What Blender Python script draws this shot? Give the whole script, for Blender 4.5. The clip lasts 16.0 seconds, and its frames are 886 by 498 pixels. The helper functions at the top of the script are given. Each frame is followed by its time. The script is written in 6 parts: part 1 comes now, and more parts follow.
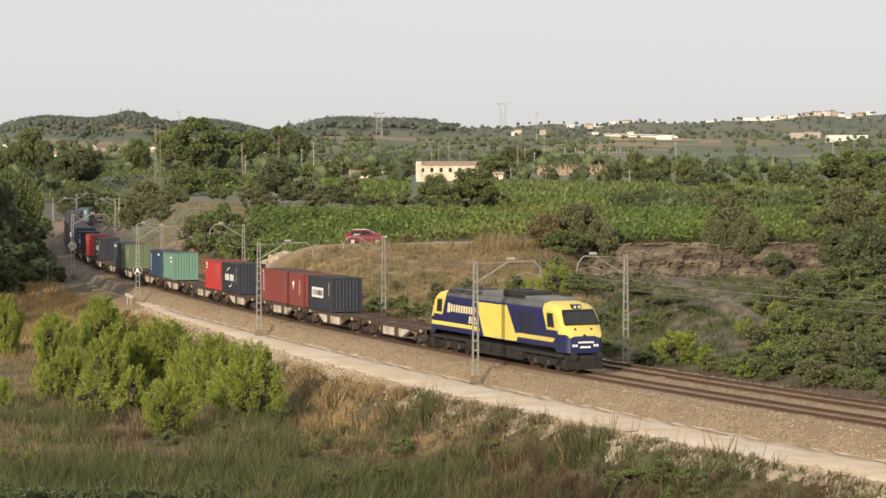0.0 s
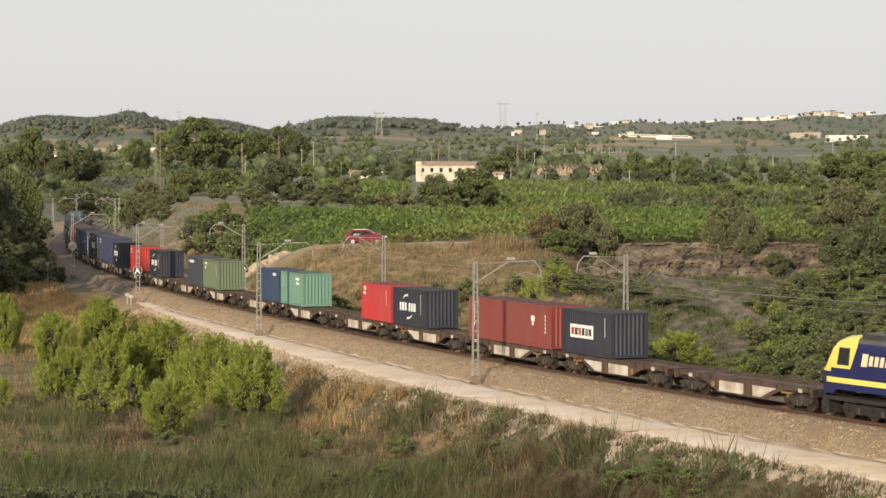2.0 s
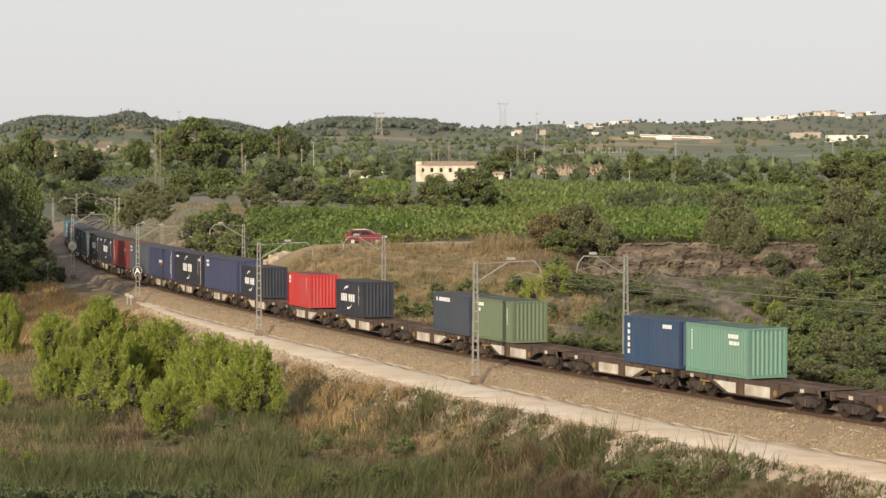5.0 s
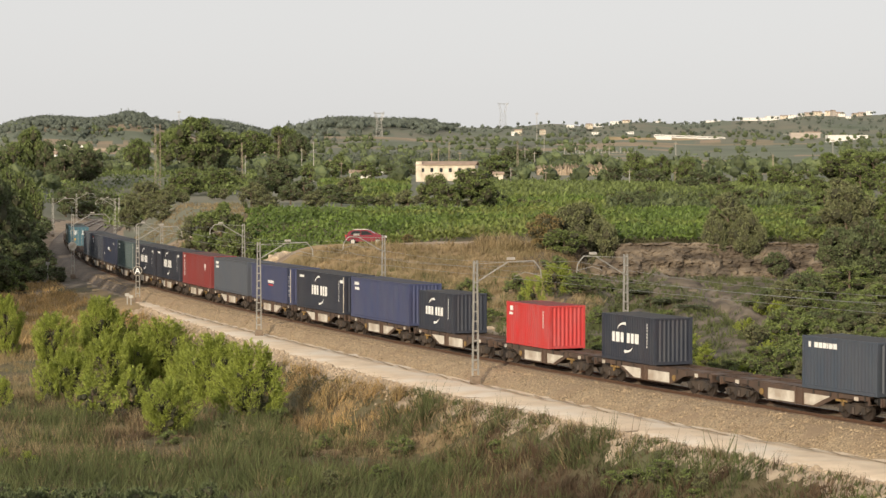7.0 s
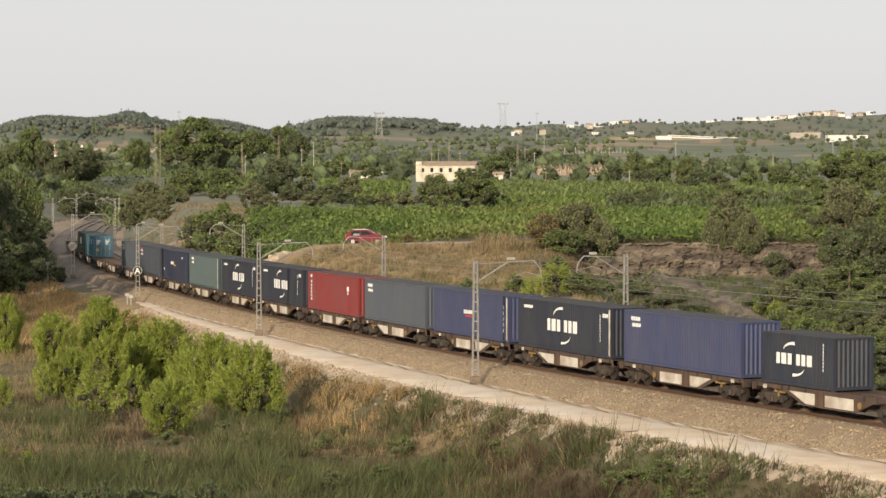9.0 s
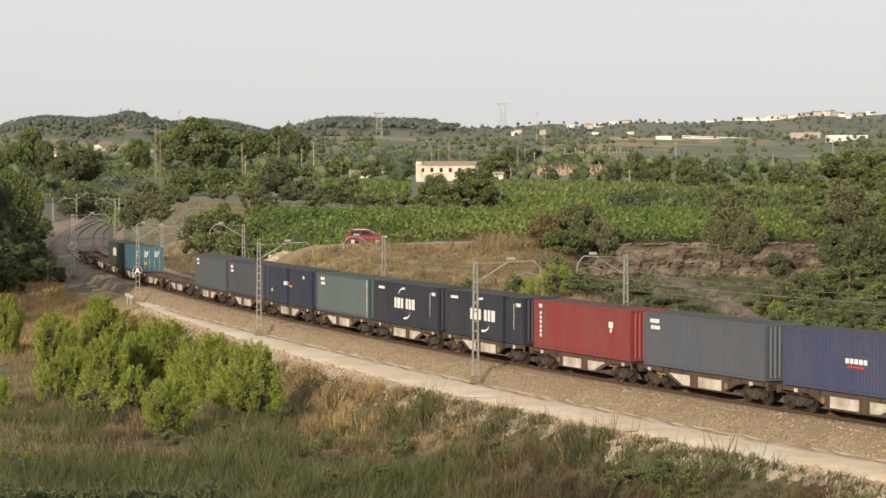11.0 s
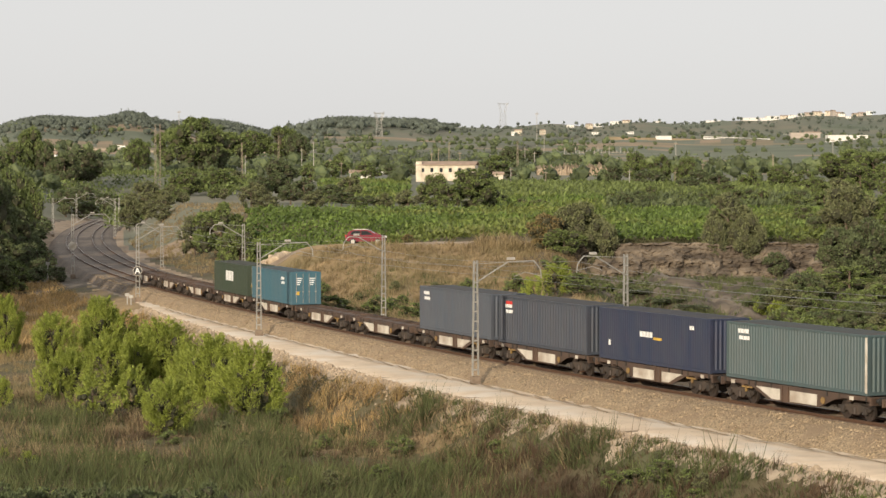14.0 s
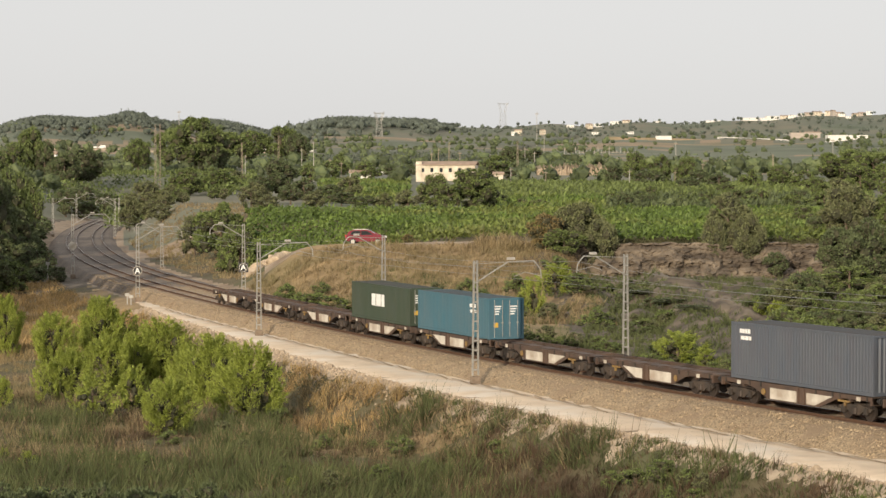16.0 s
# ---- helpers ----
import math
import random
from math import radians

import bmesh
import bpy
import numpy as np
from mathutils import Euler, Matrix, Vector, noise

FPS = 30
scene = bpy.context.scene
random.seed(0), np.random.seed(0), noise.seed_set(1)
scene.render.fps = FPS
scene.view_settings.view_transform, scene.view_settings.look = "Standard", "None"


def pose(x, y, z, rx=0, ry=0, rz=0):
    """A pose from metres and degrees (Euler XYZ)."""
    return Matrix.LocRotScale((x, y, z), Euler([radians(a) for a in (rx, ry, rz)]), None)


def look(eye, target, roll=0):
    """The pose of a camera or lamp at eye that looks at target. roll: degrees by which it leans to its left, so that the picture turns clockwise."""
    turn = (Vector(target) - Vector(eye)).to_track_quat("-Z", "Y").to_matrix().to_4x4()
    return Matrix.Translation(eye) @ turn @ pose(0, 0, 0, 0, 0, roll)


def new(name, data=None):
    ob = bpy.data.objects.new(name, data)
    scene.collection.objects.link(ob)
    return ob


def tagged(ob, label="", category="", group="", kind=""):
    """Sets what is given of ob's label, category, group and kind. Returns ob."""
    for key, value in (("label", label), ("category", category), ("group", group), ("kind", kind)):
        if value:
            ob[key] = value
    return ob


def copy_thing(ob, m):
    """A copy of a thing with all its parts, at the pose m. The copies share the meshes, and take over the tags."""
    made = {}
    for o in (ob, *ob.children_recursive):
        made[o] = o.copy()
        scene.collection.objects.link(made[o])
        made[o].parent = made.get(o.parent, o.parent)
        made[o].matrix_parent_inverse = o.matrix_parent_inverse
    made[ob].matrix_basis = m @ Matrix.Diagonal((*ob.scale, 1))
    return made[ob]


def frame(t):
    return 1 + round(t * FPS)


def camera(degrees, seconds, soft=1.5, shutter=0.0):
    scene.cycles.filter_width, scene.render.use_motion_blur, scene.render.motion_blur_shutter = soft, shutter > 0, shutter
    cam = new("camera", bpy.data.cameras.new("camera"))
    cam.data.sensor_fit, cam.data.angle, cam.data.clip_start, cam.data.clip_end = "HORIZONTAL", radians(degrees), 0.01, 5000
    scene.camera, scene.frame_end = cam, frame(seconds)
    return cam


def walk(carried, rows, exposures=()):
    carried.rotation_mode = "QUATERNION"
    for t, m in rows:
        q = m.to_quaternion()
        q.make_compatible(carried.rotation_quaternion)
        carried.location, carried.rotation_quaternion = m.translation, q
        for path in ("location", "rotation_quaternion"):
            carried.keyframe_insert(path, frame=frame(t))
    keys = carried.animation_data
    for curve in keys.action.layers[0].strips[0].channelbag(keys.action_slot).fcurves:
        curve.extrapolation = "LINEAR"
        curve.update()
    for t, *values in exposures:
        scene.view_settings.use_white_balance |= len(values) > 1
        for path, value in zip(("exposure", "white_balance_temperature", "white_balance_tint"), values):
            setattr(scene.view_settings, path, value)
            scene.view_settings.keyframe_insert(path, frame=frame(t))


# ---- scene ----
# A railway curve seen from a hillside. x right, y away, z up; rail tops lie at z = 0.
cam = camera(21.1, 16.0)
EYE = (0.0, 0.0, 11.99)
walk(cam, [(0.0, pose(*EYE, 90 - 1.914, 0, 0)), (16.0, pose(*EYE, 90 - 1.914, 0, 0))], [(0.0, 0.0), (16.0, 0.0)])

# ---------------------------------------------------------------- world and sun
SUN_EL, SUN_AZ = 16.0, 202.0   # low evening sun behind the viewer's left shoulder
world = bpy.data.worlds.new("hazy_sky")
scene.world = world
world.use_nodes = True
wn, wl = world.node_tree.nodes, world.node_tree.links
wn.clear()
sky = wn.new("ShaderNodeTexSky")
sky.sky_type, sky.sun_disc = "NISHITA", False
sky.sun_elevation, sky.sun_rotation = radians(SUN_EL), radians(SUN_AZ)
sky.air_density, sky.dust_density, sky.ozone_density = 1.0, 1.5, 1.0
hs = wn.new("ShaderNodeHueSaturation")
hs.inputs["Saturation"].default_value = 0.2
veil = wn.new("ShaderNodeMix")   # even evening haze over the clear sky
veil.data_type = "RGBA"
veil.inputs["Factor"].default_value = 0.8
veil.inputs["B"].default_value = (6.5, 6.42, 6.35, 1)
bg = wn.new("ShaderNodeBackground")
bg.inputs["Strength"].default_value = 0.12
wo = wn.new("ShaderNodeOutputWorld")
wl.new(sky.outputs[0], hs.inputs["Color"])
wl.new(hs.outputs[0], veil.inputs["A"])
wl.new(veil.outputs["Result"], bg.inputs["Color"])
wl.new(bg.outputs[0], wo.inputs["Surface"])
sun_data = bpy.data.lights.new("sun", "SUN")
sun_data.energy, sun_data.angle, sun_data.color = 4.4, radians(1.0), (1.0, 0.85, 0.65)
sun = new("sun", sun_data)
az = radians(SUN_AZ)
sun.matrix_world = look((0, 0, 0), (-math.sin(az) * math.cos(radians(SUN_EL)), -math.cos(az) * math.cos(radians(SUN_EL)), -math.sin(radians(SUN_EL))))
sun.location = (0, 0, 200)


# ---------------------------------------------------------------- materials
def mat(name, c1, c2=None, scale=4.0, rough=0.8, metal=0.0, bump=0.0, fine=None, c3=None, big=0.25, island=0.0, obj=0.0, stretch=None, trans=0.0):
    """Two-scale procedural surface: c1/c2 mottled at `scale`, c3 in larger stains, variation per island or object."""
    m = bpy.data.materials.new(name)
    m.use_nodes = True
    n, l = m.node_tree.nodes, m.node_tree.links
    b = n["Principled BSDF"]
    b.inputs["Roughness"].default_value, b.inputs["Metallic"].default_value = rough, metal
    c2 = c2 or tuple(v * 0.8 for v in c1)
    tc = n.new("ShaderNodeTexCoord")
    src = tc.outputs["Object"]
    if stretch:
        mp = n.new("ShaderNodeMapping")
        mp.inputs["Scale"].default_value = stretch
        l.new(src, mp.inputs["Vector"])
        src = mp.outputs[0]

    def noise_fac(sc, lo, hi, detail=5.0):
        t = n.new("ShaderNodeTexNoise")
        t.inputs["Scale"].default_value, t.inputs["Detail"].default_value = sc, detail
        l.new(src, t.inputs["Vector"])
        r = n.new("ShaderNodeMapRange")
        r.inputs["From Min"].default_value, r.inputs["From Max"].default_value = lo, hi
        l.new(t.outputs["Fac"], r.inputs["Value"])
        return r.outputs[0], t.outputs["Fac"]

    def mixed(fac, a, bb):
        x = n.new("ShaderNodeMix")
        x.data_type = "RGBA"
        l.new(fac, x.inputs["Factor"])
        for sock, v in ((x.inputs["A"], a), (x.inputs["B"], bb)):
            if isinstance(v, tuple):
                sock.default_value = (*v, 1)
            else:
                l.new(v, sock)
        return x.outputs["Result"]

    f1, raw = noise_fac(scale, 0.35, 0.65)
    col = mixed(f1, c1, c2)
    if c3:
        f2, _ = noise_fac(scale * big, 0.45, 0.68)
        col = mixed(f2, col, c3)
    if island or obj:
        src_r = n.new("ShaderNodeNewGeometry").outputs["Random Per Island"] if island else n.new("ShaderNodeObjectInfo").outputs["Random"]
        r = n.new("ShaderNodeMapRange")
        a = island or obj
        r.inputs["To Min"].default_value, r.inputs["To Max"].default_value = 1 - a, 1 + a
        l.new(src_r, r.inputs["Value"])
        h = n.new("ShaderNodeHueSaturation")
        l.new(r.outputs[0], h.inputs["Value"])
        l.new(col, h.inputs["Color"])
        col = h.outputs[0]
    l.new(col, b.inputs["Base Color"])
    if bump:
        _, rawf = noise_fac(fine or scale * 4, 0, 1, 6.0)
        bp = n.new("ShaderNodeBump")
        bp.inputs["Strength"].default_value, bp.inputs["Distance"].default_value = bump, 0.05
        l.new(rawf, bp.inputs["Height"])
        l.new(bp.outputs[0], b.inputs["Normal"])
    if trans:
        out = n["Material Output"]
        tr = n.new("ShaderNodeBsdfTranslucent")
        l.new(col, tr.inputs["Color"])
        ms = n.new("ShaderNodeMixShader")
        ms.inputs[0].default_value = trans
        l.new(b.outputs[0], ms.inputs[1])
        l.new(tr.outputs[0], ms.inputs[2])
        l.new(ms.outputs[0], out.inputs["Surface"])
    return m


M = {}
M["field"] = mat("field_grass", (0.10, 0.082, 0.042), (0.14, 0.10, 0.054), 0.35, 0.95, bump=0.8, fine=6, c3=(0.10, 0.10, 0.045), big=0.3)
M["dry"] = mat("dry_grass_ground", (0.33, 0.235, 0.12), (0.22, 0.155, 0.08), 0.5, 0.95, bump=0.8, fine=5, c3=(0.16, 0.135, 0.06), big=0.3)
M["soil"] = mat("bare_soil", (0.30, 0.215, 0.14), (0.21, 0.155, 0.105), 0.6, 0.95, bump=0.9, fine=4, c3=(0.36, 0.29, 0.21), big=0.4)
M["cliff"] = mat("eroded_clay", (0.16, 0.125, 0.09), (0.06, 0.046, 0.034), 0.8, 0.95, bump=1.0, fine=3, c3=(0.23, 0.185, 0.135), big=0.6, stretch=(0.6, 0.6, 2.2))
# loose clay of the slope; also the painted shade beside the curve
M["debris_shade"] = mat("clay_debris_and_shade", (0.105, 0.083, 0.058), (0.045, 0.038, 0.026), 1.1, 0.95, bump=1.0, fine=5, c3=(0.18, 0.145, 0.11), big=0.5)
M["far"] = mat("far_scrubland", (0.135, 0.145, 0.098), (0.18, 0.165, 0.115), 0.02, 0.95, c3=(0.11, 0.125, 0.085), big=0.3)
M["farfield"] = mat("far_dry_field", (0.30, 0.22, 0.14), (0.24, 0.19, 0.12), 0.03, 0.95, c3=(0.17, 0.15, 0.08), big=0.4)
# green greyed down: haze over the far plain is in the colour
M["crop"] = mat("far_green_crop", (0.125, 0.145, 0.095), (0.15, 0.16, 0.11), 0.03, 0.95, c3=(0.09, 0.11, 0.065), big=0.4)
M["ballast"] = mat("limestone_ballast", (0.47, 0.355, 0.22), (0.175, 0.127, 0.08), 9.0, 0.95, bump=1.0, fine=14, c3=(0.28, 0.20, 0.125), big=0.06)
# darker ballast: brake dust and the trees' shade in one colour
M["dusty_shade_ballast"] = mat("dusty_shaded_ballast", (0.17, 0.14, 0.115), (0.105, 0.087, 0.073), 4.0, 0.95, bump=1.0, fine=9, c3=(0.21, 0.165, 0.13), big=0.06)
M["stone"] = mat("ballast_stone", (0.36, 0.275, 0.175), (0.21, 0.155, 0.10), 3.0, 0.9, island=0.45)
M["path"] = mat("pale_gravel_path", (0.69, 0.555, 0.405), (0.57, 0.45, 0.325), 0.8, 0.95, bump=0.6, fine=12, c3=(0.68, 0.60, 0.50), big=0.4)
M["rock"] = mat("pale_rubble", (0.44, 0.35, 0.25), (0.30, 0.235, 0.17), 2.0, 0.95, bump=0.6, island=0.25)
M["rail"] = mat("rusty_rail", (0.135, 0.075, 0.045), (0.09, 0.05, 0.032), 6.0, 0.7, 0.3)
M["railtop"] = mat("worn_rail_head", (0.30, 0.26, 0.23), (0.2, 0.17, 0.15), 3.0, 0.35, 0.9)
M["sleeper"] = mat("concrete_sleeper", (0.24, 0.185, 0.135), (0.17, 0.125, 0.09), 4.0, 0.9)
M["concrete"] = mat("grey_concrete", (0.42, 0.40, 0.36), (0.33, 0.31, 0.28), 2.0, 0.9, bump=0.3)
M["galv"] = mat("galvanised_steel", (0.40, 0.385, 0.35), (0.30, 0.29, 0.265), 3.0, 0.5, 0.35)
M["wire"] = mat("grey_wire", (0.30, 0.30, 0.29), (0.24, 0.24, 0.23), 3.0, 0.5, 0.5)
M["wagon"] = mat("grimy_brown_wagon_paint", (0.075, 0.048, 0.036), (0.05, 0.036, 0.028), 1.5, 0.75, bump=0.2, c3=(0.11, 0.068, 0.046), big=0.5)
M["wheel"] = mat("brown_wheel_steel", (0.07, 0.052, 0.042), (0.045, 0.036, 0.03), 4.0, 0.55, 0.4)
M["panel"] = mat("dirty_white_panel", (0.62, 0.58, 0.51), (0.48, 0.44, 0.37), 1.6, 0.7, c3=(0.36, 0.30, 0.24), big=0.7)
M["white"] = mat("white_marking", (0.80, 0.80, 0.78), (0.72, 0.72, 0.70), 3.0, 0.6)
M["blackp"] = mat("black_paint", (0.02, 0.02, 0.022), (0.03, 0.03, 0.03), 3.0, 0.5)
M["yellowmark"] = mat("yellow_marking", (0.62, 0.40, 0.06), (0.5, 0.32, 0.06), 3.0, 0.6)
M["redmark"] = mat("red_marking", (0.62, 0.04, 0.035), (0.5, 0.04, 0.035), 3.0, 0.6)
M["navy"] = mat("navy_loco_paint", (0.010, 0.013, 0.095), (0.013, 0.017, 0.08), 0.7, 0.5, c3=(0.018, 0.021, 0.075))
M["yellow"] = mat("yellow_loco_paint", (0.80, 0.68, 0.15), (0.75, 0.62, 0.13), 0.7, 0.4, c3=(0.66, 0.54, 0.14))
M["roofgrey"] = mat("sooty_roof_paint", (0.10, 0.10, 0.105), (0.16, 0.16, 0.16), 1.0, 0.65, c3=(0.06, 0.06, 0.06))
M["lightroof"] = mat("grey_roof_hatch", (0.19, 0.195, 0.205), (0.13, 0.133, 0.14), 1.0, 0.6)
M["glass"] = mat("dark_window_glass", (0.02, 0.024, 0.028), (0.03, 0.034, 0.036), 2.0, 0.08)
M["lampglass"] = mat("headlight_lens", (0.85, 0.85, 0.82), (0.7, 0.7, 0.68), 2.0, 0.15)
M["black"] = mat("black_underframe", (0.014, 0.014, 0.015), (0.03, 0.026, 0.023), 3.0, 0.7)


def paint(name, c, rough=0.55):
    """Weathered container paint with faded and rusty patches."""
    g = sum(c) / 3
    faded = tuple(0.72 * v + 0.28 * (g * 0.7 + 0.06) for v in c)
    return mat(name, c, faded, 0.9, rough, 0.0, bump=0.15, fine=3, c3=tuple(0.9 * v + 0.1 * u for v, u in zip(c, (0.16, 0.10, 0.07))), big=1.7, stretch=(1, 1, 0.35))


COATS = {
    "navy": (0.020, 0.026, 0.043),
    "blue": (0.042, 0.054, 0.124),
    "midblue": (0.022, 0.06, 0.135),
    "brown": (0.24, 0.045, 0.037),
    "red": (0.50, 0.030, 0.030),
    "crimson": (0.225, 0.031, 0.031),
    "teal": (0.13, 0.27, 0.205),
    "green": (0.125, 0.17, 0.095),
    "darkgreen": (0.038, 0.06, 0.038),
    "grey": (0.074, 0.088, 0.112),
    "bluegrey": (0.045, 0.06, 0.085),
    "tealgrey": (0.058, 0.094, 0.099),
    "indigo": (0.023, 0.033, 0.070),
    "slate": (0.046, 0.056, 0.077),
    "oceanblue": (0.045, 0.13, 0.175),
}
PAINT_NAMES = {
    "navy": "navy_container_paint",
    "blue": "blue_container_paint",
    "midblue": "bright_blue_container_paint",
    "brown": "oxide_red_container_paint",
    "red": "red_container_paint",
    "crimson": "dull_red_container_paint",
    "teal": "teal_container_paint",
    "green": "green_container_paint",
    "darkgreen": "dark_green_container_paint",
    "grey": "slate_grey_container_paint",
    "bluegrey": "blue_grey_container_paint",
    "tealgrey": "grey_teal_container_paint",
    "indigo": "indigo_container_paint",
    "slate": "dark_slate_container_paint",
    "oceanblue": "ocean_blue_container_paint",
}
PAINT = {k: paint(PAINT_NAMES[k], c) for k, c in COATS.items()}



def grimy(name, c):
    dirt = (0.034, 0.030, 0.026)
    return mat(name, tuple(0.45 * u + 0.55 * v for u, v in zip(c, dirt)), tuple(0.2 * u + 0.8 * v for u, v in zip(c, dirt)), 1.2, 0.95, c3=(0.06, 0.05, 0.042), big=0.5)


ROOF = {k: grimy(m.name.replace("paint", "roof"), tuple(COATS[k])) for k, m in PAINT.items()}


# ---------------------------------------------------------------- mesh helpers
def link_mesh(name, verts, faces, material, parent=None, label="", smooth=False, mats=None, idx=None):
    me = bpy.data.meshes.new(name)
    me.from_pydata(verts if isinstance(verts, list) else verts.tolist(), [], faces if isinstance(faces, list) else faces.tolist())
    for mm in (mats or [material]):
        me.materials.append(mm)
    if idx is not None:
        me.polygons.foreach_set("material_index", np.asarray(idx, dtype=np.int32))
    if smooth:
        me.polygons.foreach_set("use_smooth", np.ones(len(me.polygons), dtype=bool))
    me.update()
    ob = new(name, me)
    if parent:
        ob.parent = parent
    if label:
        ob["label"] = label
    return ob


def part(name, bm, material, parent=None, label="", smooth=False):
    me = bpy.data.meshes.new(name)
    bm.normal_update()
    bm.to_mesh(me)
    bm.free()
    me.materials.append(material)
    if smooth:
        me.polygons.foreach_set("use_smooth", np.ones(len(me.polygons), dtype=bool))
    ob = new(name, me)
    if parent:
        ob.parent = parent
    if label:
        ob["label"] = label
    return ob


def share(name, ob, parent, m=None):
    """Another object on the mesh of ob."""
    o = new(name, ob.data)
    o.parent = parent
    if m is not None:
        o.matrix_basis = m
    return o


def box(bm, x0, x1, y0, y1, z0, z1, bevel=0.0):
    r = bmesh.ops.create_cube(bm, size=1.0)
    vs = r["verts"]
    for v in vs:
        v.co = Vector(((x0 + x1) / 2 + v.co.x * (x1 - x0), (y0 + y1) / 2 + v.co.y * (y1 - y0), (z0 + z1) / 2 + v.co.z * (z1 - z0)))
    if bevel:
        es = list({e for v in vs for e in v.link_edges})
        bmesh.ops.bevel(bm, geom=es, offset=bevel, segments=2, affect="EDGES", profile=0.6)
    return bm


def cyl(bm, p0, p1, r0, r1=None, seg=10):
    p0, p1 = Vector(p0), Vector(p1)
    r = bmesh.ops.create_cone(bm, cap_ends=True, segments=seg, radius1=r0, radius2=r0 if r1 is None else r1, depth=(p1 - p0).length)
    q = (p1 - p0).to_track_quat("Z", "Y").to_matrix().to_4x4()
    bmesh.ops.transform(bm, matrix=Matrix.Translation((p0 + p1) / 2) @ q, verts=r["verts"])
    return bm


def prism(bm, poly, y0, y1):
    """Extrude an xz polygon from y0 to y1."""
    a = [bm.verts.new((x, y0, z)) for x, z in poly]
    b = [bm.verts.new((x, y1, z)) for x, z in poly]
    bm.faces.new(a)
    bm.faces.new(b[::-1])
    for i in range(len(poly)):
        j = (i + 1) % len(poly)
        bm.faces.new((a[j], a[i], b[i], b[j]))
    return bm


def B():
    return bmesh.new()


# ---------------------------------------------------------------- the line of the track
CURV_S = (-60, 0, 50, 100, 150, 200, 260, 320, 400, 500, 700)
CURV_K = (-0.2559, -0.1375, -0.0897, -0.1081, -0.1019, -0.0706, -0.0503, -0.0502, -0.0427, -0.0388, -0.0374)
TS = np.arange(-200, 900, 1.0)
_k = np.interp(TS, CURV_S, CURV_K) / 100
_k[TS < -60] = -0.001
_th = np.cumsum(_k)
_th += 1.9608 - _th[200]
_tx, _ty = np.cumsum(np.cos(_th)), np.cumsum(np.sin(_th))
_tx += 2.5769 - _tx[200]
_ty += 154.1263 - _ty[200]
SPACING = 4.4   # between the two tracks


def on_track(s, lat=0.0):
    """Place beside the near track: s metres away along it, lat metres to its far side."""
    x, y, th = np.interp(s, TS, _tx), np.interp(s, TS, _ty), np.interp(s, TS, _th)
    return x + lat * np.sin(th), y - lat * np.cos(th), th


def to_track(X, Y):
    """s and lat of places, by the nearest point of the track."""
    X, Y = np.asarray(X, float).ravel(), np.asarray(Y, float).ravel()
    s, lat = np.empty_like(X), np.empty_like(X)
    for i in range(0, len(X), 4000):
        sl = slice(i, i + 4000)
        d = (X[sl, None] - _tx[None, ::2]) ** 2 + (Y[sl, None] - _ty[None, ::2]) ** 2
        j = d.argmin(1) * 2
        dx, dy, th = X[sl] - _tx[j], Y[sl] - _ty[j], _th[j]
        s[sl] = TS[j] + dx * np.cos(th) + dy * np.sin(th)
        lat[sl] = dx * np.sin(th) - dy * np.cos(th)
    return s, lat


# ---------------------------------------------------------------- ground
_rng = np.random.default_rng(5)
_ph = _rng.uniform(0, 6.28, (3, 24))


def wob(X, Y, L, k=0):
    """Smooth unevenness of wavelength about L, -1..1."""
    v = 0
    for i in range(6):
        a = 1.1 * i + k * 0.7
        w = 6.283 / L * (0.7 + 0.22 * i)
        v = v + np.sin(w * (X * math.cos(a) + Y * math.sin(a)) + _ph[k % 3, i + 6 * (k % 4)])
    return v / 3.2


def sstep(a, b, v):
    t = np.clip((v - a) / (b - a), 0, 1)
    return t * t * (3 - 2 * t)


FAR_D = (0, 200, 258, 360, 600, 790, 1000, 1400, 2000, 3000, 3600, 4400, 9000)
FAR_Z = (4.0, 4.0, 4.3, 4.9, 7.5, 8.3, 10.0, 14.5, 25.0, 48.0, 62.0, 78.0, 78.0)
# far hills: bearing x/y, distance, half width (bearing), depth, added height
HILLS = ((-0.166, 2500, 0.028, 330, 24), (-0.132, 2500, 0.014, 300, 15), (-0.098, 2800, 0.020, 300, 19), (-0.118, 2600, 0.02, 300, 10),
         (-0.028, 3400, 0.024, 380, 15), (-0.05, 3400, 0.02, 300, 8), (0.0, 3500, 0.02, 350, 6), (0.175, 4050, 0.06, 420, 30), (0.075, 4050, 0.05, 400, 13), (0.01, 4050, 0.04, 400, 6))


def hill_z(X, Y):
    D = np.hypot(X, Y)
    z = np.interp(D, FAR_D, FAR_Z)
    b = X / np.maximum(Y, 1)
    for hb, hd, hw, hl, hh in HILLS:
        z = z + np.where(Y > 500, hh * np.exp(-((b - hb) / hw) ** 2 * 0.9 - ((D - hd) / hl) ** 2), 0)
    return z + 0.0012 * D * wob(X, Y, 260, 1) * (D > 450)


def path_edge(s):
    """Outer edge of the pale service path, as lat."""
    return np.interp(s, (-200, -40, -10, 10, 40, 70, 90), (-9.4, -9.3, -8.9, -8.0, -6.6, -5.4, -4.2))


def ballast_edge(s):
    return np.interp(s, (-200, -40, -10, 10, 40), (-5.0, -4.9, -4.3, -3.8, -3.6))


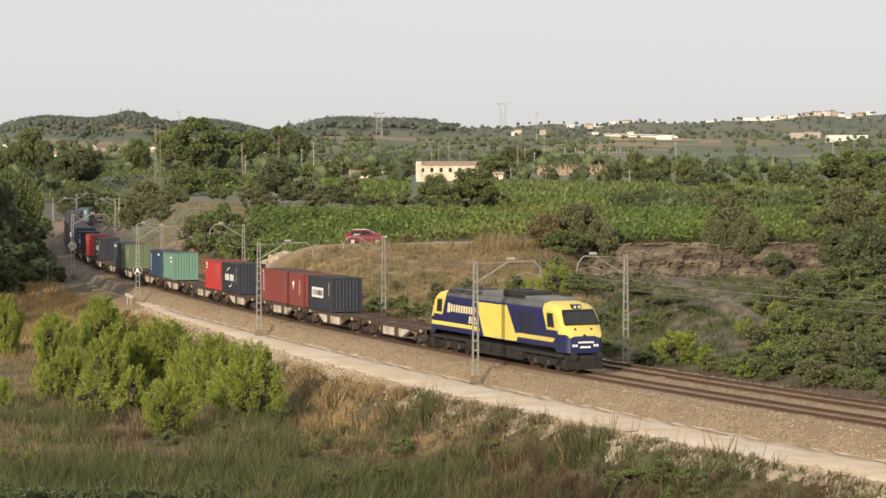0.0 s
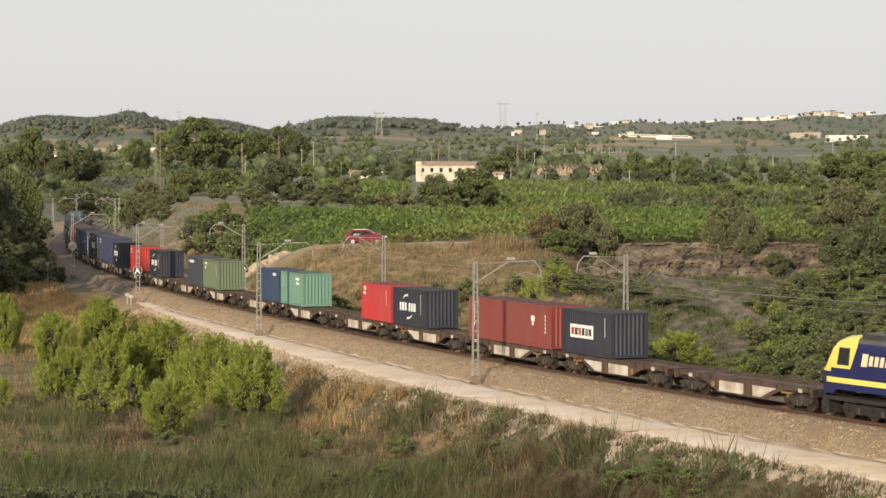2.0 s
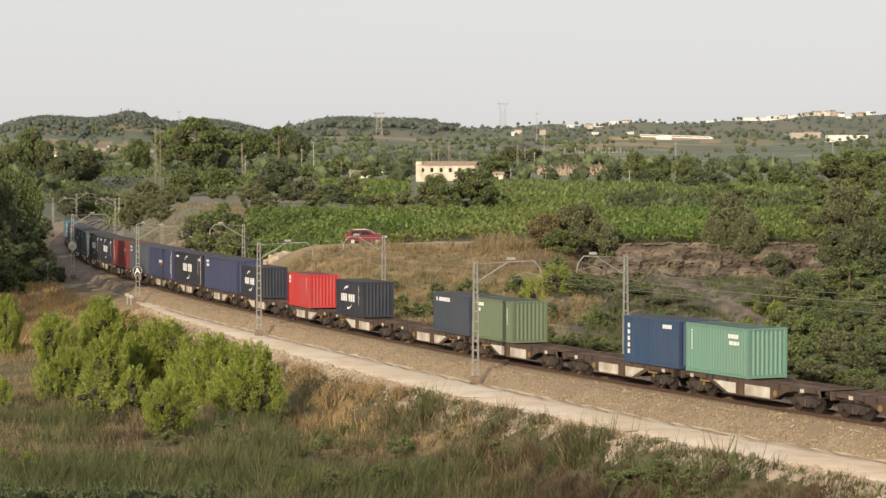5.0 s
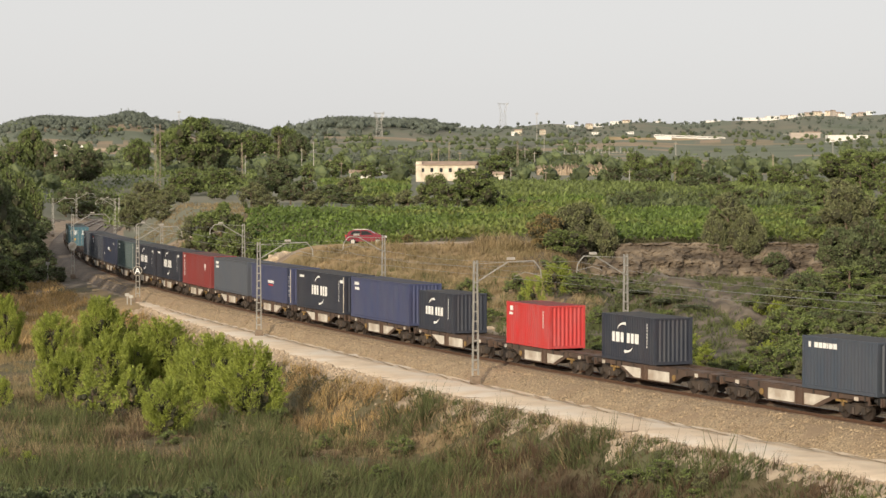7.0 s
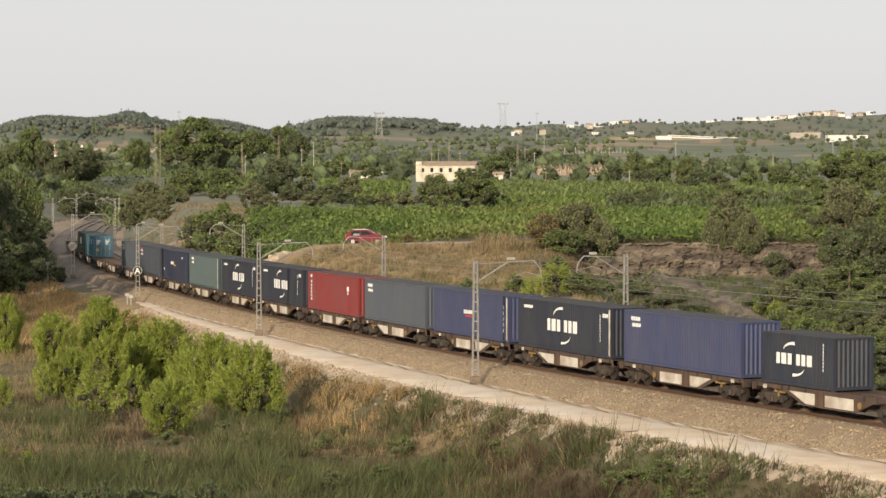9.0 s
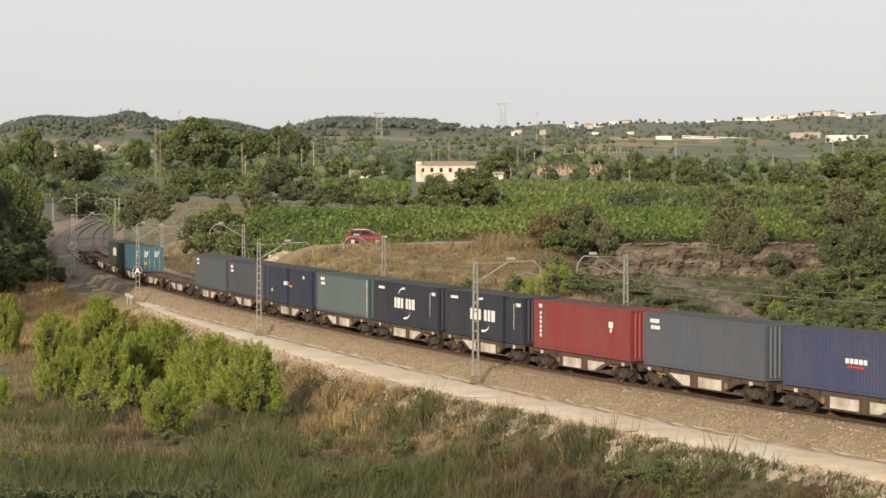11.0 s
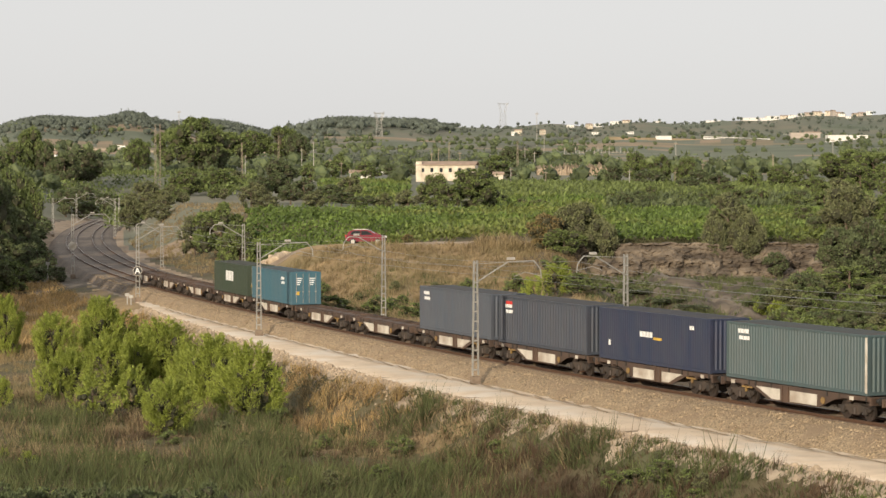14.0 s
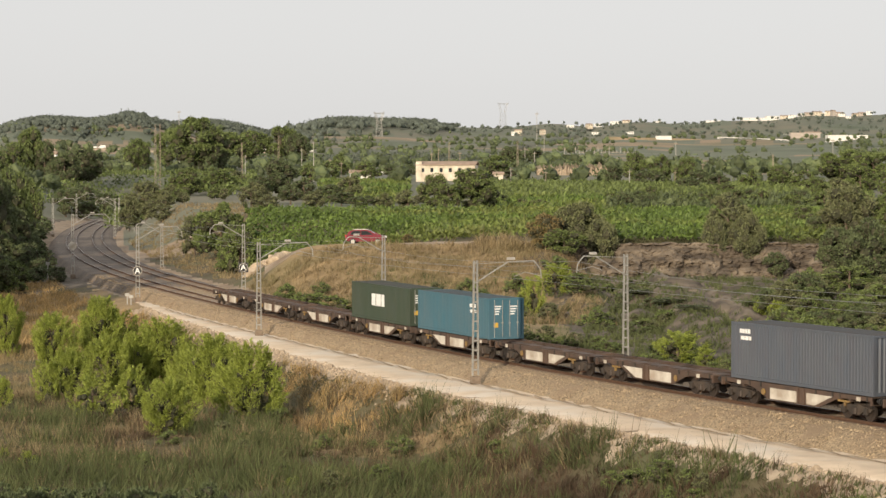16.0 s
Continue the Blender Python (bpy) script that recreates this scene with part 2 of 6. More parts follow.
def ground_z(X, Y):
    shape = np.shape(X)
    X, Y = np.asarray(X, float).ravel(), np.asarray(Y, float).ravel()
    D = np.hypot(X, Y)
    s, lat = to_track(X, Y)
    # near side: field below the embankment, and the hillside under the viewer
    field = np.interp(s, (20, 60, 110, 200), (-3.6, -3.0, -1.8, -0.5)) + 0.25 * wob(X, Y, 14) + 0.1 * wob(X, Y, 4, 2)
    pe = path_edge(s)
    near = field + (-1.0 - field) * sstep(-5.5, 0.0, lat - pe)
    near = near + (10.2 - near) * np.clip(1 - D / 98, 0, 1) ** 1.0
    near = np.where(s > 150, near + np.clip(-lat - 12, 0, 60) * 0.10 * sstep(150, 260, s), near)
    # far side: cutting, bank and cliff, then rising land
    far = hill_z(X, Y) + 0.1 * wob(X, Y, 9, 2)
    toe = np.interp(X, (-30, -20, 5, 12, 20, 30, 45), (222, 224, 216, 190, 168, 150, 135))
    top = 247 + 1.5 * wob(X, Y * 0, 17) + 0.6 * wob(X, Y * 0, 5, 2)
    t = np.clip((Y - toe) / (top - toe), 0, 1)
    cl = sstep(10.5, 15.5, X - 0.02 * (Y - 200))
    prof = (1 - cl) * (0.15 * t + 0.85 * t ** 1.2) + cl * (0.36 * np.clip(t / 0.95, 0, 1) ** 1.3 + 0.64 * sstep(0.962, 0.995, t))
    ridge = 1.0 * np.exp(-((X - 20.6 - 0.8 * np.sin(Y * 0.09)) / 1.9) ** 2) * sstep(158, 175, Y) * sstep(243, 232, Y) * (1 + 0.12 * wob(X, Y, 9, 1))
    rough = ridge + (0.55 * wob(X, Y * 0.5, 5, 1) + 0.25 * wob(X, Y * 0.6, 2.1, 2)) * cl * np.sin(np.pi * t)
    it = np.interp(s, (95, 165, 230, 300), (36, 31, 23, 17))
    il = np.clip((lat - 9.5) / (it - 9.5), 0, 1)
    inner = il ** np.interp(s, (120, 300), (2.2, 1.2)) * sstep(95, 135, s)
    prof = np.where(Y > top + 1, 1, prof)
    w = sstep(92, 128, s) * sstep(8, -14, X)
    b = np.clip(prof * (1 - w) + inner * w, 0, 1)
    b = np.where(lat < 8.0, 0, b) * sstep(7.8, 16.5, lat)
    farz = -0.6 + (far + 0.6) * b + rough
    cor = -1.0
    z = np.where(lat < -4, near, np.where(lat > 7.5, farz, cor))
    z = np.where((lat <= 9) & (D > 420) & (s > 250), z + (far - z) * np.maximum(sstep(440, 640, D) * sstep(4, 40, -lat), sstep(760, 850, D)), z)
    z = np.where((D < 760) & (lat >= pe - 0.3) & (lat <= 7.6), np.minimum(z, -1.0), z)
    return z.reshape(shape)


def build_ground():
    rad = np.concatenate([np.arange(4, 82, 6.0), np.arange(82, 225, 0.95), np.arange(225, 262, 0.42), np.arange(262, 480, 2.6), np.geomspace(480, 5200, 112)])
    ang = np.concatenate([np.linspace(-180, -20, 28)[:-1], np.linspace(-20, -13, 12)[:-1], np.linspace(-13, 13, 210), np.linspace(13, 20, 12)[1:], np.linspace(20, 180, 28)[1:-1]])
    A, R = np.meshgrid(np.radians(ang), rad)
    X, Y = R * np.sin(A), R * np.cos(A)
    Z = np.where((R > 95) & (np.abs(A) < 0.6) | (R <= 95), ground_z(X, Y), np.nan)
    back = np.interp(R, (0, 98, 400, 5200), (10.2, -1, 3, 60)) + 0.8 * wob(X, Y, 60)
    # outside the open view the land simply goes on
    w = sstep(0.35, 0.6, np.abs(A))
    Z = np.where(np.isnan(Z), back, Z * (1 - w) + back * w)
    nr, na = X.shape
    verts = np.stack([X, Y, Z], -1).reshape(-1, 3)
    i = np.arange(nr - 1)[:, None] * na + np.arange(na)[None, :]
    j = np.arange(nr - 1)[:, None] * na + (np.arange(na)[None, :] + 1) % na
    faces = np.stack([i, j, j + na, i + na], -1).reshape(-1, 4)
    verts = np.vstack([verts, [[0, 0, 10.2]]])
    c = len(verts) - 1
    flist = faces.tolist() + [[c, (k + 1) % na, k] for k in range(na)]
    fc = verts[faces].mean(1)
    fx, fy, fz = fc.T
    s, lat = to_track(fx, fy)
    D = np.hypot(fx, fy)
    n1, n2 = wob(fx, fy, 16, 1), wob(fx, fy, 5, 2)
    idx = np.zeros(len(faces), int)
    idx[(lat < 0) & (n1 + 0.5 * n2 > 0.5) & (D > 128)] = 1
    idx[(lat < 0) & (s > 60)] = 1
    idx[(lat < -5) & (s > 112 + 8 * n1)] = 0
    pe = path_edge(s)
    idx[(lat > pe - 1.5 + 0.9 * n2) & (lat < pe + 0.3) & (s < 75)] = 6
    idx[(lat >= pe) & (lat < 9)] = 2
    far = (lat >= 9) & (fy < 252)
    idx[far] = 1
    idx[far & (fx > 9 + 2 * n1) & (fy > np.interp(fx, (9, 20, 30, 45), (215, 185, 178, 170)))] = 3
    idx[(idx == 3) & (fy < 239)] = 8
    idx[far & (fx > 10 + 2 * n1)] = np.where(idx[far & (fx > 10 + 2 * n1)] == 1, 8, idx[far & (fx > 10 + 2 * n1)])
    fan = (np.abs(fx - 22.5 - 0.06 * (238 - fy)) < 2.2 + 0.9 * n2) & (fy > 172)
    idx[far & fan] = 3
    idx[(lat >= 9) & (fx > 11) & (fy > 244.5) & (fy < 262)] = 0
    idx[(lat > 8.5) & (lat < 19 + 2 * n1) & (s > 190) & (s < 330)] = 2
    idx[(lat >= 9) & (fy >= 252) & ((s < 190) | (lat > 19))] = 0
    idx[(lat >= 9) & (fy >= 249) & (fy < 258) & (fx < 12) & (fx > -19)] = 2
    idx[(D > 375)] = 4
    # outer side of the curve: tree shade laid in with the dark clay colour
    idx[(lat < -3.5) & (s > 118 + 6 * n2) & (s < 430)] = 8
    idx[(D > 375) & (D < 620) & (lat > -9) & (lat < 9)] = 2
    bear = fx / np.maximum(fy, 1)
    idx[(D > 1750) & (D < 2330) & (bear > -0.167) & (bear < -0.125) & (n1 > -0.6)] = 5
    dryband = (D > 900) & (wob(fx * 0.4, fy, 420, 2) > 0.6) & (D < 2600)
    idx[(lat > 0) & dryband] = 5
    v = wob(fx * 0.3, fy, 230, 1) + 0.3 * wob(fx * 0.5, fy, 70, 2)
    idx[(D > 850) & (v < -0.35)] = 9
    idx[(D > 1000) & (D < 3000) & (v > 0.55)] = 5
    idx[(D > 1200) & (D < 2950) & (bear > 0.07) & (bear < 0.17) & (v < 0.5)] = 9
    idx[(D < 84) | (np.abs(np.arctan2(fx, fy)) > 0.235)] = 0
    idx = np.concatenate([idx, np.zeros(na, int)])
    g = link_mesh("ground", verts, flist, None, mats=[M["field"], M["dry"], M["soil"], M["cliff"], M["far"], M["farfield"], M["rock"], M["path"], M["debris_shade"], M["crop"]], idx=idx, smooth=True)
    tagged(g, "rolling farmland ground with dry grass, clay cliff and scrub", "ground", kind="structure")


build_ground()


def strip(name, s0, s1, ds, prof, material, label, category, noise_amp=0.0, smooth=True):
    """A band along the track; prof(s) gives (lat, z) pairs across it."""
    ss = np.arange(s0, s1 + ds / 2, ds)
    rows = []
    for s in ss:
        for la, z in prof(s):
            x, y, _ = on_track(s, la)
            rows.append((x, y, z + noise_amp * float(wob(x * 1.0, y * 1.0, 2.2, 1))))
    k = len(prof(0))
    f = [(i * k + j, i * k + j + 1, (i + 1) * k + j + 1, (i + 1) * k + j) for i in range(len(ss) - 1) for j in range(k - 1)]
    ob = link_mesh(name, rows, f, material, smooth=smooth)
    return tagged(ob, label, category, kind="structure")


# past 99 m the bed's colour also carries the tree shade on the curve
for _b0, _b1, _bm, _bl in ((-110, 99, "ballast", "tan limestone ballast bed under two tracks"), (99, 800, "dusty_shade_ballast", "dark ballast bed under two tracks, dust and tree shade in its colour")):
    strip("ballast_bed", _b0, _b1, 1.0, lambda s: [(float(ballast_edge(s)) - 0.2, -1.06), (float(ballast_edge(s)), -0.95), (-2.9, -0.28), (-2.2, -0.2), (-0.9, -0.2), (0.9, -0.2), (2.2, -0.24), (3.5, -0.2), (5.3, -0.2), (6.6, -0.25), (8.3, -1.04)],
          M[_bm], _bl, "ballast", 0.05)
strip("service_path", -110, 84, 1.0, lambda s: [(float(path_edge(s)) - 0.35, -1.25), (float(path_edge(s)), -0.97), ((float(path_edge(s)) + float(ballast_edge(s))) / 2, -0.93), (float(ballast_edge(s)) + 0.25, -0.95)],
      M["path"], "pale dusty gravel service path along the embankment", "path", 0.06)


strip("path_rut", -110, 70, 1.0, lambda s: [(float(ballast_edge(s)) - 0.90, -0.85), (float(ballast_edge(s)) - 0.72, -0.845)], M["ballast"], "dark worn rut in the pale path", "path", 0.06)


def build_cliff():
    """The undercut clay face below the vineyard, in layers and gullies."""
    r = np.random.default_rng(8)
    xs = np.arange(9.0, 47, 0.24)
    vs_ = np.linspace(0, 1, 26)
    X, V = np.meshgrid(xs, vs_)
    top = 4.35 + 0.18 * wob(X, X * 0, 7, 1) + 0.1 * wob(X, X * 0, 1.7, 2)
    z = 0.7 + (top - 0.7) * V
    ledge = 0.5 * np.sin(V * 21 + 1.2 * wob(X, X * 0, 11, 0)) * (0.4 + 0.6 * (wob(X, V * 9, 8, 1) > 0)) + 0.22 * np.sin(V * 47 + X)
    gully = 1.7 * wob(X, V * 2.5, 6.5, 1) + 0.7 * wob(X * 1.6, V * 5, 2.3, 2) + 0.3 * wob(X * 2, V * 9, 1.1, 0)
    Y = 240.9 + 3.4 * V ** 1.2 + 0.22 * ledge + 0.6 * gully * np.sin(np.pi * np.clip(V + 0.15, 0, 1)) + r.normal(0, 0.13, X.shape)
    Y = np.where(V > 0.93, Y - 0.45, Y)
    X2, Y2, Z2 = (np.vstack([a, b]) for a, b in ((X, X[-1:]), (Y, np.full((1, len(xs)), 248.5)), (z, z[-1:] - 0.15)))
    n, m = X2.shape
    v = np.stack([X2, Y2, Z2], -1).reshape(-1, 3)
    i = (np.arange(n - 1)[:, None] * m + np.arange(m - 1)[None]).ravel()
    f = np.stack([i, i + 1, i + m + 1, i + m], -1)
    tagged(link_mesh("cliff_face", v, f, M["cliff"]), "layered grey brown clay cliff below the vineyard", "cliff", kind="structure")


build_cliff()


def build_stones():
    """Loose ballast stones, uncountable."""
    r = np.random.default_rng(3)
    n = 26000
    s = -60 + 190 * r.random(n) ** 1.5
    u = r.random(n)
    lat = -1.0 + (ballast_edge(s) + 0.9) * u
    mid = r.random(n) < 0.2
    lat = np.where(mid, r.uniform(-0.7, 5.5, n), lat)
    z = np.where(lat < -2.9, -0.28 - (-2.9 - lat) / np.maximum(-2.9 - ballast_edge(s), 0.2) * 0.67, -0.22)
    x, y, _ = on_track(s, lat)
    size = r.uniform(0.03, 0.075, n)
    base = np.array([(1, 0, 0), (-0.5, 0.87, 0), (-0.5, -0.87, 0), (0.1, 0.1, 1.0)])
    d = base[None] * size[:, None, None] * r.uniform(0.6, 1.5, (n, 4, 1))
    a = r.uniform(0, 6.28, n)
    ca, sa = np.cos(a)[:, None], np.sin(a)[:, None]
    v = np.stack([d[..., 0] * ca - d[..., 1] * sa + x[:, None], d[..., 0] * sa + d[..., 1] * ca + y[:, None], d[..., 2] + (z - 0.01)[:, None]], -1).reshape(-1, 3)
    f = (np.array([(0, 1, 3), (1, 2, 3), (2, 0, 3)])[None] + 4 * np.arange(n)[:, None, None]).reshape(-1, 3)
    tagged(link_mesh("ballast_stones", v, f, M["stone"]), "loose tan crushed stones on the ballast shoulder", "gravel", kind="stuff")


build_stones()


def build_rails():
    for tr in (0.0, SPACING):
        holder = tagged(new("railway_track"), "rusty steel rails on concrete sleepers in ballast", "railway track", "two parallel tracks", "structure")
        for off in (-0.834, 0.834):
            prof = [(-0.07, -0.17), (-0.07, -0.155), (-0.012, -0.13), (-0.012, -0.045), (-0.036, -0.035), (-0.036, -0.004), (0.036, -0.004), (0.036, -0.035), (0.012, -0.045), (0.012, -0.13), (0.07, -0.155), (0.07, -0.17)]
            ss = np.arange(-110, 801, 3.0)
            verts, faces, k = [], [], len(prof)
            idx = []
            for s in ss:
                for la, z in prof:
                    x, y, _ = on_track(s, tr + off + la)
                    verts.append((float(x), float(y), z))
            for i in range(len(ss) - 1):
                for j in range(k - 1):
                    faces.append((i * k + j, i * k + j + 1, (i + 1) * k + j + 1, (i + 1) * k + j))
                    idx.append(1 if j == 5 else 0)
            link_mesh("rail", verts, faces, None, holder, mats=[M["rail"], M["railtop"]], idx=idx)
        bm = B()
        box(bm, -1.3, 1.3, -0.13, 0.13, -0.36, -0.165, 0.02)
        first = None
        for s in np.arange(-56, 125, 0.6 if tr == 0 else 1.2):
            x, y, th = on_track(s, tr)
            m = pose(x, y, 0, 0, 0, math.degrees(th) - 90)
            if first is None:
                first = part("sleeper", bm, M["sleeper"], holder)
                first.matrix_basis = m
            else:
                share("sleeper", first, holder, m)


build_rails()


# ---------------------------------------------------------------- the train
M["bogie"] = mat("dusty_bogie_steel", (0.05, 0.041, 0.035), (0.03, 0.025, 0.021), 5.0, 0.75, 0.2, c3=(0.085, 0.063, 0.047))
M["ochre"] = mat("worn_ochre_paint", (0.30, 0.19, 0.055), (0.16, 0.10, 0.05), 6.0, 0.7)
V0, DEC = 23.9565, 0.1081   # metres a second at the start; half the slowing


def travelled(t):
    return V0 * t - DEC * t * t


WAGON, GAP = 12.99, 13.79   # frame length, wagon pitch
DECK = 1.2


def bogie(parent, x, axles, wheel_r, mats, half):
    """Two side frames with springs, axle boxes and wheels; returns the bogie part."""
    xs = np.linspace(-half, half, axles)
    bm = B()
    for sy in (-1, 1):
        y0, y1 = sorted((sy * 0.98, sy * 1.10))
        prism(bm, [(-half - 0.45, 0.62), (-half - 0.3, 0.45), (-half + 0.35, 0.42), (-half + 0.6, 0.26), (half - 0.6, 0.26), (half - 0.35, 0.42), (half + 0.3, 0.45), (half + 0.45, 0.62), (half * 0.5, 0.74), (-half * 0.5, 0.74)], y0, y1)
    box(bm, -0.25, 0.25, -1.0, 1.0, 0.45, 0.80, 0.03)
    fr = part("bogie", bm, mats, parent)
    fr.location = (x, 0, 0)
    first = None
    for ax in xs:
        for sy in (-1, 1):
            if first is None:
                bm = B()
                cyl(bm, (0, -0.065, 0), (0, 0.065, 0), wheel_r, seg=20)
                cyl(bm, (0, -0.09, 0), (0, -0.06, 0), wheel_r * 0.62, seg=16)
                cyl(bm, (0, -0.26, 0), (0, -0.08, 0), 0.13, seg=10)
                first = part("wheel", bm, M["wheel"], fr)
                first.matrix_basis = pose(ax, sy * 0.85, wheel_r)
                wh = first
            else:
                share("wheel", wh, fr, pose(ax, sy * 0.85, wheel_r, 0, 0, 0 if sy < 0 else 180))
    bm = B()
    box(bm, -0.14, 0.14, -0.07, 0.07, wheel_r - 0.15, wheel_r + 0.17, 0.03)
    bm2 = B()
    cyl(bm2, (0, 0, 0.30), (0, 0, 0.60), 0.13, seg=10)
    ab = sp = None
    for sy in (-1, 1):
        for ax in xs:
            if ab is None:
                ab = part("axle_box", bm, mats, fr)
                ab.matrix_basis = pose(ax, sy * 1.13, 0)
            else:
                share("axle_box", ab, fr, pose(ax, sy * 1.13, 0))
        for c in (xs[:-1] + xs[1:]) / 2:
            if sp is None:
                sp = part("spring", bm2, M["wheel"], fr)
                sp.matrix_basis = pose(c, sy * 1.1, 0)
            else:
                share("spring", sp, fr, pose(c, sy * 1.1, 0))
    return fr


def buffers(parent, x, z=1.02, r=0.21):
    sx = 1 if x > 0 else -1
    for sy in (-1, 1):
        bm = B()
        cyl(bm, (x, sy * 0.9, z), (x + sx * 0.30, sy * 0.9, z), 0.11, 0.10, seg=12)
        cyl(bm, (x + sx * 0.30, sy * 0.9, z), (x + sx * 0.37, sy * 0.9, z), r, r * 0.92, seg=16)
        part("buffer", bm, M["black"], parent)


def make_wagon():
    w = tagged(new("container_wagon"), "grimy brown flat wagon with dirty white side panels", "railway wagon", "wagons of the freight train")
    h = WAGON / 2
    # side sills: thin over the bogies, deep belly between them
    for sy in (-1, 1):
        bm = B()
        y0, y1 = sorted((sy * 1.16, sy * 1.24))
        prism(bm, [(-h, 1.0), (-h, DECK), (h, DECK), (h, 1.0), (4.2, 0.98), (3.5, 0.86), (2.5, 0.48), (2.1, 0.36), (-2.1, 0.36), (-2.5, 0.48), (-3.5, 0.86), (-4.2, 0.98)], y0, y1)
        part("side_sill", bm, M["wagon"], w)
        bm = B()
        y0, y1 = sorted((sy * 1.243, sy * 1.265))
        prism(bm, [(-2.05, 0.43), (-2.05, 0.98), (0.25, 0.98), (0.25, 0.43)], y0, y1)
        part("side_panel", bm, M["panel"], w, "dirty white rectangular panel")
        bm = B()
        prism(bm, [(1.12, 0.43), (1.12, 0.98), (3.3, 0.98), (2.95, 0.86), (1.85, 0.43)], y0, y1)
        part("side_panel", bm, M["panel"], w, "dirty white tapered panel")
        for x in (0.42, 0.92):
            bm = B()
            y2, y3 = sorted((sy * 1.24, sy * 1.30))
            prism(bm, [(x - 0.05, 0.38), (x - 0.05, 1.16), (x + 0.05, 1.16), (x + 0.05, 0.38)], y2, y3)
            part("side_rib", bm, M["wagon"], w)
        for px in (-4.9, 5.4):
            bm = B()
            prism(bm, [(px - 0.16, 0.95), (px - 0.16, 1.14), (px + 0.16, 1.14), (px + 0.16, 0.95)], y0, y1)
            part("marking_plate", bm, M["panel"], w)
        bm = B()
        cyl(bm, (-2.6, sy * 1.27, 0.74), (-2.6, sy * 1.31, 0.74), 0.17, seg=14)
        part("brake_handwheel", bm, M["ochre"], w, "yellow handbrake wheel")
        bm = B()
        box(bm, 3.7, 4.6, sy * 1.2 - 0.05, sy * 1.2 + 0.05, 0.80, 0.90, 0.01)
        box(bm, 4.2, 4.3, sy * 1.2 - 0.05, sy * 1.2 + 0.05, 0.60, 0.90, 0.01)
        part("lever", bm, M["ochre"], w, "worn ochre release lever")
    for x in (-6.1, -3.9, -2.9, 1.9, 3.3, 3.9, 6.1):   # dark brackets on the sills
        for sy in (-1, 1):
            bm = B()
            box(bm, x - 0.05, x + 0.05, sy * 1.26 - 0.03, sy * 1.26 + 0.03, 0.98, DECK + 0.02, 0.01)
            part("sill_bracket", bm, M["bogie"], w)
    bm = B()
    cyl(bm, (-5.9, -1.16, 0.86), (-3.6, -1.16, 0.80), 0.035, seg=6)
    cyl(bm, (-5.9, -1.16, 0.86), (-6.4, -1.2, 1.05), 0.03, seg=6)
    part("brake_pipe", bm, M["wheel"], w)
    bm = B()
    box(bm, -h, h, -0.35, 0.35, 0.72, DECK - 0.06, 0.02)
    for x in (-h + 0.1, -4.6, -2.3, 0.0, 2.3, 4.6, h - 0.1):
        box(bm, x - 0.1, x + 0.1, -1.2, 1.2, 0.85, DECK - 0.03)
    part("centre_frame", bm, M["wagon"], w)
    bm = B()
    box(bm, -1.4, 1.4, -0.8, 0.8, 0.38, 0.80, 0.05)
    cyl(bm, (-2.2, 0.7, 0.55), (-1.5, 0.7, 0.55), 0.2)
    part("brake_gear", bm, M["bogie"], w)
    for x in (-h, h):
        s = 1 if x > 0 else -1
        bm = B()
        box(bm, min(x, x - 0.12 * s), max(x, x - 0.12 * s), -1.3, 1.3, 0.80, DECK + 0.01, 0.02)
        part("headstock", bm, M["wagon"], w)
        buffers(w, x)
        bm = B()
        cyl(bm, (x, 0, 0.98), (x + 0.4 * s, 0, 0.95), 0.06)
        part("coupling_hook", bm, M["bogie"], w)
    for x in (-4.95, 4.95):
        bogie(w, x, 2, 0.46, M["bogie"], 0.9)
    for x in (-6.0, -0.25, 0.25, 6.0):
        for sy in (-1, 1):
            bm = B()
            box(bm, x - 0.09, x + 0.09, sy * 1.13 - 0.08, sy * 1.13 + 0.08, DECK - 0.02, DECK + 0.035, 0.01)
            part("twistlock", bm, M["bogie"], w)
    return w


def wave(length, pitch=0.278, depth=0.036):
    """Trapezoid corrugation: offsets (x, depth) over a length."""
    n = max(3, int(round(length / pitch)))
    p = length / n
    out = []
    for i in range(n):
        x = -length / 2 + i * p
        out += [(x + 0.12 * p, 0.0), (x + 0.36 * p, 0.0), (x + 0.54 * p, -depth), (x + 0.88 * p, -depth)]
    return [(-length / 2, 0.0)] + out + [(length / 2, 0.0)]


